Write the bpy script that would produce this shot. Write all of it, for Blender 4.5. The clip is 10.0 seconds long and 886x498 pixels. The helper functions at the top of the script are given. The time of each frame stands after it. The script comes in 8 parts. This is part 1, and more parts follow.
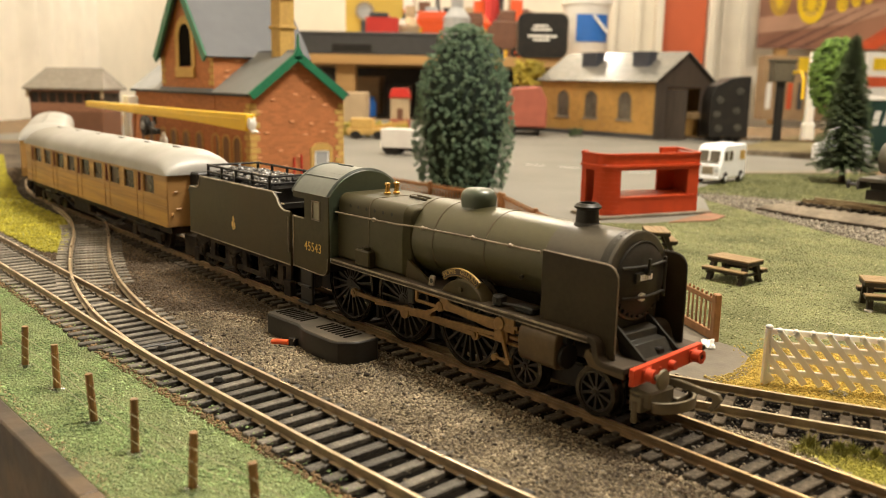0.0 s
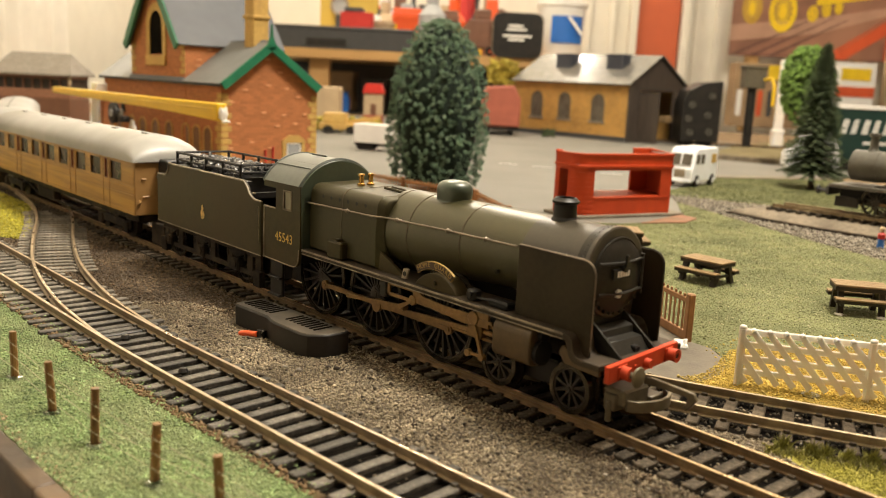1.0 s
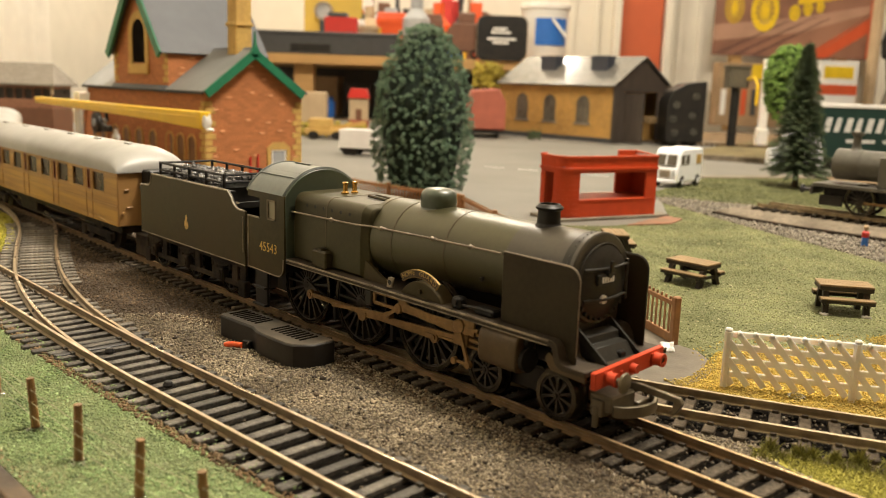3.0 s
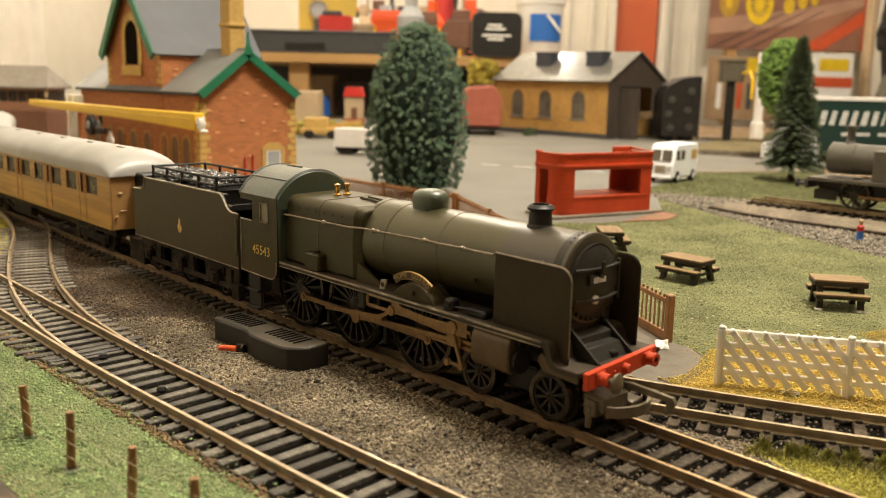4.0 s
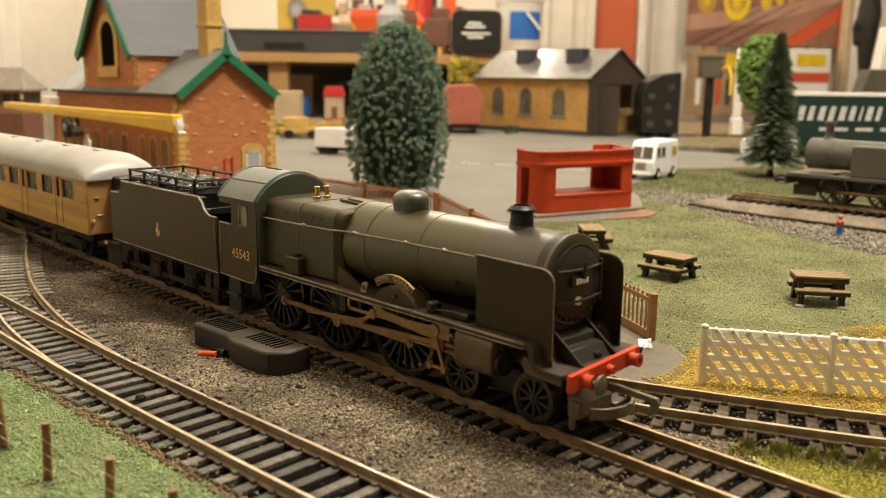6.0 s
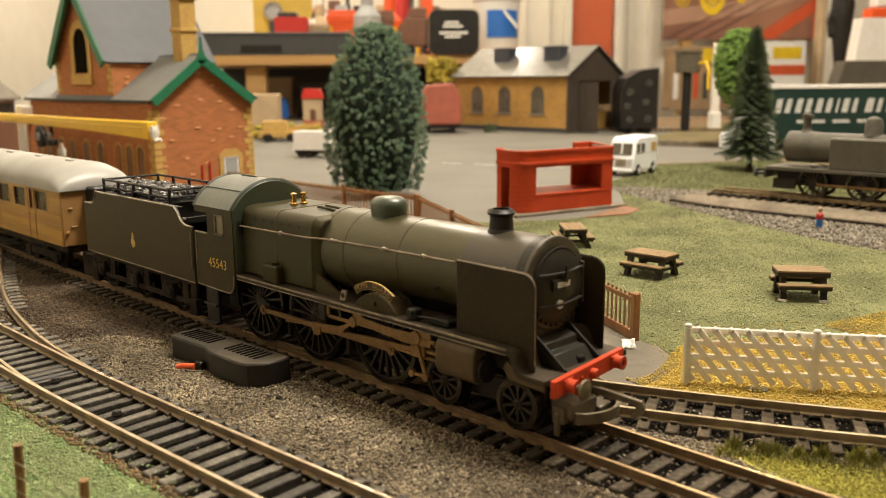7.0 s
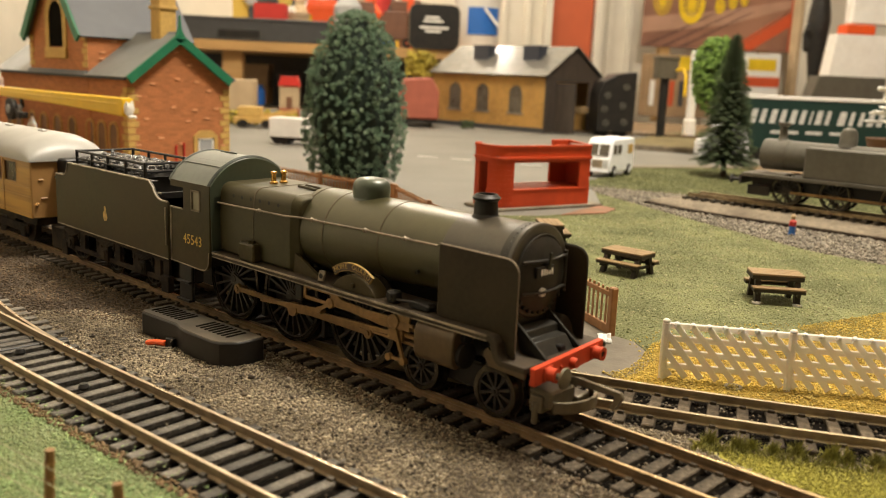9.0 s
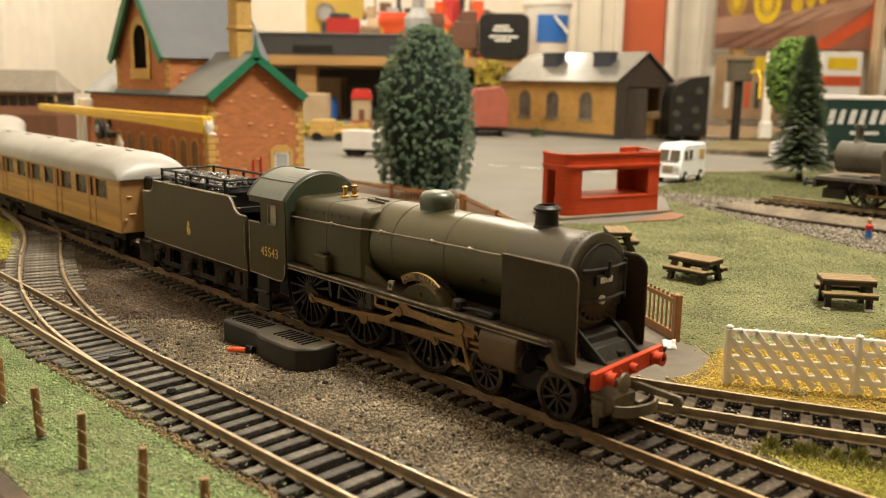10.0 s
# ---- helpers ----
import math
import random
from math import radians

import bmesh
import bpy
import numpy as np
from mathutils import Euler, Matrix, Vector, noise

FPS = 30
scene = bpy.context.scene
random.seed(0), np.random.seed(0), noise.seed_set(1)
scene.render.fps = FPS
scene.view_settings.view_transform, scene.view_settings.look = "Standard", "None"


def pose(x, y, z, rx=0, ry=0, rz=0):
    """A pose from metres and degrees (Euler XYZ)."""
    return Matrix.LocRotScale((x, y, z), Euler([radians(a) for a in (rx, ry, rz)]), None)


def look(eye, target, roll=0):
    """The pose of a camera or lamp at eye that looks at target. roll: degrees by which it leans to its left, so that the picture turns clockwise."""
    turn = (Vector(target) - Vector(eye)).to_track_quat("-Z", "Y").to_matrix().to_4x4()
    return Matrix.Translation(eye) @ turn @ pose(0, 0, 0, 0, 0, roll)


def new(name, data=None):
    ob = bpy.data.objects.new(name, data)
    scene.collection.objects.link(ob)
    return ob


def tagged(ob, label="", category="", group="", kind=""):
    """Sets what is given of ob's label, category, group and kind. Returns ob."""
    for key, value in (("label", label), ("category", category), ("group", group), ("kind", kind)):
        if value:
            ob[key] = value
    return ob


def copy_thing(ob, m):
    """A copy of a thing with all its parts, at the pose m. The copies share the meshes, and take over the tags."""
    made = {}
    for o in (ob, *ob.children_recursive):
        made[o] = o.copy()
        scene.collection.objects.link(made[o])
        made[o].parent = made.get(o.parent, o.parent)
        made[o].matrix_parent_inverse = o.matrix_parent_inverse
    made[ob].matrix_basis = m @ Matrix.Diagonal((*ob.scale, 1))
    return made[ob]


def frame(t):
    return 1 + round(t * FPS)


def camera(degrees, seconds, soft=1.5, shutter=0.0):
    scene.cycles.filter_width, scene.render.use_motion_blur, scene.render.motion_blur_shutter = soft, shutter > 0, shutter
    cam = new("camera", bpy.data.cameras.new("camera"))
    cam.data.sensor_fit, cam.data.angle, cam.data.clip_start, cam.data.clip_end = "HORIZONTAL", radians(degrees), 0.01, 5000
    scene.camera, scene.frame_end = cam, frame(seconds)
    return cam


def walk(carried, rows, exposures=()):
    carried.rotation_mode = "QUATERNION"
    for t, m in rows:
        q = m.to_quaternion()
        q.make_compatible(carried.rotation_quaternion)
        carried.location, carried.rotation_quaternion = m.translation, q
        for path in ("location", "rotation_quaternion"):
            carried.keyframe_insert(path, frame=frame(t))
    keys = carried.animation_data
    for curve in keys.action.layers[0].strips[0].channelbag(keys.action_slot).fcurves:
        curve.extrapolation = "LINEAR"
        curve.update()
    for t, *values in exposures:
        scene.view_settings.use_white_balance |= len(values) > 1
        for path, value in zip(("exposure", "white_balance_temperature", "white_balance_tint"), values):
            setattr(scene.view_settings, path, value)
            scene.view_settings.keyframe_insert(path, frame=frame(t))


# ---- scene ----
cam = camera(54.06, 10.0, soft=0.95)
cam.data.dof.use_dof, cam.data.dof.focus_distance, cam.data.dof.aperture_fstop = True, 0.285, 22.0
PATH = [
    (0.0, (0.12200, -0.17283, 0.08681), (-0.10404, 0.01606, 0.02999), 1.082),
    (0.5, (0.11978, -0.17179, 0.08558), (-0.10197, 0.02260, 0.03042), 1.827),
    (1.0, (0.11810, -0.17121, 0.08433), (-0.10106, 0.02558, 0.02741), 2.740),
    (1.5, (0.11771, -0.17102, 0.08393), (-0.10042, 0.02704, 0.02747), 2.934),
    (2.0, (0.11759, -0.17041, 0.08443), (-0.09929, 0.02913, 0.02833), 2.720),
    (2.5, (0.11771, -0.17017, 0.08483), (-0.09893, 0.02974, 0.02909), 2.368),
    (4.0, (0.11893, -0.16840, 0.08685), (-0.09714, 0.03183, 0.03005), 1.242),
    (4.5, (0.11751, -0.16735, 0.08659), (-0.09646, 0.03488, 0.02895), 1.468),
    (5.0, (0.11769, -0.16719, 0.08690), (-0.09559, 0.03594, 0.02991), 1.119),
    (6.5, (0.11727, -0.16554, 0.08805), (-0.09261, 0.04094, 0.03046), 0.237),
    (7.0, (0.11578, -0.16355, 0.08852), (-0.09193, 0.04512, 0.03098), -0.415),
    (7.5, (0.11502, -0.16522, 0.08654), (-0.09180, 0.04446, 0.02945), 1.047),
    (8.0, (0.11308, -0.16387, 0.08587), (-0.09131, 0.04785, 0.02759), 1.603),
    (8.5, (0.11083, -0.16328, 0.08452), (-0.08852, 0.05322, 0.02634), 2.278),
    (9.0, (0.11196, -0.16427, 0.08457), (-0.08804, 0.05159, 0.02620), 2.447),
    (9.5, (0.11578, -0.16614, 0.08640), (-0.08853, 0.04563, 0.02800), 1.594),
    (10.0, (0.11996, -0.16890, 0.08695), (-0.09811, 0.02925, 0.03057), 0.834),
]
walk(cam, [(t, look(eye, target, roll)) for t, eye, target, roll in PATH],
     [(0.0, 0.16), (2.5, 0.09), (5.0, 0.05), (8.5, 0.0), (10.0, 0.06)])

# ---- world and lamps ----
ROOM = pose(0.122, -0.173, 0, 0, 0, 48)      # the room stands at 48 degrees to the railway
world = bpy.data.worlds.new("world")
scene.world = world
world.use_nodes = True
world.node_tree.nodes["Background"].inputs[0].default_value = (1.0, 0.85, 0.66, 1)
world.node_tree.nodes["Background"].inputs[1].default_value = 0.12


def added_room_light(r, f, z, radius, power):
    data = bpy.data.lights.new("added_light", "POINT")
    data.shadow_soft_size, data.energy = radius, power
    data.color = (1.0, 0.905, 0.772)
    ob = new("added_light", data)
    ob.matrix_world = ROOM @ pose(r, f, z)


# Point lamps added where none is seen; the last only brightens the poster wall.
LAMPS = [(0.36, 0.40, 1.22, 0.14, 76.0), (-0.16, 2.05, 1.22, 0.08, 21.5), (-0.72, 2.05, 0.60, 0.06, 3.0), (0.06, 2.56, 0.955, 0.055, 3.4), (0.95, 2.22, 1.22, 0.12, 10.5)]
# The third and fourth hang low, for the wall glow and the roof glint.
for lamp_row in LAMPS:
    added_room_light(*lamp_row)

# ---- mesh tools (millimetres in, metres out) ----
class Shape:
    """Vertices and faces in millimetres."""

    def __init__(self):
        self.v, self.f = [], []

    def add(self, verts, faces):
        n = len(self.v)
        self.v += [tuple(p) for p in verts]
        self.f += [tuple(i + n for i in face) for face in faces]
        return self

    def box(self, x0, y0, z0, x1, y1, z1, bev=0.0):
        lo, hi = (min(x0, x1), min(y0, y1), min(z0, z1)), (max(x0, x1), max(y0, y1), max(z0, z1))
        if bev <= 0:
            p = [(x, y, z) for x in (lo[0], hi[0]) for y in (lo[1], hi[1]) for z in (lo[2], hi[2])]
            return self.add(p, [(0, 1, 3, 2), (4, 6, 7, 5), (0, 4, 5, 1), (2, 3, 7, 6), (0, 2, 6, 4), (1, 5, 7, 3)])
        b = min(bev, *[(hi[i] - lo[i]) * 0.45 for i in range(3)])
        p, idx = [], {}
        for sx in (0, 1):
            for sy in (0, 1):
                for sz in (0, 1):
                    c = [(lo, hi)[s][i] for i, s in enumerate((sx, sy, sz))]
                    for a in range(3):
                        q = [c[i] if i == a else c[i] + (b if (sx, sy, sz)[i] == 0 else -b) for i in range(3)]
                        idx[sx, sy, sz, a] = len(p)
                        p.append(q)
        f = []
        for a in range(3):
            u, w = (a + 1) % 3, (a + 2) % 3
            for s in (0, 1):
                q = []
                for su, sw in ((0, 0), (1, 0), (1, 1), (0, 1)):
                    k = [0, 0, 0]
                    k[a], k[u], k[w] = s, su, sw
                    q.append(idx[k[0], k[1], k[2], a])
                f.append(q)
            for su in (0, 1):
                for sw in (0, 1):
                    k = [0, 0, 0]
                    k[u], k[w] = su, sw
                    l = list(k)
                    l[a] = 1
                    f.append((idx[(*k, u)], idx[(*k, w)], idx[(*l, w)], idx[(*l, u)]))
        for sx in (0, 1):
            for sy in (0, 1):
                for sz in (0, 1):
                    f.append([idx[sx, sy, sz, a] for a in range(3)])
        return self.add(p, f)

    def prism(self, poly, axis, lo, hi):
        """A closed outline, extruded along an axis. The outline's plane: x: (y, z); y: (x, z); z: (x, y)."""
        put = {"x": lambda u, w, h: (h, u, w), "y": lambda u, w, h: (u, h, w), "z": lambda u, w, h: (u, w, h)}[axis]
        n = len(poly)
        p = [put(u, w, lo) for u, w in poly] + [put(u, w, hi) for u, w in poly]
        return self.add(p, [tuple(range(n)), tuple(range(2 * n - 1, n - 1, -1))] + [(i, (i + 1) % n, n + (i + 1) % n, n + i) for i in range(n)])

    def cyl(self, a, b, r0, r1=None, n=20, cap=True):
        r1 = r0 if r1 is None else r1
        a, b = Vector(a), Vector(b)
        d = (b - a).normalized()
        u = d.orthogonal().normalized()
        w = d.cross(u)
        p = [a + (u * math.cos(t) + w * math.sin(t)) * r0 for t in [2 * math.pi * i / n for i in range(n)]]
        p += [b + (u * math.cos(t) + w * math.sin(t)) * r1 for t in [2 * math.pi * i / n for i in range(n)]]
        f = [(i, (i + 1) % n, n + (i + 1) % n, n + i) for i in range(n)]
        if cap:
            f += [tuple(range(n)), tuple(range(2 * n - 1, n - 1, -1))]
        return self.add(p, f)

    def lathe(self, prof, c, axis="z", n=32):
        """prof: rows of radius and height along the axis from c."""
        p, f = [], []
        for r, h in prof:
            for i in range(n):
                t = 2 * math.pi * i / n
                q = {"z": (r * math.cos(t), r * math.sin(t), h), "x": (h, r * math.cos(t), r * math.sin(t)), "y": (r * math.cos(t), h, r * math.sin(t))}[axis]
                p.append((c[0] + q[0], c[1] + q[1], c[2] + q[2]))
        for j in range(len(prof) - 1):
            f += [(j * n + i, j * n + (i + 1) % n, (j + 1) * n + (i + 1) % n, (j + 1) * n + i) for i in range(n)]
        f += [tuple(range(n)), tuple(range(len(p) - 1, len(p) - n - 1, -1))]
        return self.add(p, f)

    def tube(self, pts, r, n=6):
        pts = [Vector(q) for q in pts]
        p, f = [], []
        for k, q in enumerate(pts):
            d = (pts[min(k + 1, len(pts) - 1)] - pts[max(k - 1, 0)]).normalized()
            u = Vector((0, 0, 1)).cross(d)
            u = u.normalized() if u.length > 0.05 else Vector((1, 0, 0))
            w = d.cross(u)
            p += [q + (u * math.cos(2 * math.pi * i / n) + w * math.sin(2 * math.pi * i / n)) * r for i in range(n)]
        for k in range(len(pts) - 1):
            f += [(k * n + i, k * n + (i + 1) % n, (k + 1) * n + (i + 1) % n, (k + 1) * n + i) for i in range(n)]
        f += [tuple(range(n)), tuple(range(len(p) - 1, len(p) - n - 1, -1))]
        return self.add(p, f)

    def ring(self, c, r0, r1, lo, hi, axis="y", n=32):
        """A flat ring between two radii."""
        p, f = [], []
        for r, h in ((r0, lo), (r1, lo), (r1, hi), (r0, hi)):
            for i in range(n):
                t = 2 * math.pi * i / n
                q = {"z": (r * math.cos(t), r * math.sin(t), h), "x": (h, r * math.cos(t), r * math.sin(t)), "y": (r * math.cos(t), h, r * math.sin(t))}[axis]
                p.append((c[0] + q[0], c[1] + q[1], c[2] + q[2]))
        for j in range(4):
            k = (j + 1) % 4
            f += [(j * n + i, j * n + (i + 1) % n, k * n + (i + 1) % n, k * n + i) for i in range(n)]
        return self.add(p, f)

    def bar(self, a, b, w, y0, y1):
        """A flat bar in the x-z plane from a to b, of height w, between two y."""
        a, b = Vector(a), Vector(b)
        d = (b - a).normalized()
        s = Vector((-d.y, d.x)) * w / 2
        return self.prism([a - s, b - s, b + s, a + s], "y", y0, y1)

    def blob(self, c, r, seed, squash=(1, 1, 1), sub=2, rough=0.25):
        bm = bmesh.new()
        bmesh.ops.create_icosphere(bm, subdivisions=sub, radius=1.0)
        for q in bm.verts:
            q.co *= 1 + rough * noise.noise(q.co * 1.7 + Vector((seed, seed * 0.7, 0)))
        p = [(c[0] + q.co.x * r * squash[0], c[1] + q.co.y * r * squash[1], c[2] + q.co.z * r * squash[2]) for q in bm.verts]
        f = [[q.index for q in face.verts] for face in bm.faces]
        bm.free()
        return self.add(p, f)

    def turned(self, m):
        """Moves all that is in the shape by a matrix in millimetres."""
        self.v = [tuple(m @ Vector(p)) for p in self.v]
        return self


def mesh_of(name, shape, material, smooth=30.0, fix=True):
    me = bpy.data.meshes.new(name)
    me.from_pydata([(x * 0.001, y * 0.001, z * 0.001) for x, y, z in shape.v], [], shape.f)
    if fix:
        bm = bmesh.new()
        bm.from_mesh(me)
        bmesh.ops.recalc_face_normals(bm, faces=bm.faces)
        bm.to_mesh(me)
        bm.free()
    me.materials.append(material)
    if smooth:
        me.polygons.foreach_set("use_smooth", [True] * len(me.polygons))
        me.set_sharp_from_angle(angle=radians(smooth))
    me.update()
    return me


def part(name, shape, material, parent=None, label="", smooth=30.0, bevel=0.0):
    ob = new(name, mesh_of(name, shape, material, smooth))
    ob.parent = parent
    if label:
        ob["label"] = label
    if bevel:
        mod = ob.modifiers.new("bevel", "BEVEL")
        mod.width, mod.segments, mod.limit_method, mod.angle_limit = bevel * 0.001, 2, "ANGLE", radians(40)
    return ob


def solid(name, shape, material, label, category, group="", kind="", smooth=30.0, bevel=0.0):
    return tagged(part(name, shape, material, None, "", smooth, bevel), label, category, group, kind)


def thing(name, label, category, m=None, group="", kind=""):
    ob = new(name)
    ob.empty_display_size = 0.01
    if m is not None:
        ob.matrix_world = m
    return tagged(ob, label, category, group, kind)


def at(x, y, z=0.0, turn=0.0):
    return pose(x * 0.001, y * 0.001, z * 0.001, 0, 0, turn)


def in_room(r, f, z=0.0, turn=0.0):
    return ROOM @ at(r, f, z, turn)


def letters(name, text, size, material, parent, m, label="", depth=0.05, spacing=1.0):
    """Raised letters as a mesh; m: the pose of their middle, in millimetres, local to the parent."""
    curve = bpy.data.curves.new(name, "FONT")
    curve.body, curve.size, curve.extrude = text, size * 0.001, depth * 0.001
    curve.align_x, curve.align_y, curve.space_character = "CENTER", "CENTER", spacing
    tmp = new(name + "_curve", curve)
    me = bpy.data.meshes.new_from_object(tmp)
    bpy.data.objects.remove(tmp)
    bpy.data.curves.remove(curve)
    me.name = name
    me.materials.clear()
    me.materials.append(material)
    ob = new(name, me)
    ob.parent = parent
    ob.matrix_local = m
    if label:
        ob["label"] = label
    return ob


def inside(poly, x, y):
    """Which of the points lie in a polygon."""
    hit = np.zeros(len(x), bool)
    for (x0, y0), (x1, y1) in zip(poly, poly[1:] + poly[:1]):
        cross = ((y0 > y) != (y1 > y)) & (x < (x1 - x0) * (y - y0) / (y1 - y0 + 1e-9) + x0)
        hit ^= cross
    return hit


def grains(name, polys, step, size, material, z, seed, label, category, flat=0.7, keep=1.0, lift=0.0, holes=()):
    """Loose grains over an area, as one mesh of small uneven lumps."""
    rng = np.random.default_rng(seed)
    px, py = [], []
    for poly in polys:
        xs, ys = [q[0] for q in poly], [q[1] for q in poly]
        gx, gy = np.meshgrid(np.arange(min(xs), max(xs), step), np.arange(min(ys), max(ys), step))
        gx = gx.ravel() + rng.uniform(-0.6, 0.6, gx.size) * step
        gy = gy.ravel() + rng.uniform(-0.6, 0.6, gy.size) * step
        ok = inside(poly, gx, gy) & (rng.random(gx.size) < keep)
        for hole in holes:
            ok &= ~inside(hole, gx, gy)
        px.append(gx[ok])
        py.append(gy[ok])
    px, py = np.concatenate(px), np.concatenate(py)
    n = len(px)
    base = np.array([(1, 0, 0), (-1, 0, 0), (0, 1, 0), (0, -1, 0), (0, 0, 1), (0, 0, -1)], float)
    faces = np.array([(0, 2, 4), (2, 1, 4), (1, 3, 4), (3, 0, 4), (2, 0, 5), (1, 2, 5), (3, 1, 5), (0, 3, 5)])
    p = base[None] * rng.uniform(0.55, 1.25, (n, 6, 1)) + rng.normal(0, 0.16, (n, 6, 3))
    a, b = rng.uniform(0, 6.28, n), rng.normal(0, 0.5, n)
    ca, sa, cb, sb = np.cos(a)[:, None], np.sin(a)[:, None], np.cos(b)[:, None], np.sin(b)[:, None]
    x, y, zz = p[..., 0] * cb + p[..., 2] * sb, p[..., 1], -p[..., 0] * sb + p[..., 2] * cb
    x, y = x * ca - y * sa, x * sa + y * ca
    r = size * rng.lognormal(0, 0.3, n)[:, None]
    zc = (z + lift * rng.random(n))[:, None]
    co = np.stack([px[:, None] + x * r, py[:, None] + y * r, zc + zz * r * flat], -1).reshape(-1, 3) * 0.001
    me = bpy.data.meshes.new(name)
    fs = (faces[None] + 6 * np.arange(n)[:, None, None]).reshape(-1, 3)
    me.vertices.add(len(co))
    me.vertices.foreach_set("co", co.ravel())
    me.loops.add(fs.size)
    me.loops.foreach_set("vertex_index", fs.ravel().astype(np.int32))
    me.polygons.add(len(fs))
    me.polygons.foreach_set("loop_start", np.arange(0, fs.size, 3, dtype=np.int32))
    me.update(calc_edges=True)
    me.materials.append(material)
    return tagged(new(name, me), label, category, kind="stuff")


# ---- materials ----
def paint(name, rgb, rough=0.5, metal=0.0, vary=0.25, scale=300.0, bump=0.0, bump_scale=900.0, dirt=None, dirt_amount=0.4, dirt_scale=60.0, random_tint=0.0,
          island=0.0, rough_vary=0.12, spec=0.5, glow=None):
    """A surface with two scales of variation: fine grain and broad dirt."""
    m = bpy.data.materials.new(name)
    m.use_nodes = True
    nt = m.node_tree
    n, l = nt.nodes, nt.links
    b = n["Principled BSDF"]
    b.inputs["Roughness"].default_value, b.inputs["Metallic"].default_value = rough, metal
    b.inputs["Specular IOR Level"].default_value = spec
    co = n.new("ShaderNodeTexCoord")
    fine = n.new("ShaderNodeTexNoise")
    fine.inputs["Scale"].default_value, fine.inputs["Detail"].default_value = scale, 5.0
    l.new(co.outputs["Object"], fine.inputs["Vector"])
    hsv = n.new("ShaderNodeHueSaturation")
    hsv.inputs["Color"].default_value = (*rgb, 1)
    ramp = n.new("ShaderNodeMapRange")
    ramp.inputs["From Min"].default_value, ramp.inputs["From Max"].default_value = 0.25, 0.75
    ramp.inputs["To Min"].default_value, ramp.inputs["To Max"].default_value = 1 - vary, 1 + vary
    l.new(fine.outputs["Fac"], ramp.inputs["Value"])
    value = ramp.outputs["Result"]
    if island or random_tint:
        src = n.new("ShaderNodeNewGeometry").outputs["Random Per Island"] if island else n.new("ShaderNodeObjectInfo").outputs["Random"]
        amount = island or random_tint
        r2 = n.new("ShaderNodeMapRange")
        r2.inputs["To Min"].default_value, r2.inputs["To Max"].default_value = 1 - amount, 1 + amount
        l.new(src, r2.inputs["Value"])
        mul = n.new("ShaderNodeMath")
        mul.operation = "MULTIPLY"
        l.new(value, mul.inputs[0])
        l.new(r2.outputs["Result"], mul.inputs[1])
        value = mul.outputs["Value"]
    l.new(value, hsv.inputs["Value"])
    colour = hsv.outputs["Color"]
    broad = n.new("ShaderNodeTexNoise")
    broad.inputs["Scale"].default_value, broad.inputs["Detail"].default_value = dirt_scale, 6.0
    l.new(co.outputs["Object"], broad.inputs["Vector"])
    if dirt:
        mask = n.new("ShaderNodeMapRange")
        mask.inputs["From Min"].default_value, mask.inputs["From Max"].default_value = 0.42, 0.68
        mask.inputs["To Max"].default_value = dirt_amount
        l.new(broad.outputs["Fac"], mask.inputs["Value"])
        mix = n.new("ShaderNodeMix")
        mix.data_type = "RGBA"
        l.new(mask.outputs["Result"], mix.inputs["Factor"])
        l.new(colour, mix.inputs["A"])
        mix.inputs["B"].default_value = (*dirt, 1)
        colour = mix.outputs["Result"]
    l.new(colour, b.inputs["Base Color"])
    rr = n.new("ShaderNodeMapRange")
    rr.inputs["To Min"].default_value, rr.inputs["To Max"].default_value = max(rough - rough_vary, 0.03), min(rough + rough_vary, 1)
    l.new(broad.outputs["Fac"], rr.inputs["Value"])
    l.new(rr.outputs["Result"], b.inputs["Roughness"])
    if bump:
        tex = n.new("ShaderNodeTexNoise")
        tex.inputs["Scale"].default_value, tex.inputs["Detail"].default_value = bump_scale, 4.0
        l.new(co.outputs["Object"], tex.inputs["Vector"])
        bp = n.new("ShaderNodeBump")
        bp.inputs["Strength"].default_value, bp.inputs["Distance"].default_value = bump, 0.0004
        l.new(tex.outputs["Fac"], bp.inputs["Height"])
        l.new(bp.outputs["Normal"], b.inputs["Normal"])
    if glow:
        b.inputs["Emission Color"].default_value, b.inputs["Emission Strength"].default_value = (*rgb, 1), glow
    return m


def wood_paint(name, rgb, dark, rough=0.6, scale=(30.0, 400.0, 400.0), strength=0.7):
    """Grain drawn out along the local x axis."""
    m = paint(name, rgb, rough)
    nt = m.node_tree
    n, l = nt.nodes, nt.links
    co = n.new("ShaderNodeTexCoord")
    mp = n.new("ShaderNodeMapping")
    mp.inputs["Scale"].default_value = scale
    tex = n.new("ShaderNodeTexNoise")
    tex.inputs["Scale"].default_value, tex.inputs["Detail"].default_value = 1.0, 6.0
    l.new(co.outputs["Object"], mp.inputs["Vector"])
    l.new(mp.outputs["Vector"], tex.inputs["Vector"])
    mask = n.new("ShaderNodeMapRange")
    mask.inputs["From Min"].default_value, mask.inputs["From Max"].default_value, mask.inputs["To Max"].default_value = 0.4, 0.7, strength
    l.new(tex.outputs["Fac"], mask.inputs["Value"])
    mix = n.new("ShaderNodeMix")
    mix.data_type = "RGBA"
    l.new(mask.outputs["Result"], mix.inputs["Factor"])
    mix.inputs["A"].default_value, mix.inputs["B"].default_value = (*rgb, 1), (*dark, 1)
    l.new(mix.outputs["Result"], n["Principled BSDF"].inputs["Base Color"])
    return m


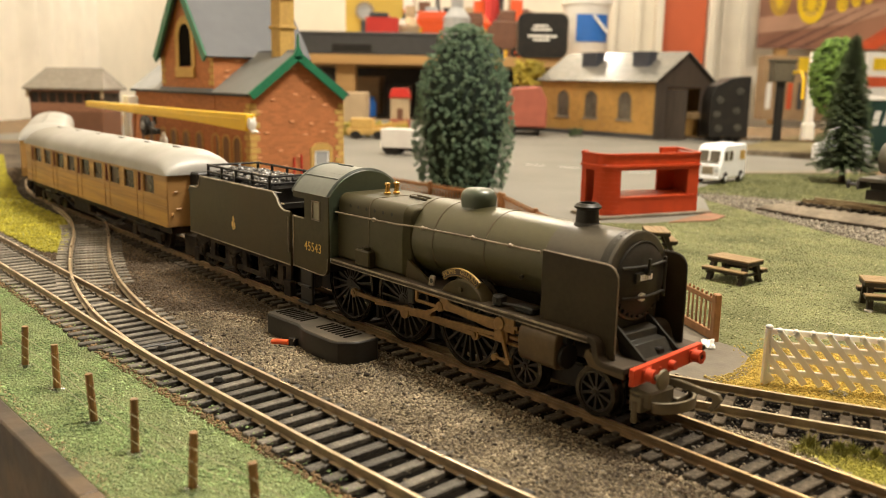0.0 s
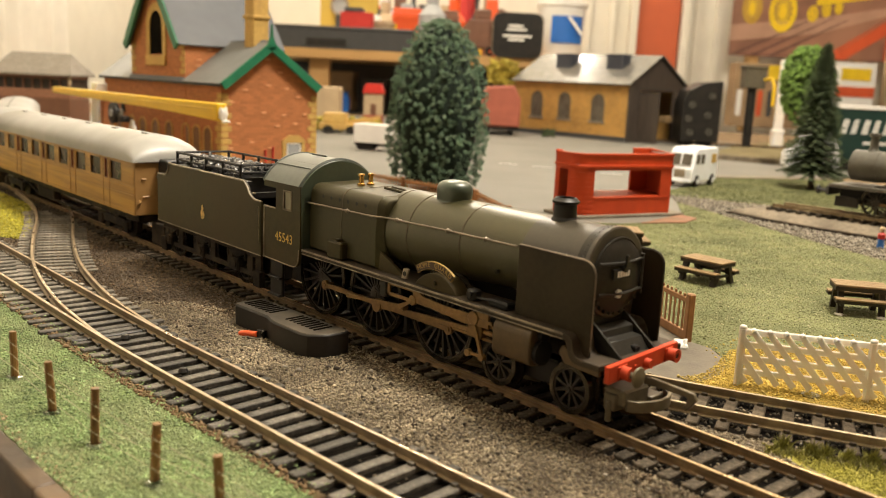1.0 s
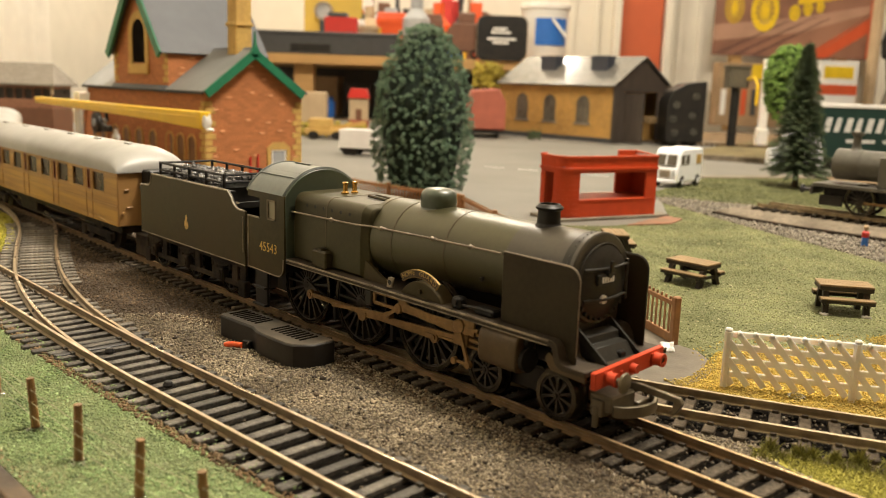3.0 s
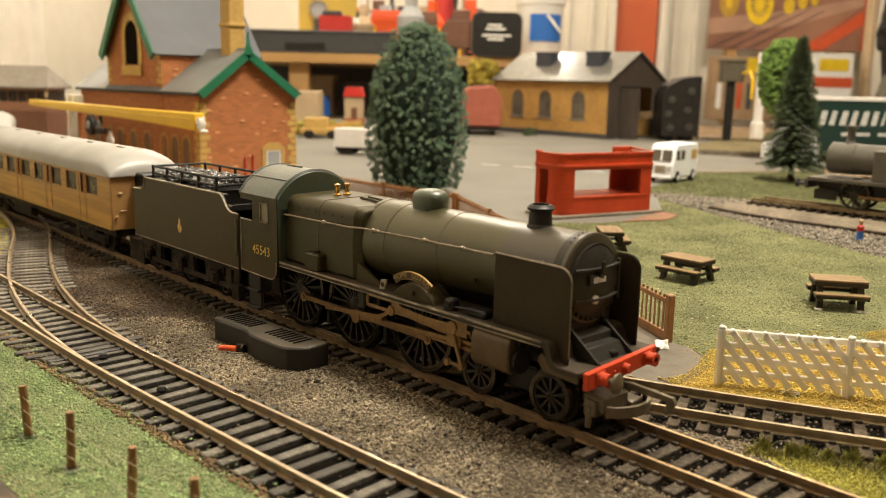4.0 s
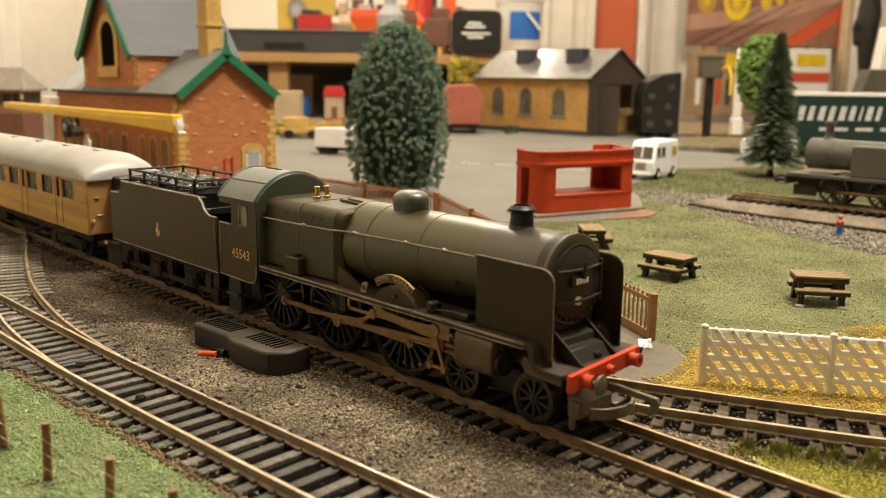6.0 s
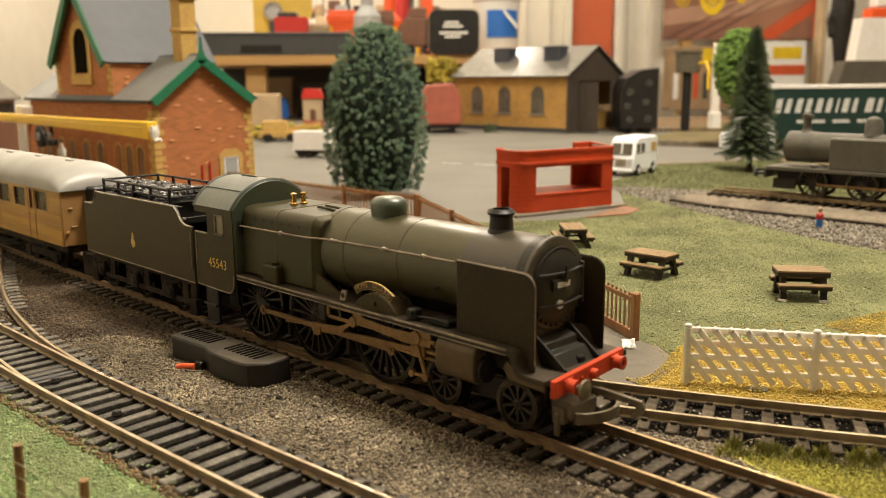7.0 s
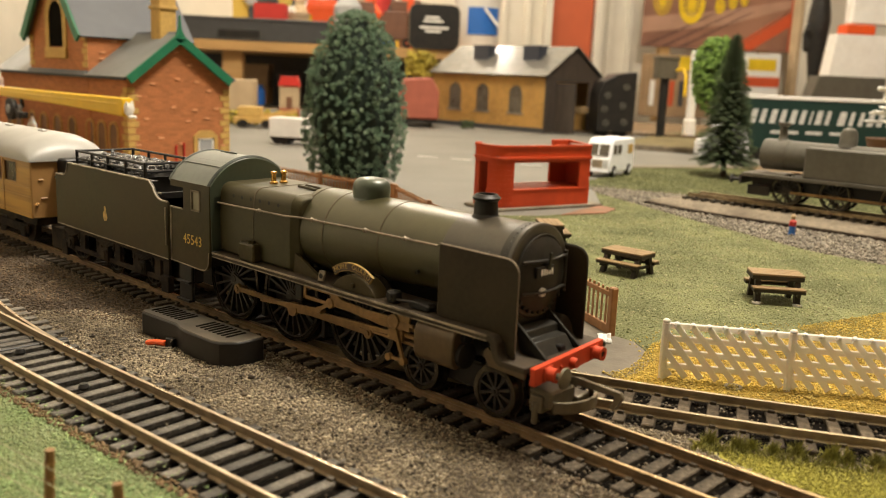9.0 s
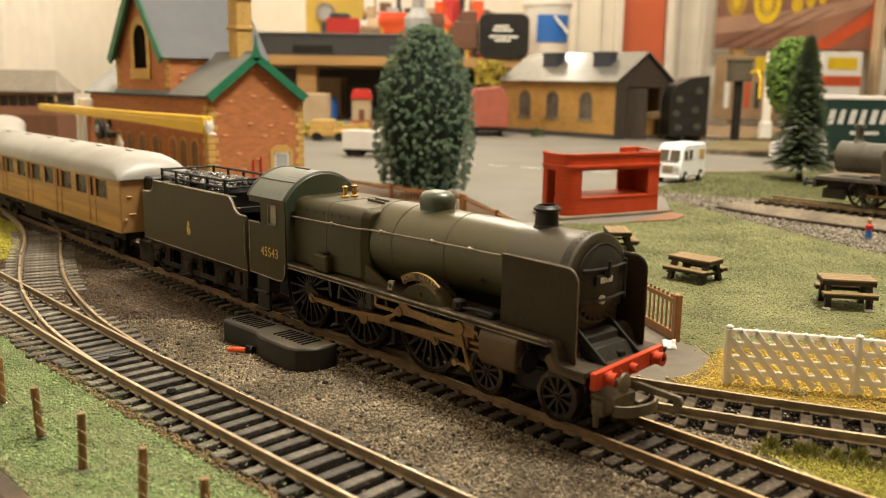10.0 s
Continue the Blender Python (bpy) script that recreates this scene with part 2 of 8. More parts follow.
def brick_paint(name, rgb, rough, joint=(0.30, 0.17, 0.10), wide=0.0062, high=0.0021, **more):
    """Fine brick courses, too small to pick apart, on upright walls."""
    m = paint(name, rgb, rough, **more)
    nt = m.node_tree
    n, l = nt.nodes, nt.links
    b = n["Principled BSDF"]
    co = n.new("ShaderNodeTexCoord")
    sep, comb, add = n.new("ShaderNodeSeparateXYZ"), n.new("ShaderNodeCombineXYZ"), n.new("ShaderNodeMath")
    l.new(co.outputs["Object"], sep.inputs["Vector"])
    l.new(sep.outputs["X"], add.inputs[0])
    l.new(sep.outputs["Y"], add.inputs[1])
    l.new(add.outputs["Value"], comb.inputs["X"])
    l.new(sep.outputs["Z"], comb.inputs["Y"])
    tex = n.new("ShaderNodeTexBrick")
    tex.inputs["Scale"].default_value = 1.0
    tex.inputs["Brick Width"].default_value, tex.inputs["Row Height"].default_value = wide, high
    tex.inputs["Mortar Size"].default_value, tex.inputs["Mortar Smooth"].default_value = high * 0.09, 0.2
    tex.inputs["Color1"].default_value, tex.inputs["Color2"].default_value, tex.inputs["Mortar"].default_value = (0.85, 0.85, 0.85, 1), (1.15, 1.15, 1.15, 1), (1, 1, 1, 1)
    l.new(comb.outputs["Vector"], tex.inputs["Vector"])
    old = b.inputs["Base Color"].links[0].from_socket
    mul = n.new("ShaderNodeMix")
    mul.data_type, mul.blend_type = "RGBA", "MULTIPLY"
    mul.inputs["Factor"].default_value = 1.0
    l.new(old, mul.inputs["A"])
    l.new(tex.outputs["Color"], mul.inputs["B"])
    mix = n.new("ShaderNodeMix")
    mix.data_type = "RGBA"
    l.new(tex.outputs["Fac"], mix.inputs["Factor"])
    l.new(mul.outputs["Result"], mix.inputs["A"])
    mix.inputs["B"].default_value = (*joint, 1)
    l.new(mix.outputs["Result"], b.inputs["Base Color"])
    bp = n.new("ShaderNodeBump")
    bp.invert = True
    bp.inputs["Strength"].default_value, bp.inputs["Distance"].default_value = 0.5, 0.0003
    l.new(tex.outputs["Fac"], bp.inputs["Height"])
    l.new(bp.outputs["Normal"], b.inputs["Normal"])
    return m


def clear_glass(name, tint=(0.8, 0.85, 0.85), rough=0.05):
    m = bpy.data.materials.new(name)
    m.use_nodes = True
    b = m.node_tree.nodes["Principled BSDF"]
    b.inputs["Base Color"].default_value = (*tint, 1)
    b.inputs["Roughness"].default_value = rough
    b.inputs["Transmission Weight"].default_value = 1.0
    return m


GREEN = paint("loco_green", (0.046, 0.035, 0.0135), 0.38, vary=0.22, scale=600, dirt=(0.070, 0.051, 0.024), dirt_amount=0.75, dirt_scale=32, bump=0.05, bump_scale=2500, spec=0.22, rough_vary=0.2)
BOILER = paint("boiler_green", (0.039, 0.0365, 0.014), 0.35, vary=0.18, scale=500, dirt=(0.050, 0.040, 0.019), dirt_amount=0.6, dirt_scale=38, bump=0.05, bump_scale=2500, spec=0.8, rough_vary=0.14)
FIREBOX = paint("firebox_green", (0.037, 0.032, 0.0132), 0.40, vary=0.18, scale=600, dirt=(0.050, 0.040, 0.0195), dirt_amount=0.6, dirt_scale=45, bump=0.05, bump_scale=2500, spec=0.42)
BAND = paint("boiler_band", (0.085, 0.065, 0.035), 0.45, metal=0.2, vary=0.2, scale=400)
HANDRAIL = paint("handrail_metal", (0.27, 0.215, 0.15), 0.5, metal=0.3, vary=0.25, scale=400, dirt=(0.08, 0.06, 0.04), dirt_amount=0.6, dirt_scale=150)
RUN_PLATE = paint("running_plate_dust", (0.034, 0.024, 0.014), 0.62, vary=0.3, scale=600, dirt=(0.075, 0.054, 0.032), dirt_amount=0.6, dirt_scale=90, spec=0.3)
DUSTY_BLACK = paint("dusty_black", (0.040, 0.034, 0.026), 0.5, vary=0.35, scale=500, dirt=(0.13, 0.105, 0.072), dirt_amount=0.75, dirt_scale=70, spec=0.4)
CAB_PANE = paint("pale_cab_pane", (0.24, 0.215, 0.15), 0.3, vary=0.2, scale=120)
CAB_ROOF = paint("cab_roof_grey", (0.094, 0.108, 0.094), 0.4, metal=0.15, vary=0.14, scale=500, dirt=(0.13, 0.135, 0.112), dirt_amount=0.5, dirt_scale=60, spec=0.8)
CAB_GREEN = paint("cab_green", (0.050, 0.068, 0.042), 0.34, vary=0.12, scale=700, dirt=(0.065, 0.062, 0.042), dirt_amount=0.35, dirt_scale=60, spec=0.6)
BLACK = paint("black_plastic", (0.017, 0.016, 0.0145), 0.42, vary=0.25, scale=600, dirt=(0.042, 0.034, 0.025), dirt_amount=0.45, dirt_scale=80, spec=0.3)
UNDER = paint("grimy_underframe", (0.018, 0.014, 0.010), 0.75, vary=0.4, scale=500, dirt=(0.085, 0.060, 0.038), dirt_amount=0.65, dirt_scale=130, spec=0.15)
SMOKE = paint("smokebox_black", (0.025, 0.023, 0.018), 0.40, vary=0.3, scale=900, dirt=(0.050, 0.040, 0.028), dirt_amount=0.5, dirt_scale=70, spec=0.35)
SMOKE_BROWN = paint("smokebox_brown", (0.043, 0.0355, 0.0225), 0.36, vary=0.2, scale=900, dirt=(0.058, 0.045, 0.027), dirt_amount=0.5, dirt_scale=60, spec=0.65, rough_vary=0.1)
DEFLECTOR = paint("deflector_dark", (0.031, 0.0225, 0.012), 0.38, vary=0.22, scale=700, dirt=(0.050, 0.035, 0.0185), dirt_amount=0.6, dirt_scale=60, spec=0.2)
BRONZE = paint("cylinder_bronze", (0.098, 0.064, 0.029), 0.40, vary=0.18, scale=500, dirt=(0.048, 0.032, 0.0165), dirt_amount=0.6, dirt_scale=110, spec=0.35)
RODS = paint("bronzed_rods", (0.25, 0.148, 0.054), 0.38, metal=0.3, vary=0.25, scale=700, dirt=(0.105, 0.06, 0.024), dirt_amount=0.65, dirt_scale=70)
COUPLER = paint("bronzed_coupling", (0.165, 0.135, 0.082), 0.42, metal=0.2, vary=0.25, scale=400, dirt=(0.072, 0.057, 0.036), dirt_amount=0.55)
WORN = paint("worn_edge", (0.34, 0.28, 0.2), 0.5, vary=0.35, scale=500, dirt=(0.07, 0.05, 0.03), dirt_amount=0.8, dirt_scale=120)
RED_BEAM = paint("red_beam", (0.58, 0.062, 0.018), 0.5, vary=0.12, scale=300, dirt=(0.34, 0.05, 0.02), dirt_amount=0.4, dirt_scale=120, spec=0.3)
PLATE_GOLD = paint("dull_gold_plate", (0.46, 0.31, 0.09), 0.5, metal=0.2, vary=0.25, scale=900, dirt=(0.16, 0.10, 0.04), dirt_amount=0.5, dirt_scale=200)
BRASS = paint("brass", (0.72, 0.45, 0.13), 0.25, metal=0.9, vary=0.15, scale=600)
GOLD_PRINT = paint("gold_print", (0.68, 0.45, 0.09), 0.45, vary=0.2, scale=900)
WHITE_PRINT = paint("white_print", (0.88, 0.86, 0.80), 0.5, vary=0.05)
COAL = paint("coal", (0.075, 0.072, 0.07), 0.2, vary=0.5, scale=700, bump=0.8, bump_scale=1400, island=0.6, spec=1.0)
WHEEL = paint("wheel_black", (0.021, 0.0172, 0.0125), 0.36, vary=0.3, scale=500, dirt=(0.046, 0.033, 0.020), dirt_amount=0.6, dirt_scale=120, spec=0.4)
TYRE = paint("tyre_metal", (0.10, 0.085, 0.065), 0.22, metal=0.8, vary=0.25, scale=400, dirt=(0.03, 0.024, 0.017), dirt_amount=0.5, dirt_scale=150)
RAIL = paint("rail_nickel", (0.31, 0.235, 0.145), 0.42, metal=0.25, vary=0.25, scale=300, dirt=(0.175, 0.122, 0.068), dirt_amount=0.65, dirt_scale=90)
RAIL_TAN = paint("rail_tan", (0.36, 0.285, 0.165), 0.42, metal=0.2, vary=0.3, scale=300, dirt=(0.16, 0.112, 0.058), dirt_amount=0.7, dirt_scale=110)
RUSTY = paint("rail_rusty", (0.235, 0.155, 0.078), 0.45, metal=0.25, vary=0.35, scale=300, dirt=(0.10, 0.066, 0.034), dirt_amount=0.7, dirt_scale=90)
GOLD_HEAD = paint("rail_head_gold", (0.80, 0.585, 0.32), 0.30, metal=0.8, vary=0.25, scale=200, dirt=(0.38, 0.26, 0.14), dirt_amount=0.6, dirt_scale=120)
BRIGHT_HEAD = paint("rail_head_bright", (0.70, 0.575, 0.40), 0.30, metal=0.8, vary=0.18, scale=200, dirt=(0.42, 0.325, 0.205), dirt_amount=0.6, dirt_scale=90)
WORN_HEAD = paint("rail_head_worn", (0.50, 0.405, 0.25), 0.42, metal=0.4, vary=0.25, scale=200, dirt=(0.25, 0.18, 0.095), dirt_amount=0.6, dirt_scale=110)
SLEEPER = paint("sleeper_black", (0.084, 0.067, 0.047), 0.78, vary=0.75, scale=900, dirt=(0.020, 0.016, 0.0115), dirt_amount=0.85, dirt_scale=260, random_tint=0.5, spec=0.2, bump=1.0, bump_scale=1300)
SLEEPER_DUST = paint("sleeper_dusty", (0.112, 0.098, 0.076), 0.56, vary=0.6, scale=900, dirt=(0.027, 0.022, 0.0165), dirt_amount=0.8, dirt_scale=200, random_tint=0.5, spec=0.5, bump=1.0, bump_scale=1300)
SLEEPER_PALE = paint("sleeper_powdery", (0.235, 0.21, 0.17), 0.75, vary=0.4, scale=700, dirt=(0.08, 0.07, 0.055), dirt_amount=0.7, dirt_scale=140, random_tint=0.35, spec=0.2, bump=0.6, bump_scale=1500)
SLEEPER_GREY = paint("sleeper_grey", (0.122, 0.096, 0.065), 0.78, vary=0.7, scale=800, dirt=(0.035, 0.026, 0.017), dirt_amount=0.8, dirt_scale=200, random_tint=0.35, spec=0.15, bump=1.0, bump_scale=1300)
BALLAST = paint("ballast_grain", (0.38, 0.318, 0.215), 0.88, vary=0.4, scale=75, island=0.36, dirt=(0.108, 0.080, 0.048), dirt_amount=0.88, dirt_scale=24)
BALLAST_EARTH_SHADE = paint("earth_and_shade_grain", (0.155, 0.108, 0.064), 0.92, vary=0.35, scale=70, island=0.6, dirt=(0.055, 0.037, 0.021), dirt_amount=0.85, dirt_scale=26)
BALLAST_BED = paint("ballast_bed", (0.12, 0.09, 0.06), 0.95, vary=0.5, scale=1300, bump=1.0, bump_scale=1500, dirt=(0.05, 0.036, 0.023), dirt_amount=0.8, dirt_scale=24)
GRAVEL = paint("gravel_grain", (0.235, 0.208, 0.164), 0.85, vary=0.2, scale=900, island=0.6)
GRASS = paint("grass_grain", (0.222, 0.235, 0.098), 0.9, vary=0.42, scale=75, island=0.32, dirt=(0.098, 0.108, 0.038), dirt_amount=0.9, dirt_scale=30)
GRASS_DARK = paint("dark_grass_tuft", (0.150, 0.158, 0.060), 0.9, vary=0.35, scale=60, island=0.4, dirt=(0.085, 0.09, 0.034), dirt_amount=0.8, dirt_scale=22)
GRASS_PALE = paint("pale_grass_fleck", (0.46, 0.43, 0.26), 0.9, vary=0.2, scale=60, island=0.3)
GRASS_NEAR = paint("near_grass_grain", (0.220, 0.308, 0.124), 0.9, vary=0.5, scale=80, island=0.45, dirt=(0.37, 0.40, 0.22), dirt_amount=0.55, dirt_scale=70)
GRASS_BED = paint("grass_bed", (0.190, 0.20, 0.082), 0.95, vary=0.35, scale=120, bump=0.6, bump_scale=900, dirt=(0.098, 0.105, 0.039), dirt_amount=0.85, dirt_scale=30)
VERGE_BED = paint("verge_bed", (0.185, 0.235, 0.09), 0.95, vary=0.4, scale=900, bump=0.6, bump_scale=1100, dirt=(0.31, 0.28, 0.15), dirt_amount=0.5, dirt_scale=50)
YELLOW_GRAIN = paint("yellow_scatter", (0.56, 0.415, 0.085), 0.9, vary=0.3, scale=120, island=0.35, dirt=(0.34, 0.25, 0.085), dirt_amount=0.7, dirt_scale=55)
LIME_GRAIN = paint("lime_scatter", (0.255, 0.232, 0.026), 0.9, vary=0.25, scale=120, island=0.3, dirt=(0.13, 0.118, 0.022), dirt_amount=0.75, dirt_scale=40)
EARTH = paint("earth", (0.225, 0.145, 0.072), 0.95, vary=0.45, scale=250, bump=0.8, bump_scale=800, dirt=(0.085, 0.060, 0.032), dirt_amount=0.7, dirt_scale=70)
SAND = paint("pale_sand", (0.42, 0.31, 0.18), 0.95, vary=0.3, scale=400, island=0.4)
TARMAC = paint("tarmac", (0.175, 0.165, 0.14), 0.7, vary=0.12, scale=500, bump=0.15, bump_scale=1200, dirt=(0.135, 0.125, 0.105), dirt_amount=0.5, dirt_scale=9)
ROAD_PAINT = paint("road_paint", (0.62, 0.6, 0.54), 0.75, vary=0.2, scale=400, dirt=(0.3, 0.28, 0.24), dirt_amount=0.6, dirt_scale=90)
CARD = paint("grey_card", (0.165, 0.142, 0.108), 0.8, vary=0.25, scale=150, dirt=(0.10, 0.083, 0.058), dirt_amount=0.7, dirt_scale=50, bump=0.3)
BOARD_WOOD = paint("dark_board_edge", (0.038, 0.024, 0.013), 0.5, vary=0.6, scale=90, dirt=(0.19, 0.125, 0.068), dirt_amount=0.75, dirt_scale=60, bump=0.8, bump_scale=160)
PINE_WOOD = wood_paint("pine_plank", (0.50, 0.30, 0.11), (0.33, 0.18, 0.06), 0.6, scale=(4, 60, 60))
TEAK = wood_paint("teak", (0.51, 0.265, 0.046), (0.27, 0.122, 0.023), 0.34, scale=(18, 260, 420), strength=1.0)
TEAK_END = paint("teak_end", (0.44, 0.245, 0.085), 0.42, vary=0.12, scale=200, dirt=(0.30, 0.16, 0.06), dirt_amount=0.5, dirt_scale=50)
COACH_ROOF = paint("coach_roof", (0.36, 0.352, 0.325), 0.42, vary=0.08, scale=120, dirt=(0.25, 0.235, 0.20), dirt_amount=0.7, dirt_scale=26)
DARK_PANE = paint("dark_window", (0.035, 0.024, 0.016), 0.3, vary=0.3, scale=60, spec=0.35)
FENCE_WOOD = paint("brown_fence", (0.34, 0.165, 0.065), 0.55, vary=0.2, scale=300, dirt=(0.2, 0.09, 0.035), dirt_amount=0.5, dirt_scale=120)
POST_WOOD = wood_paint("post_wood", (0.29, 0.15, 0.047), (0.10, 0.05, 0.018), 0.36, scale=(600, 600, 60))
LATTICE = paint("ivory_plastic", (0.87, 0.835, 0.77), 0.55, vary=0.05, scale=200, dirt=(0.80, 0.74, 0.63), dirt_amount=0.35, dirt_scale=80, spec=0.25)
LATTICE_SKIN = LATTICE.node_tree.nodes["Principled BSDF"].inputs
LATTICE_SKIN["Subsurface Weight"].default_value, LATTICE_SKIN["Subsurface Scale"].default_value = 0.7, 0.0015
LATTICE_SKIN["Subsurface Radius"].default_value = (1.0, 0.85, 0.7)
TABLE_WOOD = wood_paint("table_wood", (0.29, 0.19, 0.085), (0.13, 0.08, 0.034), 0.6, scale=(100, 900, 900))
TABLE_DARK = paint("table_dark", (0.026, 0.017, 0.0095), 0.6, vary=0.3, scale=400)
KIOSK_RED = paint("kiosk_red", (0.54, 0.064, 0.017), 0.42, vary=0.12, scale=150, dirt=(0.42, 0.048, 0.015), dirt_amount=0.5, dirt_scale=40, spec=0.35)
CONCRETE = paint("concrete", (0.22, 0.185, 0.135), 0.85, vary=0.2, scale=300, bump=0.3, dirt=(0.13, 0.105, 0.072), dirt_amount=0.6, dirt_scale=40)
BRICK_RED = brick_paint("red_brick", (0.455, 0.168, 0.056), 0.75, joint=(0.42, 0.165, 0.062), vary=0.08, scale=250, dirt=(0.40, 0.145, 0.048), dirt_amount=0.45, dirt_scale=14)
OCHRE = paint("ochre_stone", (0.56, 0.36, 0.10), 0.7, vary=0.15, scale=300, dirt=(0.4, 0.24, 0.08), dirt_amount=0.5, dirt_scale=60)
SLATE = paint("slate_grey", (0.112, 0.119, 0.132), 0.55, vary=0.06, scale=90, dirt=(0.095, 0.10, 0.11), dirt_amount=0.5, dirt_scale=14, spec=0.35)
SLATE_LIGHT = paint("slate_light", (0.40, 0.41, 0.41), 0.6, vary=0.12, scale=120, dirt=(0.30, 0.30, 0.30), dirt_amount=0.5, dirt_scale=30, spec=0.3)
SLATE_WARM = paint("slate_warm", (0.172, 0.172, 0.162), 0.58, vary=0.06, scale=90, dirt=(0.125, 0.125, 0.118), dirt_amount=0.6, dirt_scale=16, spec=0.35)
BARGE = paint("green_bargeboard", (0.02, 0.17, 0.085), 0.45, vary=0.12, scale=200)
YELLOW = paint("yellow_plastic", (0.86, 0.56, 0.015), 0.35, vary=0.06, scale=150, dirt=(0.72, 0.45, 0.02), dirt_amount=0.4, dirt_scale=30)
SHED_BRICK = brick_paint("yellow_brick", (0.46, 0.25, 0.055), 0.75, joint=(0.36, 0.22, 0.08), vary=0.25, scale=220, dirt=(0.3, 0.16, 0.04), dirt_amount=0.6, dirt_scale=25)
SHED_DOOR = wood_paint("dark_shed_timber", (0.062, 0.046, 0.034), (0.024, 0.0175, 0.013), 0.65, scale=(300, 300, 25))
WHITE_PLASTIC = paint("white_plastic", (0.80, 0.785, 0.74), 0.35, vary=0.05, scale=100, dirt=(0.64, 0.6, 0.53), dirt_amount=0.3, dirt_scale=30)
GREY_PRIMER = paint("grey_primer", (0.104, 0.096, 0.076), 0.42, vary=0.14, scale=300, dirt=(0.07, 0.063, 0.049), dirt_amount=0.6, dirt_scale=60)
LORRY_GREEN = paint("lorry_green", (0.010, 0.036, 0.030), 0.4, vary=0.1, scale=80)
TRUNK = paint("trunk_brown", (0.07, 0.045, 0.025), 0.8, vary=0.4, scale=400, bump=0.5)
LEAF_DARK = paint("foam_leaf_dark", (0.112, 0.188, 0.118), 0.85, vary=0.4, scale=90, island=0.7, dirt=(0.31, 0.41, 0.28), dirt_amount=0.6, dirt_scale=170)
LEAF_PINE = paint("pine_needle", (0.098, 0.128, 0.068), 0.9, vary=0.25, scale=90, island=0.4, spec=0.08)
LEAF_LIME = paint("foam_leaf_light", (0.15, 0.25, 0.05), 0.9, vary=0.25, scale=60, island=0.4)
LEAF_YELLOW = paint("foam_leaf_yellow", (0.42, 0.34, 0.05), 0.9, vary=0.25, scale=60, island=0.4)
WALL_CREAM = paint("cream_wall", (0.70, 0.655, 0.55), 0.75, vary=0.05, scale=20, dirt=(0.60, 0.55, 0.45), dirt_amount=0.5, dirt_scale=1.5)
WALL_RED = paint("orange_red_panel", (0.50, 0.10, 0.03), 0.6, vary=0.06, scale=20, dirt=(0.42, 0.09, 0.03), dirt_amount=0.4, dirt_scale=4)
DIM_WALL = paint("unseen_dim_wall", (0.20, 0.14, 0.09), 0.8, vary=0.1, scale=6)
LIME_BRIGHT = paint("bright_lime_scatter", (0.42, 0.375, 0.035), 0.9, vary=0.25, scale=90, island=0.3, dirt=(0.25, 0.235, 0.03), dirt_amount=0.6, dirt_scale=30)
LIME_BED = paint("lime_bed", (0.33, 0.30, 0.04), 0.95, vary=0.3, scale=500, bump=0.6, dirt=(0.20, 0.20, 0.04), dirt_amount=0.6, dirt_scale=45)
OCHRE_BED = paint("ochre_bed", (0.46, 0.31, 0.05), 0.95, vary=0.35, scale=500, bump=0.8)
# Near black, for the shade inside gaps and slots.
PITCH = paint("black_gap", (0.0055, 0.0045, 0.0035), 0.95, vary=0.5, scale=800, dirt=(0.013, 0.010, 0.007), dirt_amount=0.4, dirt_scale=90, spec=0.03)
CARPET = paint("carpet", (0.16, 0.12, 0.09), 0.95, vary=0.3, scale=60)
DARK_GREY = paint("dark_grey_plastic", (0.05, 0.05, 0.05), 0.5, vary=0.15, scale=60)
BLUE = paint("blue_label", (0.03, 0.16, 0.55), 0.4, vary=0.08, scale=40)
RED_BOX = paint("red_card", (0.55, 0.03, 0.02), 0.5, vary=0.08, scale=40)
ORANGE = paint("orange_wire", (0.75, 0.10, 0.02), 0.35, vary=0.08, scale=200)
BEIGE = paint("beige_card", (0.48, 0.36, 0.22), 0.75, vary=0.12, scale=30, dirt=(0.3, 0.22, 0.13), dirt_amount=0.5, dirt_scale=6)
BROWN = paint("brown_plastic", (0.17, 0.075, 0.04), 0.5, vary=0.15, scale=60)
POSTER_BROWN = paint("poster_brown", (0.215, 0.105, 0.07), 0.4, vary=0.3, scale=14, dirt=(0.38, 0.19, 0.115), dirt_amount=0.6, dirt_scale=5)
POSTER_PALE = paint("poster_pale", (0.40, 0.235, 0.16), 0.4, vary=0.2, scale=14)
PRINT_YELLOW = paint("print_yellow", (0.72, 0.50, 0.02), 0.4, vary=0.15, scale=30)
POSTER_RAIL = paint("poster_rail", (0.075, 0.036, 0.03), 0.4, vary=0.2, scale=14)
PRINT_OCHRE = paint("print_ochre", (0.44, 0.27, 0.04), 0.4, vary=0.25, scale=30)
PRINT_RED = paint("print_red", (0.55, 0.09, 0.03), 0.4, vary=0.1, scale=30)
RUST_PINK = paint("red_tarpaulin", (0.36, 0.10, 0.06), 0.7, vary=0.15, scale=60)
SIDING_EDGE = paint("weathered_bed", (0.20, 0.163, 0.113), 0.85, vary=0.45, scale=300, bump=0.6, dirt=(0.095, 0.074, 0.049), dirt_amount=0.8, dirt_scale=60)
SHED_PANE = paint("dusty_pane", (0.15, 0.128, 0.097), 0.25, vary=0.4, scale=60, dirt=(0.07, 0.058, 0.043), dirt_amount=0.6, dirt_scale=40)
DOOR_LIGHT = paint("red_brown_light", (0.22, 0.055, 0.02), 0.3, vary=0.2, scale=80)
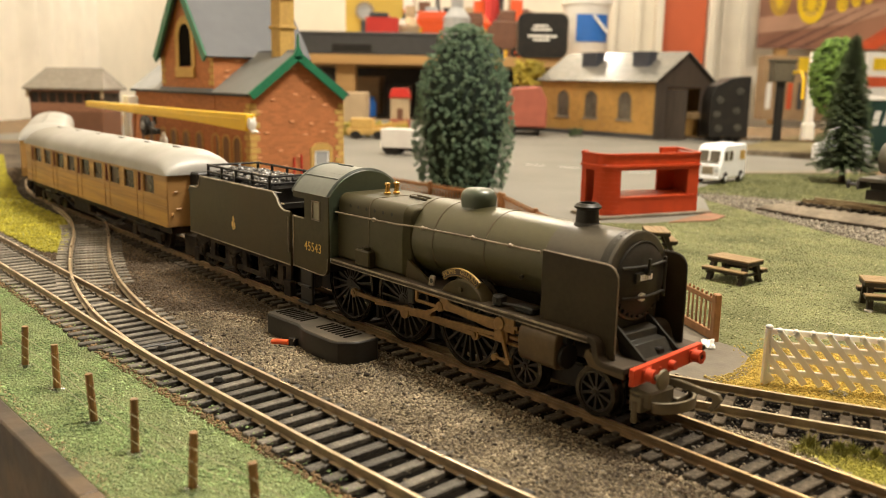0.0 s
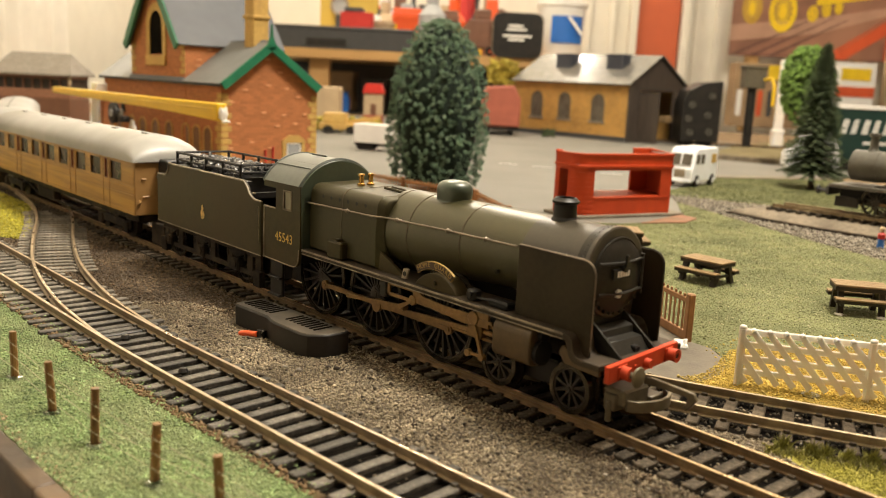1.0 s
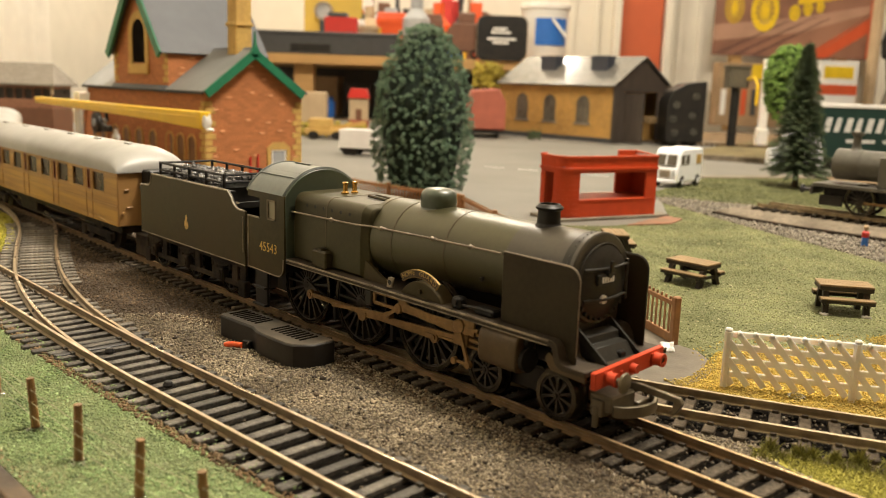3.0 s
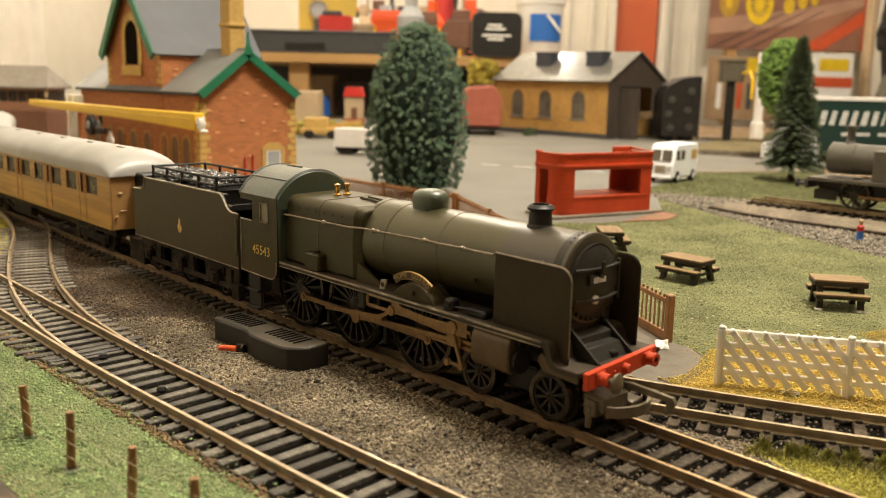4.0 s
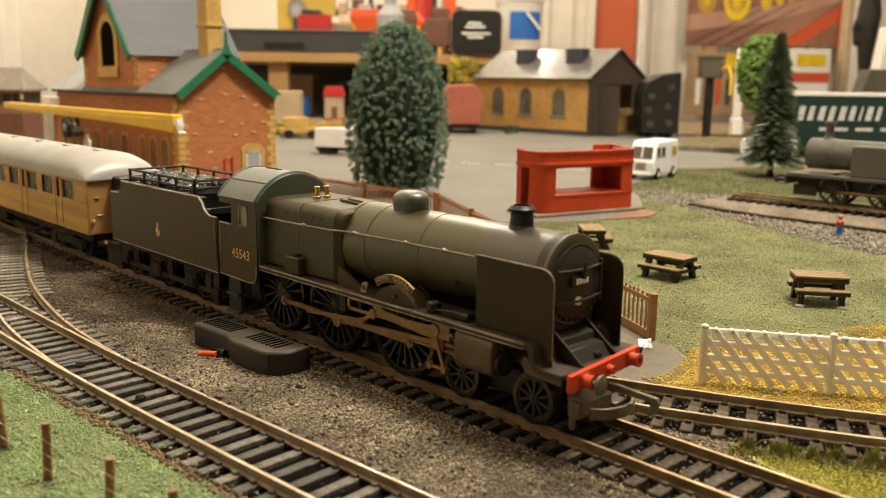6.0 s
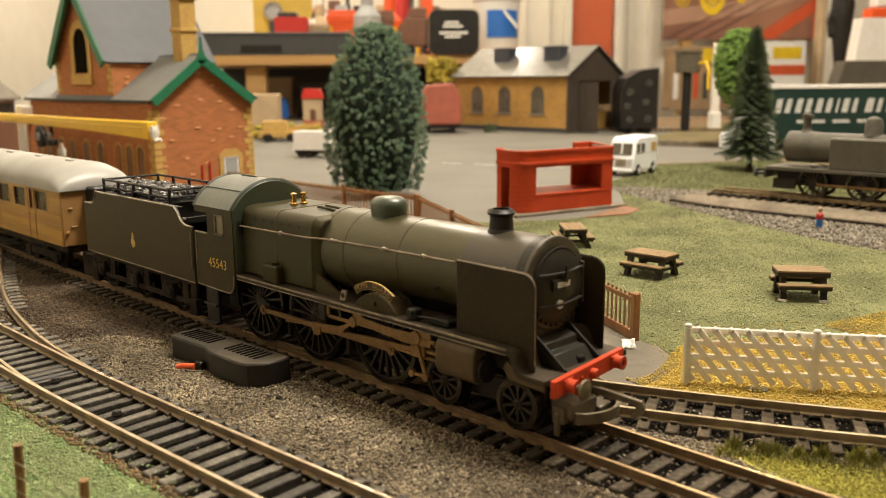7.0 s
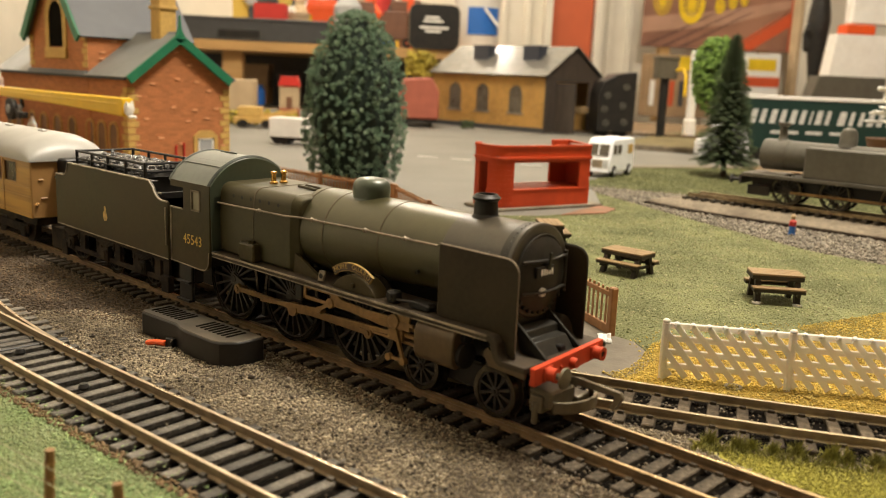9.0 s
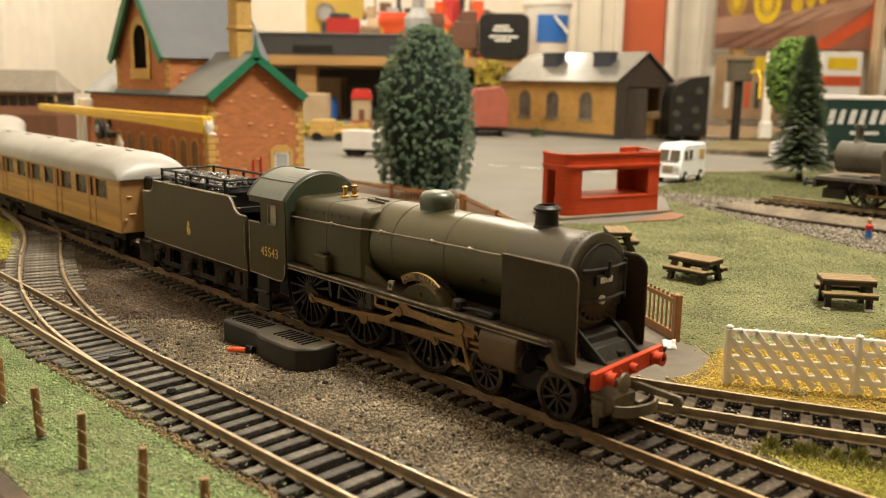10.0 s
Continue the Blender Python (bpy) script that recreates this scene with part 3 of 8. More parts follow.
PATCH = paint("brick_paving", (0.27, 0.125, 0.07), 0.8, vary=0.3, scale=220, dirt=(0.20, 0.15, 0.09), dirt_amount=0.6, dirt_scale=60)
BALLAST_DARK = paint("dark_ballast_grain", (0.13, 0.10, 0.066), 0.9, vary=0.3, scale=60, island=0.6)
BALLAST_CLUMP = paint("ballast_crumb", (0.082, 0.062, 0.041), 0.92, vary=0.3, scale=60, island=0.5)
EDGE_SHADE = paint("edge_shade", (0.022, 0.015, 0.009), 0.9, vary=0.5, scale=300, dirt=(0.06, 0.04, 0.024), dirt_amount=0.5, dirt_scale=60, spec=0.1, bump=0.5)
CURTAIN = paint("pale_curtain", (0.74, 0.70, 0.61), 0.9, vary=0.06, scale=30, dirt=(0.62, 0.57, 0.47), dirt_amount=0.4, dirt_scale=6)
LIME_BLADE = paint("lime_blade", (0.27, 0.26, 0.062), 0.85, vary=0.25, scale=120, island=0.55)
for glossy, coat in ((BOILER, 0.12), (FIREBOX, 0.0), (SMOKE_BROWN, 0.2), (CAB_ROOF, 0.4), (CAB_GREEN, 0.3)):
    skin = glossy.node_tree.nodes["Principled BSDF"].inputs
    skin["Coat Weight"].default_value, skin["Coat Roughness"].default_value = coat, 0.34
    if glossy in (BOILER, FIREBOX):
        skin["Specular Tint"].default_value = (1.0, 0.95, 0.74, 1)      # tints the sheen itself slightly yellow
CLEAR = clear_glass("clear_plastic")
BANK = paint("khaki_bank", (0.17, 0.135, 0.055), 0.95, vary=0.35, scale=150, bump=0.6, bump_scale=400, dirt=(0.10, 0.075, 0.035), dirt_amount=0.7, dirt_scale=24)
TAN_PRINT = paint("tan_print", (0.34, 0.225, 0.12), 0.7, vary=0.2, scale=25, dirt=(0.2, 0.12, 0.06), dirt_amount=0.6, dirt_scale=9)
VAN_WHITE = paint("van_white", (0.90, 0.92, 0.95), 0.4, vary=0.06, scale=150, dirt=(0.78, 0.77, 0.76), dirt_amount=0.35, dirt_scale=60)


# ---- structure ----
def sheet(name, poly, z0, z1, material, label, category="ground", kind="structure"):
    return solid(name, Shape().prism(poly, "z", z0, z1), material, label, category, kind=kind, smooth=0)


FRONT = [(-1217, -165), (-122, -122), (-52, -119), (300, -104)]
sheet("ground", FRONT + [(769, 994), (-486, 2124), (-1952, 497)], -18, 0, EARTH, "brown scenic baseboard of the model railway on legs")
for lx, ly in ((-1150, -120), (260, -80), (720, 960), (-480, 2040), (-1880, 490)):
    solid("trim_leg", Shape().box(lx - 25, ly - 25 + (30 if ly < 0 else 0), -899.5, lx + 25, ly + 25 + (30 if ly < 0 else 0), -18.2, 2.0), BOARD_WOOD, "dark wooden leg under the baseboard", "leg", kind="structure")
edge = Shape()
for (xa, ya), (xb, yb) in zip(FRONT, FRONT[1:]):
    edge.prism([(xa, ya - 5), (xb, yb - 5), (xb, yb - 0.2), (xa, ya - 0.2)], "z", -70, 2.0)
solid("trim", edge, BOARD_WOOD, "dark stained wooden edge strip of the baseboard", "trim", kind="structure", bevel=0.6)
sheet("pavement", [(-1100, -81), (-150, -83.5), (-50, -80.5), (60, -75), (300, -58), (300, 175), (110, 82), (30, 62), (-12, 47), (-70, 60), (-520, 60), (-640, 110), (-760, 220), (-900, 220), (-1100, 100)],
      0, 0.5, BALLAST_BED, "grey brown ballast bed under the tracks", "ballast")
sheet("ground_verge", [(-1200, -163.5), (-122, -121.5), (-52, -118.5), (300, -103.5), (300, -58.4), (60, -75.4), (-50, -80.9), (-150, -83.9), (-1100, -81.4)], 0, 0.8, VERGE_BED, "green grass verge along the board edge", "grass")
LAWN = [(-38, 84.5), (-28.6, 83.6), (-20.5, 77.6), (-14.6, 69.4), (-8, 64), (30, 80), (60, 100), (300, 240), (300, 305), (-20, 303), (-55, 308), (-135, 345), (-262, 412), (-200, 330), (-215, 275), (-262, 212), (-150, 150)]
sheet("ground_lawn", LAWN, 0, 0.6, GRASS_BED, "green lawn of the picnic ground", "grass")
STONES = [(300, 305.3), (-20, 303.3), (-55, 308.3), (-135, 345.3), (-262, 412.3), (-285, 440), (-215, 470), (-200, 399), (300, 392)]
sheet("ground_gravel", STONES, 0, 0.4, CONCRETE, "pale gravel strip beside the raised siding", "gravel")
FIELD = [(-285, 440.5), (-310, 470), (-330, 560), (-360, 640), (-300, 740), (-170, 740), (300, 760), (300, 472), (-215, 472)]
sheet("ground_field", FIELD, 0, 0.6, GRASS_BED, "green grass behind the raised siding", "grass")
sheet("road", [(-1180, 40), (-1010, 330), (-520, 130), (-420, 150), (-330, 230), (-262, 212.5), (-215, 275.5), (-201, 330), (-262, 412.8), (-285.5, 440), (-311, 470), (-331, 560), (-361, 640),
               (-300, 742), (-300, 1000), (-700, 1250), (-1200, 1250), (-1700, 700)], 0, 0.3, TARMAC, "grey tarmac yard with faded white markings", "road")
GREY_SLAB = [(-70, 22), (-24, 38.5), (-14, 45), (-12, 52), (-12, 60), (-15, 69), (-21, 77), (-29, 83), (-40, 84), (-75, 104), (-110, 104)]
sheet("pavement_slab", GREY_SLAB, 0.5, 0.95, CARD, "grey card path beside the fence", "path")
sheet("ground_lime", [(24, 21.5), (36, 24), (62, 38), (120, 69), (120, 30), (70, 15.6), (40, 15.6)], 0.45, 1.15, LIME_BED, "yellow green scenic mat between the tracks", "grass")
sheet("ground_lime", [(-900, -50), (-900, 60), (-700, 16), (-625, 2), (-548, -6), (-482, -9), (-428, -14), (-375, -26), (-344, -38), (-322, -50), (-330, -56), (-420, -57)], 0.5, 1.0, LIME_BED, "bright yellow green mat inside the crossover", "grass")
sheet("ground_ochre", [(-24, 50), (-10, 45.5), (18, 57.5), (50, 74.5), (110, 110.5), (112, 200), (60, 172), (20, 146), (-2, 120), (-14, 102), (-22, 84), (-14, 69)], 0.55, 0.8, OCHRE_BED, "ochre scenic mat under the trellis", "grass")
# These near-black sheets hold the deep shade between the sleepers.
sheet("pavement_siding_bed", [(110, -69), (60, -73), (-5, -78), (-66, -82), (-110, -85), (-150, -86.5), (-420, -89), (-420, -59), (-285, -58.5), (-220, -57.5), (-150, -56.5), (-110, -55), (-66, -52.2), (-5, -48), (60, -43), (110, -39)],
      0.4, 0.6, PITCH, "bed under the siding sleepers, painted near black for the shade between them", "ballast")
sheet("pavement_branch_bed", [(-30, 15.4), (-10, 15.8), (30, 28), (62, 45), (125, 81), (110, 109), (50, 73), (18, 56), (-16, 41), (-30, 35)], 0.4, 0.6, PITCH, "bed under the branch sleepers, painted near black for the shade between them", "ballast")
sheet("pavement_main_bed", [(-330, -15.2), (110, -15.2), (110, 15.2), (-330, 15.2)], 0.4, 0.58, PITCH, "bed under the main line sleepers, painted near black for the shade between them", "ballast")
for n_dash in range(9):
    x0, y0 = -640 + n_dash * 36, 462 + n_dash * 13
    dash = Shape().box(-11, -2, 0, 11, 2, 0.25)
    ob = solid("road_marking", dash, ROAD_PAINT, "worn white dash painted on the tarmac", "road marking", "road dashes", "structure")
    ob.matrix_world = at(x0, y0, 0.35, 19)
kerb = Shape()
kerb.prism([(-372, 628), (-356, 622), (-296, 738), (-296, 760), (-308, 760)], "z", 0, 1.6)
solid("kerb", kerb, CONCRETE, "pale kerb along the grass edge", "kerb", kind="structure")

# the room
room = Shape().box(-900, 2640, -900, 2400, 2700, 1500)
solid("wall_north", room, WALL_CREAM, "room wall, painted cream where seen and dim brown where unseen", "wall", kind="structure").matrix_world = ROOM
solid("wall_west", Shape().box(-960, -2200, -900, -900, 2700, 1500), WALL_CREAM, "room wall, painted cream where seen and dim brown where unseen", "wall", kind="structure").matrix_world = ROOM
# Unseen east and south walls, coloured dark so less light reaches the engine's side.
solid("wall_east", Shape().box(2400, -2200, -900, 2460, 2700, 1500), DIM_WALL, "room wall, painted cream where seen and dim brown where unseen", "wall", kind="structure").matrix_world = ROOM
solid("wall_south", Shape().box(-960, -2260, -900, 2460, -2200, 1500), DIM_WALL, "room wall, painted cream where seen and dim brown where unseen", "wall", kind="structure").matrix_world = ROOM
solid("floor", Shape().box(-960, -2260, -960, 2460, 2700, -900), CARPET, "brown carpet floor of the room", "floor", kind="structure").matrix_world = ROOM
solid("ceiling", Shape().box(-960, -2260, 1500, 2460, 2700, 1560), WALL_CREAM, "cream ceiling of the room", "ceiling", kind="structure").matrix_world = ROOM


# ---- tracks ----
def smooth_line(pts, step=4.0):
    """A smooth line through points, cut at even steps."""
    pts = [Vector((*p, 0)) for p in pts]
    out = []
    for i in range(len(pts) - 1):
        a, b, c, d = pts[max(i - 1, 0)], pts[i], pts[i + 1], pts[min(i + 2, len(pts) - 1)]
        for k in range(12):
            t = k / 12
            out.append(0.5 * (2 * b + (c - a) * t + (2 * a - 5 * b + 4 * c - d) * t * t + (3 * b - a - 3 * c + d) * t ** 3))
    out.append(pts[-1])
    even, left = [out[0]], step
    for p, q in zip(out, out[1:]):
        length = (q - p).length
        while left <= length:
            even.append(p + (q - p) * (left / length))
            left += step
        left -= length
    return even


def side_at(line, i):
    d = (line[min(i + 1, len(line) - 1)] - line[max(i - 1, 0)]).normalized()
    return Vector((-d.y, d.x, 0)), d


RAIL_CUT = [(-0.55, 2.5), (0.55, 2.5), (0.55, 1.7), (0.22, 1.45), (0.22, 0.5), (1.0, 0.2), (1.0, 0.0), (-1.0, 0.0), (-1.0, 0.2), (-0.22, 0.5), (-0.22, 1.45), (-0.55, 1.7)]


RAIL_TOP = [(-0.42, 0.06), (0.42, 0.06), (0.5, 0.0), (-0.5, 0.0)]


def rail_shape(line, offset, z, cut=RAIL_CUT):
    s, n = Shape(), len(cut)
    p, f = [], []
    for i, q in enumerate(line):
        side, _ = side_at(line, i)
        p += [(q.x + side.x * (offset + u), q.y + side.y * (offset + u), z + w) for u, w in cut]
    for i in range(len(line) - 1):
        f += [(i * n + k, i * n + (k + 1) % n, (i + 1) * n + (k + 1) % n, (i + 1) * n + k) for k in range(n)]
    f += [tuple(range(n)), tuple(range(len(p) - 1, len(p) - n - 1, -1))]
    return s.add(p, f)


def sleeper_mesh(material, long=30.0, wide=3.2):
    s = Shape().box(-wide / 2, -long / 2, -0.6, wide / 2, long / 2, 2.0, 0.25)
    for y in (-8.6, 8.6):
        for e in (-1.35, 1.35):
            s.box(-0.8, y + e - 0.5, 2.0, 0.8, y + e + 0.5, 2.75)
    return mesh_of("sleeper", s, material, 0)


def track(label, pts, pitch, rail_mat, sleeper, z=0.0, skip=None, rails=(-8.6, 8.6), jitter=0.0, seed=1, far_tie=None):
    rng = random.Random(seed)
    ob = thing("railway_track", label, "railway track", kind="structure")
    line = smooth_line(pts, 3.0)
    for off in rails:
        rail = part("rail", rail_shape(line, off, z + 2.0), rail_mat[0], ob, smooth=40)
        part("running_surface", rail_shape(line, off, z + 4.47, RAIL_TOP), rail_mat[1], rail, "polished running surface", smooth=40)
    line = smooth_line(pts, pitch)
    for i, q in enumerate(line):
        if skip and skip(q):
            continue
        _, d = side_at(line, i)
        tie = new("sleeper", far_tie if far_tie and q.x < -185 - 30 * rng.random() else sleeper)
        tie.parent = ob
        tie.matrix_local = at(q.x, q.y, z + rng.uniform(-0.15, 0.0), math.degrees(math.atan2(d.y, d.x)) + rng.uniform(-1, 1) * jitter)
    return ob


TIE = sleeper_mesh(SLEEPER)
TIE_WIDE = sleeper_mesh(SLEEPER_DUST, 30.0, 2.85)
TIE_PALE = sleeper_mesh(SLEEPER_PALE, 30.0, 2.9)
TIE_GREY = sleeper_mesh(SLEEPER_GREY, 30.0, 3.1)
CURVE = [(-480 - 438 * math.sin(radians(a)), 438 - 438 * math.cos(radians(a))) for a in range(6, 79, 6)]
track("straight main line track with rusty rails in ballast", [(300, 0), (200, 0), (100, 0), (0, 0), (-100, 0), (-200, 0), (-300, 0), (-400, 0), (-480, 0)] + CURVE, 6.1, (RUSTY, GOLD_HEAD), TIE, jitter=1.0, seed=2)
track("siding track with bright rails on black sleepers", [(300, -40), (150, -51), (60, -58), (-5, -63), (-66, -67.2), (-110, -69.9), (-150, -71.4), (-220, -72.4), (-285, -73.4), (-700, -80), (-1000, -84)],
      6.6, (RAIL, BRIGHT_HEAD), TIE_WIDE, skip=lambda q: -207 < q.x < -148, jitter=1.5, seed=3, far_tie=TIE_PALE)
track("curved crossover track that leaves the siding", [(-128, -70.6), (-150, -70.2), (-190, -67), (-245, -57), (-303, -40), (-360, -21), (-410, -9), (-470, -1)],
      6.6, (RAIL, BRIGHT_HEAD), TIE_WIDE, z=-0.06, skip=lambda q: q.x > -235 or q.x < -395, jitter=1.0, seed=4, far_tie=TIE_PALE)
track("branch track with worn brown rails and grey sleepers", [(-121.7, 0.9), (-90, 4), (-50, 13), (-10, 27.5), (25, 43), (55, 58.5), (120, 95), (250, 165)],
      7.4, (RAIL_TAN, WORN_HEAD), TIE_GREY, z=-0.05, skip=lambda q: q.x < -30, jitter=1.0, seed=5)
turnout = thing("railway_track", "long black timbers under the turnout", "railway track", kind="structure")
TIE_LONG = [mesh_of("sleeper", Shape().box(-1.45, -18.2, -0.6, 1.45, 18.2, 2.0, 0.25), m, 0) for m in (SLEEPER_PALE, SLEEPER_DUST)]
for k in range(9):
    tie = new("sleeper", TIE_LONG[k > 3])
    tie.parent = turnout
    tie.matrix_local = at(-204 + k * 6.55, -70.4 + 0.9 * math.sin(k * 2.4) - 0.15 * k, -0.02, 3 - 0.4 * k)
part("tie_bar", Shape().box(-143.4, -86, 1.2, -141.2, -56, 2.4, 0.2), BLACK, turnout, "black point tie bar")
foot = [(-208, 398), (-194, 392.5), (-175, 388), (-144, 384.5), (-57, 383.5), (250, 376), (250, 470), (-200, 470)]
crest = [(-205, 402), (-191, 397.5), (-173, 394), (-143, 391.5), (-57, 391.5), (249.5, 385), (249.5, 469.5), (-198, 469.5)]
ramp_faces = [(i, (i + 1) % 8, 8 + (i + 1) % 8, 8 + i) for i in range(8)] + [tuple(range(7, -1, -1)), tuple(range(8, 16))]
solid("pavement_siding", Shape().add([(x, y, 2.2) for x, y in foot] + [(x, y, 4.0) for x, y in crest], ramp_faces), SIDING_EDGE, "raised pale grey bed of the loco siding", "platform", kind="structure", bevel=0.8)
# The dark colour of this strip paints the shadow under the bed's edge.
solid("pavement_siding_foot", Shape().prism([(x, y - 4.5) for x, y in foot[:-2]] + [(247, 468), (-198, 468)], "z", 0, 2.2), EDGE_SHADE, "dark strip painted as the shadow line along the raised bed", "platform", kind="structure")
track("short raised siding with rusty rails", [(-190, 434), (-100, 433), (0, 432), (120, 431), (240, 430)], 7.4, (RAIL_TAN, WORN_HEAD), TIE, z=4.0, seed=6)
bank = Shape().prism([(-524, 854), (-482, 867), (-410, 888.5), (-430, 1190), (-590, 1060)], "z", 0, 6.6)
solid("ground_bank", bank, BANK, "raised khaki scenic bank behind the low wall", "bank", kind="structure", bevel=0.5)
sheet("ground_khaki", [(-650, 1180), (-500, 1300), (-370, 1405), (-420, 1600), (-720, 1420)], 0, 0.65, BANK, "rough khaki ground beyond the far yard track", "ground")
track("far yard track in front of the engine shed", [(-900, 1010), (-750, 1085), (-640, 1150), (-500, 1265), (-350, 1390), (-200, 1520)], 8.0, (RUSTY, GOLD_HEAD), TIE, z=0.3, seed=7)
low = Shape().prism([(-522, 847), (-480, 860), (-330, 905), (-180, 990), (-183, 995), (-333, 911), (-482, 866), (-524, 853)], "z", 0, 7)
solid("wall_low", low, SIDING_EDGE, "low weathered brown wall beside the far yard track", "wall", kind="structure", bevel=0.5)


# ---- the green express locomotive and its tender ----
def arc(cx, cz, r, a0, a1, n=10):
    return [(cx + r * math.cos(radians(a0 + (a1 - a0) * i / n)), cz + r * math.sin(radians(a0 + (a1 - a0) * i / n))) for i in range(n + 1)]


def spoked_wheel(r, spokes, crank):
    """A wheel in the x-z plane, outer face towards -y, centre at the origin: rim, one-piece spoked centre, hub."""
    rim, spk, hub = Shape(), Shape(), Shape()
    rim.ring((0, 0, 0), r - 1.3, r - 0.1, -1.3, 1.2, "y", 40)
    rim.ring((0, 0, 0), r - 1.3, r + 0.75, 1.2, 1.9, "y", 40)
    rh, rr, ro = r * 0.17, r - 1.75, r - 1.2
    dh, dr = min(0.42 / rh, math.pi / spokes * 0.8), 0.42 / rr
    p, f = [], []
    for y in (-0.9, 0.5):
        for i in range(spokes):
            t = 2 * math.pi * (i + 0.5) / spokes
            for rad, d in ((rh, -dh), (rh, dh), (rr, -dr), (rr, dr), (ro, -dr), (ro, dr)):
                p.append((rad * math.cos(t + d), y, rad * math.sin(t + d)))
    n = spokes * 6
    for base in (0, n):
        f.append([base + 6 * i + k for i in range(spokes) for k in (0, 1)])
        for i in range(spokes):
            a, b = base + 6 * i, base + 6 * ((i + 1) % spokes)
            f += [(a, a + 1, a + 3, a + 2), (a + 2, a + 3, a + 5, a + 4), (a + 3, b + 2, b + 4, a + 5)]
    for i in range(spokes):
        a, b = 6 * i, 6 * ((i + 1) % spokes)
        for u, w in ((a + 1, b), (a, a + 2), (a + 1, a + 3), (a + 3, b + 2), (a + 4, a + 5), (a + 5, b + 4)):
            f.append((u, w, w + n, u + n))
    spk.add(p, f)
    hub.lathe([(0.05, -1.7), (r * 0.09, -1.7), (r * 0.10, -1.3), (r * 0.18, -1.15), (r * 0.19, 0.9), (0.05, 0.9)], (0, 0, 0), "y", 20)
    if crank:
        hub.prism([(0, -r * 0.15), (crank * 0.96, -crank * 0.28 - r * 0.1), (crank * 1.1, -crank * 0.28), (crank * 0.96, -crank * 0.28 + r * 0.1), (0, r * 0.15)], "y", -1.6, -0.6)
    return rim, spk, hub


def add_wheel(parent, name, x, y, z, r, spokes, crank=0.0, spin=0.0):
    rim, spk, hub = spoked_wheel(r, spokes, crank)
    flip = 1 if y < 0 else -1
    m = Matrix.Translation((x, y, z)) @ Matrix.Diagonal((1, flip, 1, 1)) @ Matrix.Rotation(radians(spin), 4, "Y")
    w = part(name, spk.turned(m), WHEEL, parent)
    part("tyre", rim.turned(m), TYRE, w, "worn dark metal tyre")
    part("hub", hub.turned(m), WHEEL, w)
    if crank:
        part("balance_weight", Shape().prism(arc(0, 0, r - 1.25, 105, 165, 8), "y", -1.1, 0.3).turned(m), WHEEL, w)
    return w


loco = thing("steam_locomotive", "weathered dark green model express steam locomotive on the main line", "locomotive", at(0, 0, 4.5))

# running plate with its drop at the front
top = [(-124.5, 22.6), (-9.9, 22.6)] + arc(-9.6, 20.1, 2.5, 90, 20, 5) + arc(-4.8, 19.6, 2.2, 195, 270, 5) + [(1.2, 17.4)]
low = [(1.2, 15.9), (-4.6, 15.9)] + arc(-5.6, 18.9, 3.0, 265, 195, 5) + [(-9.4, 20.9), (-124.5, 20.9)]
part("running_plate", Shape().prism(top + low, "y", -16.5, 16.5), RUN_PLATE, loco, "dusty black running plate", bevel=0.25)
trim = Shape()
for y in (-16.62, 16.62):
    trim.box(-124.5, y - 0.12, 22.05, -10.2, y + 0.12, 22.55)
    trim.box(-124.5, y - 0.12, 20.95, -10.2, y + 0.12, 21.2)
part("edge_lining", trim, WORN, loco, "worn pale lining along the plate edge")
# Brown strip added for the reflection on the bogie wheel's flange.
part("front_valance", Shape().prism(arc(-8.6, 17.2, 2.6, 120, 175, 6) + [(-9.5, 15.2), (1.0, 14.6), (1.0, 15.9), (-5.5, 15.9)], "y", -16.2, -15.4), BRONZE, loco, "rust brown strip painted as the reflection on the wheel flange")

# buffer beam
beam = part("buffer_beam", Shape().box(0.9, -15.3, 13.5, 2.4, 14.6, 17.7, 0.15), RED_BEAM, loco, "bright red buffer beam")
for y, head in ((-10.2, True), (10.2, False)):
    b = Shape().box(2.3, y - 1.9, 13.8, 2.8, y + 1.9, 17.2, 0.2).cyl((2.7, y, 15.5), (4.6, y, 15.5), 1.65, 1.5, 24)
    b.ring((0, y, 15.5), 0.8, 1.7, 4.4, 5.0, "x", 24)
    buf = part("buffer", b, RED_BEAM, beam)
    part("buffer_shank", Shape().cyl((3.8, y, 15.5), (4.7, y, 15.5), 0.85, n=12), BLACK, buf)
    if head:
        hd = Shape().lathe([(0.8, 4.4), (0.8, 6.2), (2.3, 6.5), (2.55, 6.8), (2.3, 7.2), (1.1, 7.4), (0.05, 7.5)], (0, y, 15.4), "x", 28)
        part("buffer_head", hd, COUPLER, buf, "dull grey green metal buffer head")
beam.matrix_local = Matrix.Translation((0.0002, 0, 0.0003)) @ pose(0, 0, 0, 1.6, 0, 3.5)
part("draw_hook_boss", Shape().cyl((2.3, 0, 15.5), (4.0, 0, 15.5), 1.25, 1.1, 16).box(2.3, -5.0, 15.1, 2.7, -4.2, 15.9), RED_BEAM, beam)

# boiler, smokebox, firebox
CZ = 35.6
def barrel(x):
    """Radius and height of the axis of the boiler, which is fuller towards the firebox."""
    rad = 10.8 + 1.5 * min(1.0, max(0.0, (-40.0 - x) / 46.0))
    return rad, 46.5 - rad


tube = Shape()
ring_v, ring_f = [], []
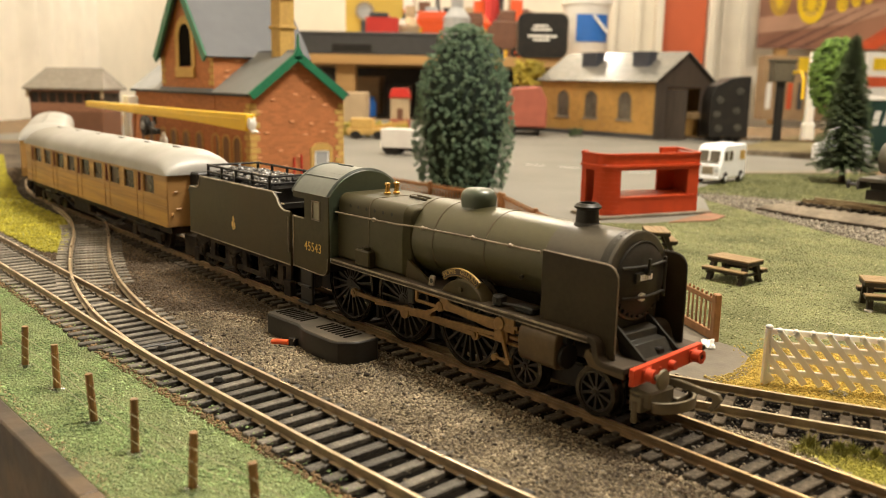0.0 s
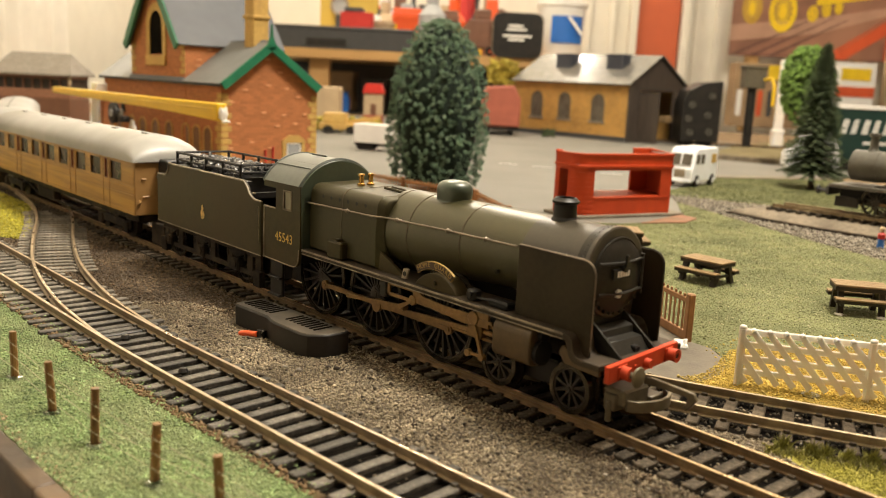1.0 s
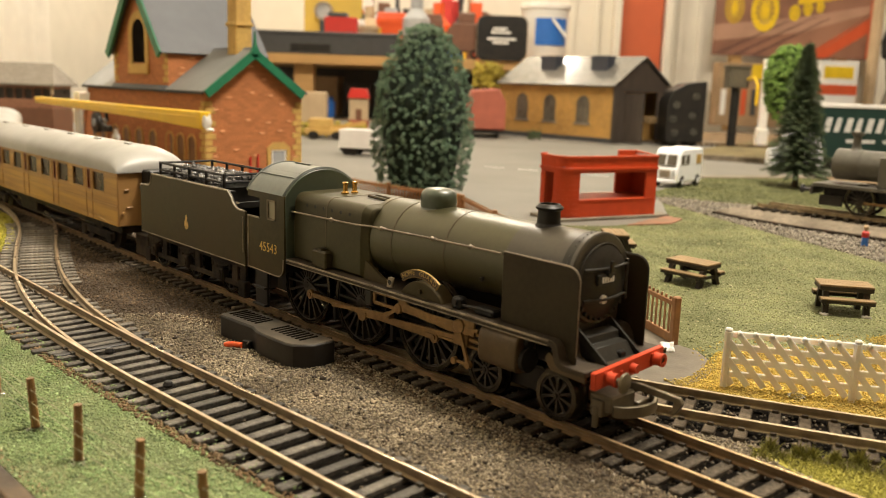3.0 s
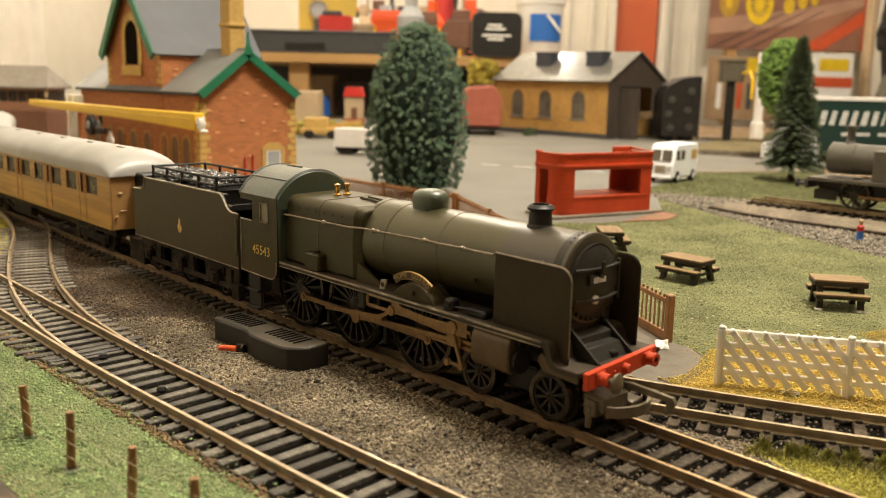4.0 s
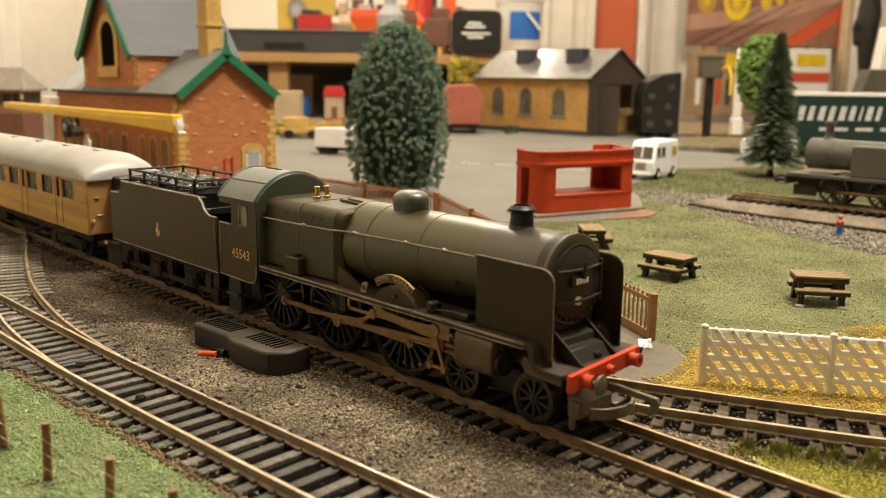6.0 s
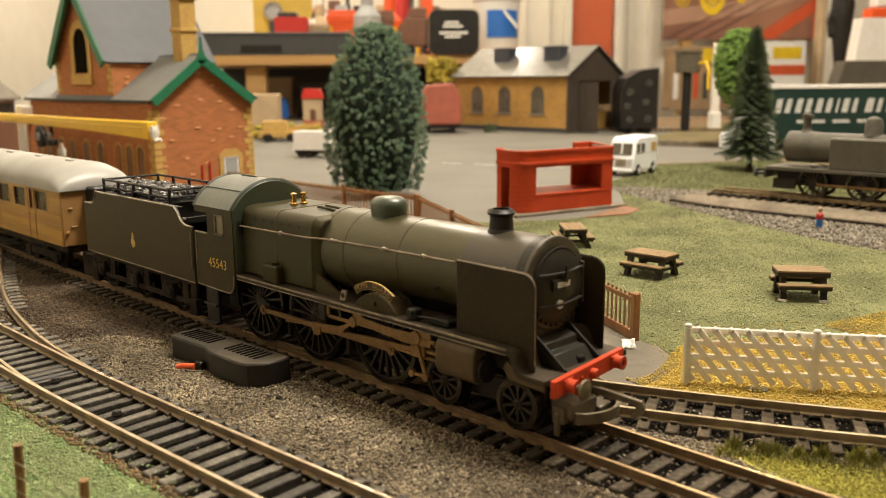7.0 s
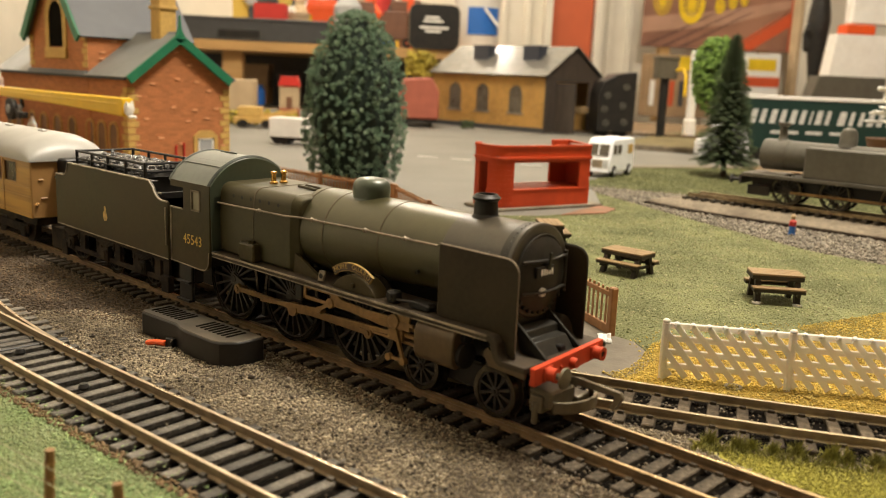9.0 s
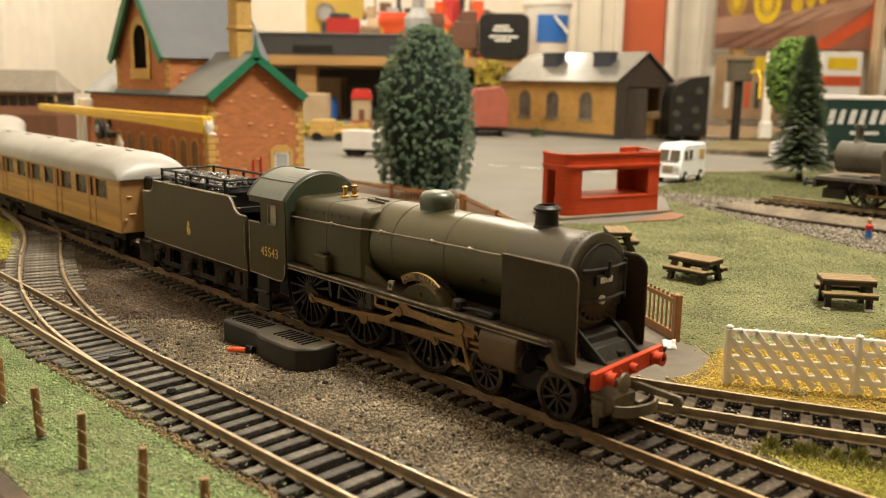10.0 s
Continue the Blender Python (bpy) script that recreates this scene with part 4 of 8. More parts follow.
for k, x in enumerate(np.linspace(-88, -31, 12)):
    rad, axis_z = barrel(x)
    ring_v += [(x, rad * math.cos(2 * math.pi * i / 64), axis_z + rad * math.sin(2 * math.pi * i / 64)) for i in range(64)]
    if k:
        ring_f += [((k - 1) * 64 + i, (k - 1) * 64 + (i + 1) % 64, k * 64 + (i + 1) % 64, k * 64 + i) for i in range(64)]
part("boiler", tube.add(ring_v, ring_f + [tuple(range(64)), tuple(range(12 * 64 - 1, 11 * 64 - 1, -1))]), BOILER, loco, "satin dark green boiler with worn sheen")
for x in (-86.0, -75.6, -53.6):
    part("boiler_band", Shape().ring((0, 0, barrel(x)[1]), barrel(x)[0] - 0.4, barrel(x)[0] + 0.12, x - 0.2, x + 0.2, "x", 64), BAND, loco)
part("smokebox", Shape().lathe([(10.7, -31.4), (11.1, -31.0), (11.1, -10.2), (11.5, -10.0), (11.5, -9.0), (11.1, -8.7), (9.6, -8.6)], (0, 0, CZ), "x", 64), SMOKE_BROWN, loco, "matt black smokebox")
part("smokebox_rim", Shape().ring((0, 0, CZ), 10.9, 11.3, -12.6, -10.1, "x", 64), SMOKE, loco, "black riveted front ring of the smokebox")
rivets = Shape()
for i in range(44):
    t = 2 * math.pi * i / 44
    for x in (-11.0,):
        rivets.blob((x, 11.3 * math.cos(t), CZ + 11.3 * math.sin(t)), 0.26, i, sub=1, rough=0)
part("rivets", rivets, SMOKE, loco)
door = part("smokebox_door", Shape().lathe([(9.3, -8.7), (9.3, -8.0), (8.7, -7.6), (6.0, -6.9), (3.0, -6.5), (0.05, -6.4)], (0, 0, CZ - 0.6), "x", 48), SMOKE, loco, "black domed smokebox door")
strap = Shape()
for z, half in ((CZ + 3.0, 7.8), (CZ - 4.6, 7.6)):
    strap.tube([(-7.6, -half, z), (-6.5, -half * 0.5, z), (-6.0, 0, z), (-6.4, half * 0.5, z), (-7.4, half, z), (-7.6, half + 1.6, z)], 0.42, 8)
strap.cyl((-7.7, 9.2, CZ - 6), (-7.7, 9.2, CZ + 4.2), 0.5, n=10)
part("hinge_strap", strap, SMOKE, door)
part("door_dart", Shape().cyl((-6.5, -0.4, CZ + 1.6), (-5.2, -0.4, CZ + 1.6), 0.8, n=12).bar((-5.3, CZ + 1.6), (-5.1, CZ + 5.0), 0.6, -0.8, 0.0), SMOKE, door)
part("door_rail", Shape().tube([(-8.0, 8.6 * math.cos(radians(a)), CZ + 8.9 * math.sin(radians(a))) for a in range(40, 141, 10)], 0.3, 6), SMOKE, door)
plate = part("number_board", Shape().box(-6.6, -4.4, CZ - 0.9, -5.9, 2.2, CZ + 1.7, 0.1), BLACK, door, "small black board with pale figures")
for i in range(5):
    part("figure_bar", Shape().box(-5.9, -2.9 + i * 0.98, CZ - 0.35, -5.8, -2.2 + i * 0.98, CZ + 1.1), WHITE_PRINT, plate)
part("shed_disc", Shape().ring((0, -1.4, CZ - 4.6), 0.45, 1.1, -7.4, -6.0, "x", 18), WHITE_PRINT, door, "small white oval plate")
studs = Shape()
for i in range(9):
    a = radians(222 + i * 12)
    studs.cyl((-8.5, 9.9 * math.cos(a), CZ + 9.9 * math.sin(a)), (-7.7, 9.9 * math.cos(a), CZ + 9.9 * math.sin(a)), 0.6, n=8)
part("clamp_studs", studs, BLACK, door)
# Added filler closes the gap below the boiler, near black as its shade.
part("boiler_gap_fill", Shape().box(-88, -4.5, 20.5, -27, 4.5, 28), PITCH, loco)
part("smokebox_saddle", Shape().prism([(-9.6, CZ - 6), (9.6, CZ - 6), (8.6, 21), (-8.6, 21)], "x", -28, -9.6), SMOKE, loco)
box = [(-13.6, 22.6), (-13.8, 34), (-13.4, 41.0)] + arc(-9.8, 41.2, 3.6, 175, 92, 6) + arc(8.6, 41.2, 3.8, 88, 5, 6) + [(12.4, 41.0), (12.9, 34), (12.6, 22.6)]
part("firebox", Shape().prism(box, "x", -125, -87.2), FIREBOX, loco, "square shouldered dark green firebox", bevel=0.9)
part("firebox_band", Shape().prism([(y * 1.008, z + (0.12 if z > 30 else 0)) for y, z in box], "x", -106.3, -105.9), BAND, loco)
part("firebox_shoulder", Shape().add([(-87.4, y * 0.99, z - 0.1) for y, z in box] + [(-85.2, y * (0.90 if z > 30 else 0.8), CZ + (z - CZ) * 0.90 if z > CZ else z) for y, z in box], [(i, (i + 1) % len(box), len(box) + (i + 1) % len(box), len(box) + i) for i in range(len(box))] + [tuple(range(len(box), 2 * len(box)))]), FIREBOX, loco, "tapered front of the firebox", bevel=0.5)
plugs = Shape()
for i in range(6):
    plugs.cyl((-117.0 + i * 4.6, -12.0, 41.2), (-117.0 + i * 4.6, -13.46, 41.25), 0.6, n=10)
part("washout_plugs", plugs, BLACK, loco)
for y in (-1, 1):
    run = [(-124.6, y * 14.5, 38.3), (-90, y * 14.4, 38.8), (-84, y * 13.2, 39.0), (-60, y * 12.0, 39.2), (-31.5, y * 11.5, 39.3)]
    s = Shape().tube(run, 0.3, 6)
    for x, out, z in ((-102.2, 14.45, 38.6), (-79, 13.0, 39.05), (-57.7, 11.9, 39.2), (-42.8, 11.65, 39.25)):
        s.blob((x, y * out, z), 0.8, x, sub=1, rough=0)
        s.cyl((x, y * out, z), (x, y * (out - 2.2), z - 0.2), 0.3, n=6)
    part("handrail", s, HANDRAIL, loco, "thin metal handrail on knobs")
part("chimney", Shape().lathe([(4.6, 44.9), (3.9, 45.9), (3.1, 47.0), (2.9, 50.3), (3.5, 50.7), (3.65, 51.2), (3.2, 51.5), (2.75, 52.0), (2.35, 52.0), (2.2, 49.3), (0.05, 49.2)], (-26.2, 0, 0), "z", 36), BLACK, loco, "glossy black chimney with a rolled lip")
dome = Shape().lathe([(7.2, 44.3), (6.3, 45.0), (5.75, 45.8), (5.75, 46.8), (5.95, 48.2), (5.8, 49.5), (5.2, 50.5), (4.1, 51.2), (2.4, 51.5), (0.05, 51.6)], (0, 0, 0), "z", 36)
dome.v = [(x * 0.97 - 68.6, y * 0.85, z) for x, y, z in dome.v]
part("dome", dome, CAB_GREEN, loco, "smooth green steam dome")
part("top_feed", Shape().tube([(-89, -1.5, 45.0), (-94, -1.5, 45.4), (-100, -1.5, 45.5)], 0.45, 6).tube([(-89, 1.5, 45.0), (-94, 1.5, 45.4), (-100, 1.5, 45.5)], 0.45, 6), GREEN, loco)
for y in (-1.9, 1.9):
    v = Shape().lathe([(1.3, 44.9), (1.3, 45.4), (0.8, 45.7), (0.8, 47.9), (1.1, 48.1), (1.1, 48.6), (0.6, 48.8), (0.05, 48.8)], (-112.2, y, 0), "z", 16)
    part("safety_valve", v, BRASS, loco, "polished brass safety valve")

# smoke deflectors
for y in (-13.6, 13.0):
    xs = -2.6 if y < 0 else -2.2
    prof = [(-28.5, 22.5), (-9.2, 22.5), (-7.0, 20.6), (-6.4, 18.4), (-5.2, 17.4), (-1.4 + xs, 17.4)] + [(x + xs, z) for x, z in arc(-4.9, 36.9, 3.4, 0, 90, 7)] + [(-28.5, 40.6)]
    d = part("smoke_deflector", Shape().prism(prof, "y", y - 0.35, y + 0.35), DEFLECTOR, loco, "flat dark smoke deflector plate", bevel=0.12)
    lip = Shape().tube([(-28.5, y, 40.5), (-4.9 + xs, y, 40.4)] + [(x + xs, y, z) for x, z in arc(-4.9, 36.9, 3.4, 90, 0, 7)] + [(-1.5 + xs, y, 30), (-1.5 + xs, y, 19)], 0.27, 6)
    part("plate_edge", lip, HANDRAIL if y < 0 else SMOKE, d, "worn rounded plate edge")
    part("stay", Shape().cyl((-16, y * 0.98, 39.2), (-16, y * 0.72, 40.0), 0.3, n=6), SMOKE, d)

# front steps between the frames
ramp = Shape().prism([(-8.8, 17.2), (-0.6, 17.2), (-3.2, 20.4), (-5.6, 20.6), (-5.9, 22.4), (-8.8, 23.2)], "y", -7.8, 5.2)
part("front_step", ramp, SMOKE, loco, "stepped plate below the smokebox", bevel=0.2)
for y in (-8.2, 5.6):
    part("frame_gusset", Shape().prism([(-9.6, 24.9), (-8.8, 25.1), (1.0, 17.9), (1.0, 17.2), (-1.0, 17.2), (-9.6, 23.0)], "y", y - 0.35, y + 0.35), SMOKE, loco)
    part("gusset_plate", Shape().prism([(-9.6, 24.0), (0.2, 17.2), (-9.6, 17.2)], "y", y - 0.2, y + 0.2), BLACK, loco)
part("lamp_bracket", Shape().box(-2.6, -0.8, 17.4, -0.6, 1.6, 19.0, 0.3).box(-3.6, 0.2, 17.4, -1.6, 3.2, 18.4, 0.3), BLACK, loco)

# cab
for y in (-17.0, 13.4):
    s = Shape().prism([(-147.8, 16.0), (-131, 15.6)] + arc(-128.6, 19.4, 3.8, 270, 350, 6) + [(-124.6, 22.6), (-124.6, 34.4), (-147.8, 34.4)], "y", y - 0.4, y + 0.4)
    s.box(-140.0, y - 0.4, 34.4, -135.2, y + 0.4, 41.3).box(-129.8, y - 0.4, 34.4, -124.6, y + 0.4, 41.3).box(-147.8, y - 0.4, 41.3, -124.6, y + 0.4, 43.4)
    side = part("cab_side", s, GREEN, loco, "dark green cab side with worn lining")
    lip = Shape()
    e = y - 0.45 if y < 0 else y + 0.45
    line = [(-147.6, 16.3), (-131, 15.9)] + arc(-128.6, 19.4, 3.4, 270, 350, 6) + [(-125.0, 22.2)]
    lip.tube([(x, e, z) for x, z in line], 0.22, 5)
    lip.tube([(-147.7, e, 16.0), (-147.7, e, 34.4)], 0.32, 5)
    lip.tube([(-147.6, e, 34.3), (-140.1, e, 34.3)], 0.35, 5)
    part("lining", lip, WORN, side, "worn pale edge lining")
    w = Shape()
    for a, b in (((-135.2, 34.5), (-129.8, 35.1)), ((-135.2, 40.7), (-129.8, 41.3)), ((-135.2, 34.5), (-134.6, 41.3)), ((-130.4, 34.5), (-129.8, 41.3))):
        w.box(a[0], e - 0.15, a[1], b[0], e + 0.15, b[1])
    fr = part("window_frame", w, HANDRAIL, side)
    # Pane colour holds the light seen through the cab from its far window.
    part("pane", Shape().box(-134.8, y - 0.1, 34.8, -130.2, y + 0.1, 41.0), CAB_PANE, fr, "opaque window pane, painted pale for light seen through the cab")
roof_r = 18.0
half = math.degrees(math.asin(15.6 / roof_r))
prof = [(roof_r * math.sin(radians(a)) - 1.8, 52.2 - roof_r + roof_r * math.cos(radians(a))) for a in np.linspace(-half, half, 25)]
prof[0], prof[-1] = (-17.4, 43.2), (13.8, 43.2)
part("cab_roof", Shape().prism(prof + [(y * 0.97, z - 0.9) for y, z in reversed(prof)], "x", -148.6, -125.2), CAB_ROOF, loco, "curved green cab roof with ribs", bevel=0.15)
ribs = Shape()
for x in (-148.2, -125.6):
    ribs.tube([(x, y, z + 0.1) for y, z in prof], 0.35, 6)
for k in (5, 19):
    ribs.tube([(-148.4, prof[k][0], prof[k][1] + 0.1), (-125.4, prof[k][0], prof[k][1] + 0.1)], 0.28, 5)
for j in range(12):
    for k in (6, 18):
        ribs.blob((-147 + j * 1.8, prof[k][0] * 0.9, prof[k][1] + 0.55), 0.16, j, sub=1, rough=0)
ribs.box(-142, -2.0, 52.1, -133, -1.5, 52.7)
part("roof_rib", ribs, CAB_ROOF, loco)
front = [(y * 0.985, z - 0.4) for y, z in prof] + [(13.2, 22.6), (-16.6, 22.6)]
part("cab_front", Shape().prism(front, "x", -125.6, -124.4), CAB_GREEN, loco, "clean mid green cab front sheet", bevel=0.2)
part("cab_floor", Shape().box(-148, -16.4, 17.5, -125, 12.8, 21.5).box(-131, -9, 21.5, -126, 9, 39), BLACK, loco, "black cab floor and boiler back")
part("cab_window_front", Shape().box(-124.5, -15.8, 35.5, -124.2, -13.4, 40.0), CLEAR, loco)
letters("cab_figures", "45543", 4.6, GOLD_PRINT, loco, Matrix.Translation((-0.1346, -0.01745, 0.0247)) @ pose(0, 0, 0, 90, 0, 0) @ Matrix.Diagonal((0.92, 1, 1, 1)), "yellow running number on the cab side", 0.04, 1.08)

# small boxes, lubricators, nameplate on its splasher
part("sand_box", Shape().box(-110.6, -16.2, 22.6, -102.6, -12.4, 28.2, 0.5).cyl((-106, -14.4, 28), (-106, -14.4, 29.0), 1.2, n=12), GREEN, loco)
part("firebox_foot", Shape().prism([(-88, 22.6), (-74, 22.6), (-88, 29)], "y", -13.0, -12.0), GREEN, loco)
for y in (-12.6, 12.6):
    sp = part("splasher", Shape().prism(arc(-58.2, 16.6, 10.6, 146, 34, 14), "y", y - 2.6, y + 2.6), GREEN, loco, "curved wheel splasher", bevel=0.2)
name_back = [(x, z) for x, z in arc(-58.2, 16.4, 14.2, 125, 55, 14)] + [(x, z) for x, z in arc(-58.2, 16.4, 12.0, 55, 125, 14)]
board = part("name_board", Shape().prism(name_back, "y", -15.8, -15.1), PLATE_GOLD, loco, "curved brass nameplate on a black ground")
inner = [(x, z) for x, z in arc(-58.2, 16.4, 14.05, 124.4, 55.6, 14)] + [(x, z) for x, z in arc(-58.2, 16.4, 12.15, 55.6, 124.4, 14)]
part("name_ground", Shape().prism(inner, "y", -15.86, -15.7), paint("name_ground", (0.055, 0.032, 0.017), 0.5), board)
TEXT = "HOME GUARD"
for i, ch in enumerate(TEXT):
    a = 120.0 - i * 60 / (len(TEXT) - 1)
    if ch != " ":
        m = Matrix.Translation(((-58.2 + 13.0 * math.cos(radians(a))) * 0.001, -0.0159, (16.5 + 13.1 * math.sin(radians(a))) * 0.001)) @ pose(0, 0, 0, 90, 0, 0) @ pose(0, 0, 0, 0, 0, a - 90)
        letters("name_letter", ch, 1.95, PLATE_GOLD, board, m, "", 0.04)
part("crest_badge", Shape().lathe([(0.05, -16.0), (0.7, -15.9), (0.7, -15.2)], (-58.2, 0, 24.5), "y", 14), GREEN, loco)
lub = part("lubricator", Shape().prism([(-73.0, 23.0), (-70.8, 23.2), (-70.0, 26.2), (-72.2, 26.0)], "y", -15.4, -14.8), WORN, loco, "small tilted bracket with a pale rim")
part("bracket_hole", Shape().cyl((-71.5, -15.5, 24.6), (-71.5, -15.3, 24.6), 0.75, n=10), BLACK, lub)
part("reverser_box", Shape().box(-45.6, -15.2, 22.6, -42.4, -12, 25.8, 0.5).cyl((-44.0, -15.2, 24.6), (-44.0, -15.8, 24.6), 0.9, n=12), BLACK, loco)
part("pipe_cover", Shape().box(-38, -14.5, 22.6, -31, -11, 24.6, 0.5).tube([(-44, -14, 23.5), (-36, -14.4, 24.4), (-31, -14, 24.0)], 0.4, 6), BLACK, loco)
part("boiler_plug", Shape().cyl((-39, -10.2, 31.2), (-39, -11.0, 31.0), 0.55, n=10), SMOKE, loco)

# chassis, cylinders, rods
part("main_frame", Shape().box(-146, -6.6, 7, -36, 6.6, 21).box(-36, -4.5, 12, -9, 4.5, 20.9), BLACK, loco, "black chassis block")
for x in (-60.5, -92.0, -121.8):
    for y in (-8.9, 8.9):
        add_wheel(loco, "driving_wheel", x, y, 13.5, 13.4, 19, 6.2)
for x in (-12.2, -37.0):
    for y in (-8.9, 8.9):
        add_wheel(loco, "bogie_wheel", x, y, 6.6, 6.5, 10)
part("bogie", Shape().box(-42, -6.2, 4.0, -6, -5.0, 10.5, 0.3).box(-42, 5.0, 4.0, -6, 6.2, 10.5, 0.3).box(-30, -6, 5, -20, 6, 11).cyl((-12.2, -8, 6.6), (-12.2, 8, 6.6), 0.9, n=10).cyl((-37, -8, 6.6), (-37, 8, 6.6), 0.9, n=10), BLACK, loco, "black front bogie")
for x in (-60.5, -92.0, -121.8):
    part("axle", Shape().cyl((x, -8, 13.5), (x, 8, 13.5), 1.4, n=10), BLACK, loco)
part("brake_gear", Shape().box(-79, -9, 4, -77.5, -7.4, 12, 0.2).box(-108.5, -9, 4, -107, -7.4, 12, 0.2).box(-126, -4, 2.6, -50, 4, 4.0), BLACK, loco)
for sgn in (-1, 1):
    cylo = []
    for i in range(25):
        t = i / 24 * math.pi * 2
        cylo.append((sgn * (13.4 + 3.9 * math.copysign(abs(math.cos(t)) ** 0.55, math.cos(t))), 16.0 + 5.0 * math.copysign(abs(math.sin(t)) ** 0.55, math.sin(t))))
    part("cylinder", Shape().prism(cylo[:-1], "x", -33.0, -19.8), BRONZE, loco, "rounded dark bronze cylinder block", bevel=0.4)
    part("cylinder_cover", Shape().cyl((-19.8, sgn * 13.2, 14.6), (-18.6, sgn * 13.2, 14.6), 3.2, n=20).cyl((-19.8, sgn * 13.2, 19.0), (-18.4, sgn * 13.2, 19.0), 1.4, n=14), BLACK, loco)
    ya, yb = sgn * 12.1, sgn * 13.0
    pin = lambda x: (x + 6.0, 11.8)
    rod = Shape().bar(pin(-121.8), pin(-92.0), 1.4, ya, yb).bar(pin(-92.0), pin(-60.5), 1.4, ya, yb)
    for x in (-121.8, -92.0, -60.5):
        px, pz = pin(x)
        rod.cyl((px, ya, pz), (px, yb + sgn * 0.15, pz), 1.6, n=18).cyl((px, sgn * 9.6, pz), (px, yb + sgn * 0.5, pz), 0.8, n=10)
    part("coupling_rod", rod, RODS, loco, "bronze coloured coupling rod")
    yc, yd = sgn * 13.2, sgn * 14.1
    con = Shape().prism([(-87.5, 10.9), (-87.5, 12.7), (-41, 15.2), (-41, 14.1)], "y", yc, yd).cyl((-86.0, yc, 11.8), (-86.0, yd + sgn * 0.3, 11.8), 2.1, n=20)
    con.bar((-101, 11.7), (-73, 14.3), 1.1, yc + sgn * 0.9, yd + sgn * 0.7).cyl((-73, yc, 14.3), (-73, yd + sgn * 1.0, 14.3), 1.2, n=14)
    part("connecting_rod", con, RODS, loco, "bronze coloured connecting rod")
    part("slide_bar", Shape().box(-52, sgn * 12.4, 16.4, -33, sgn * 14.0, 17.5, 0.15).box(-52, sgn * 12.4, 12.6, -33, sgn * 14.0, 13.4, 0.15), RODS, loco)
    part("crosshead", Shape().box(-45, sgn * 12.2, 12.8, -39.6, sgn * 14.8, 17.3, 0.3).cyl((-33, sgn * 13.3, 14.8), (-45, sgn * 13.3, 14.8), 0.7, n=10), RODS, loco)
    gear = Shape().prism([(-67.5, 20.7), (-67.5, 16.9), (-60, 17.0), (-46, 16.0), (-41, 16.5), (-36.5, 16.5), (-36.5, 20.7), (-41, 20.7), (-41.5, 19.3), (-54, 19.0), (-63, 19.6), (-65, 20.7)], "y", sgn * 14.6, sgn * 15.3)
    gear.box(-79.5, sgn * 14.6, 16.7, -78.3, sgn * 15.3, 20.7).box(-79.5, sgn * 14.6, 16.7, -67.0, sgn * 15.3, 17.7).box(-79.5, sgn * 14.6, 19.9, -67.0, sgn * 15.3, 20.7)
    gear.cyl((-67.5, sgn * 14.4, 17.6), (-67.5, sgn * 15.7, 17.6), 1.5, n=16).cyl((-42, sgn * 14.4, 18.4), (-42, sgn * 15.8, 18.4), 1.9, n=18)
    part("valve_gear_bracket", gear, RODS, loco, "bronze coloured valve gear bracket", bevel=0.15)
    link = Shape().bar((-67.5, 17.6), (-73, 14.3), 1.0, sgn * 15.3, sgn * 15.8).bar((-42, 17.6), (-38.2, 8.4), 1.0, sgn * 14.9, sgn * 15.6).bar((-38.2, 8.6), (-44.5, 8.4), 0.8, sgn * 14.7, sgn * 15.3).bar((-55, 17.0), (-35, 18.4), 0.9, sgn * 15.0, sgn * 15.5)
    link.cyl((-38.2, sgn * 14.6, 8.5), (-38.2, sgn * 15.9, 8.5), 1.0, n=12).cyl((-43.8, sgn * 14.4, 8.4), (-43.8, sgn * 15.6, 8.4), 1.0, n=12)
    part("combination_lever", link, RODS, loco)
    part("die_block", Shape().box(-83.2, sgn * 13.8, 15.6, -80.2, sgn * 15.4, 20.4, 0.3), SMOKE, loco, "small grey metal block")
part("pony_steps", Shape().box(-146, -15.8, 3.0, -138, -14.6, 17.0, 0.3).box(-146, -17, 3.0, -138, -14.6, 3.8, 0.2).box(-146, -17, 9.2, -138, -14.6, 10.0, 0.2), BLACK, loco, "black cab steps")

# front coupling
coup = part("coupling", Shape().box(-8, -3.2, 5.2, 0.5, 3.2, 9.2, 0.4).box(-4, -7.4, 5.4, 2.4, 2.6, 9.6, 0.5), COUPLER, loco, "dull bronze tension lock coupling")
bar = Shape()
pts = [(2.0, -6.4), (4.0, -4.8), (5.6, -2.0), (6.4, 1.0), (6.2, 4.2), (4.8, 7.0), (2.2, 8.6)]
outer = [(x + 0.9, y * 1.04) for x, y in pts]
bar.prism(pts + outer[::-1], "z", 4.6, 7.4)
bar.box(-2.2, -8.9, 1.2, -0.4, -7.6, 7.0, 0.5).box(-3.0, -8.4, 4.2, 0.6, -3.0, 8.4, 0.3).box(-3.0, 3.0, 4.2, 3.0, 8.4, 6.4, 0.3)
part("bumper_bar", bar, COUPLER, coup, bevel=0.3)
hook = Shape().prism([(0.5, 8.8), (2.4, 8.8), (2.4, 9.4), (12.8, 9.4), (12.6, 7.6), (11.6, 6.6), (12.8, 6.0), (14.2, 7.6), (15.2, 9.4), (14.4, 10.8), (3.0, 11.3), (0.5, 11.0)], "y", 2.6, 3.8)
part("hook", hook, COUPLER, coup, bevel=0.2)

# tender
tender = thing("locomotive_tender", "dark green model tender with coal and rails, coupled behind the engine", "tender", at(0, 0, 4.5))
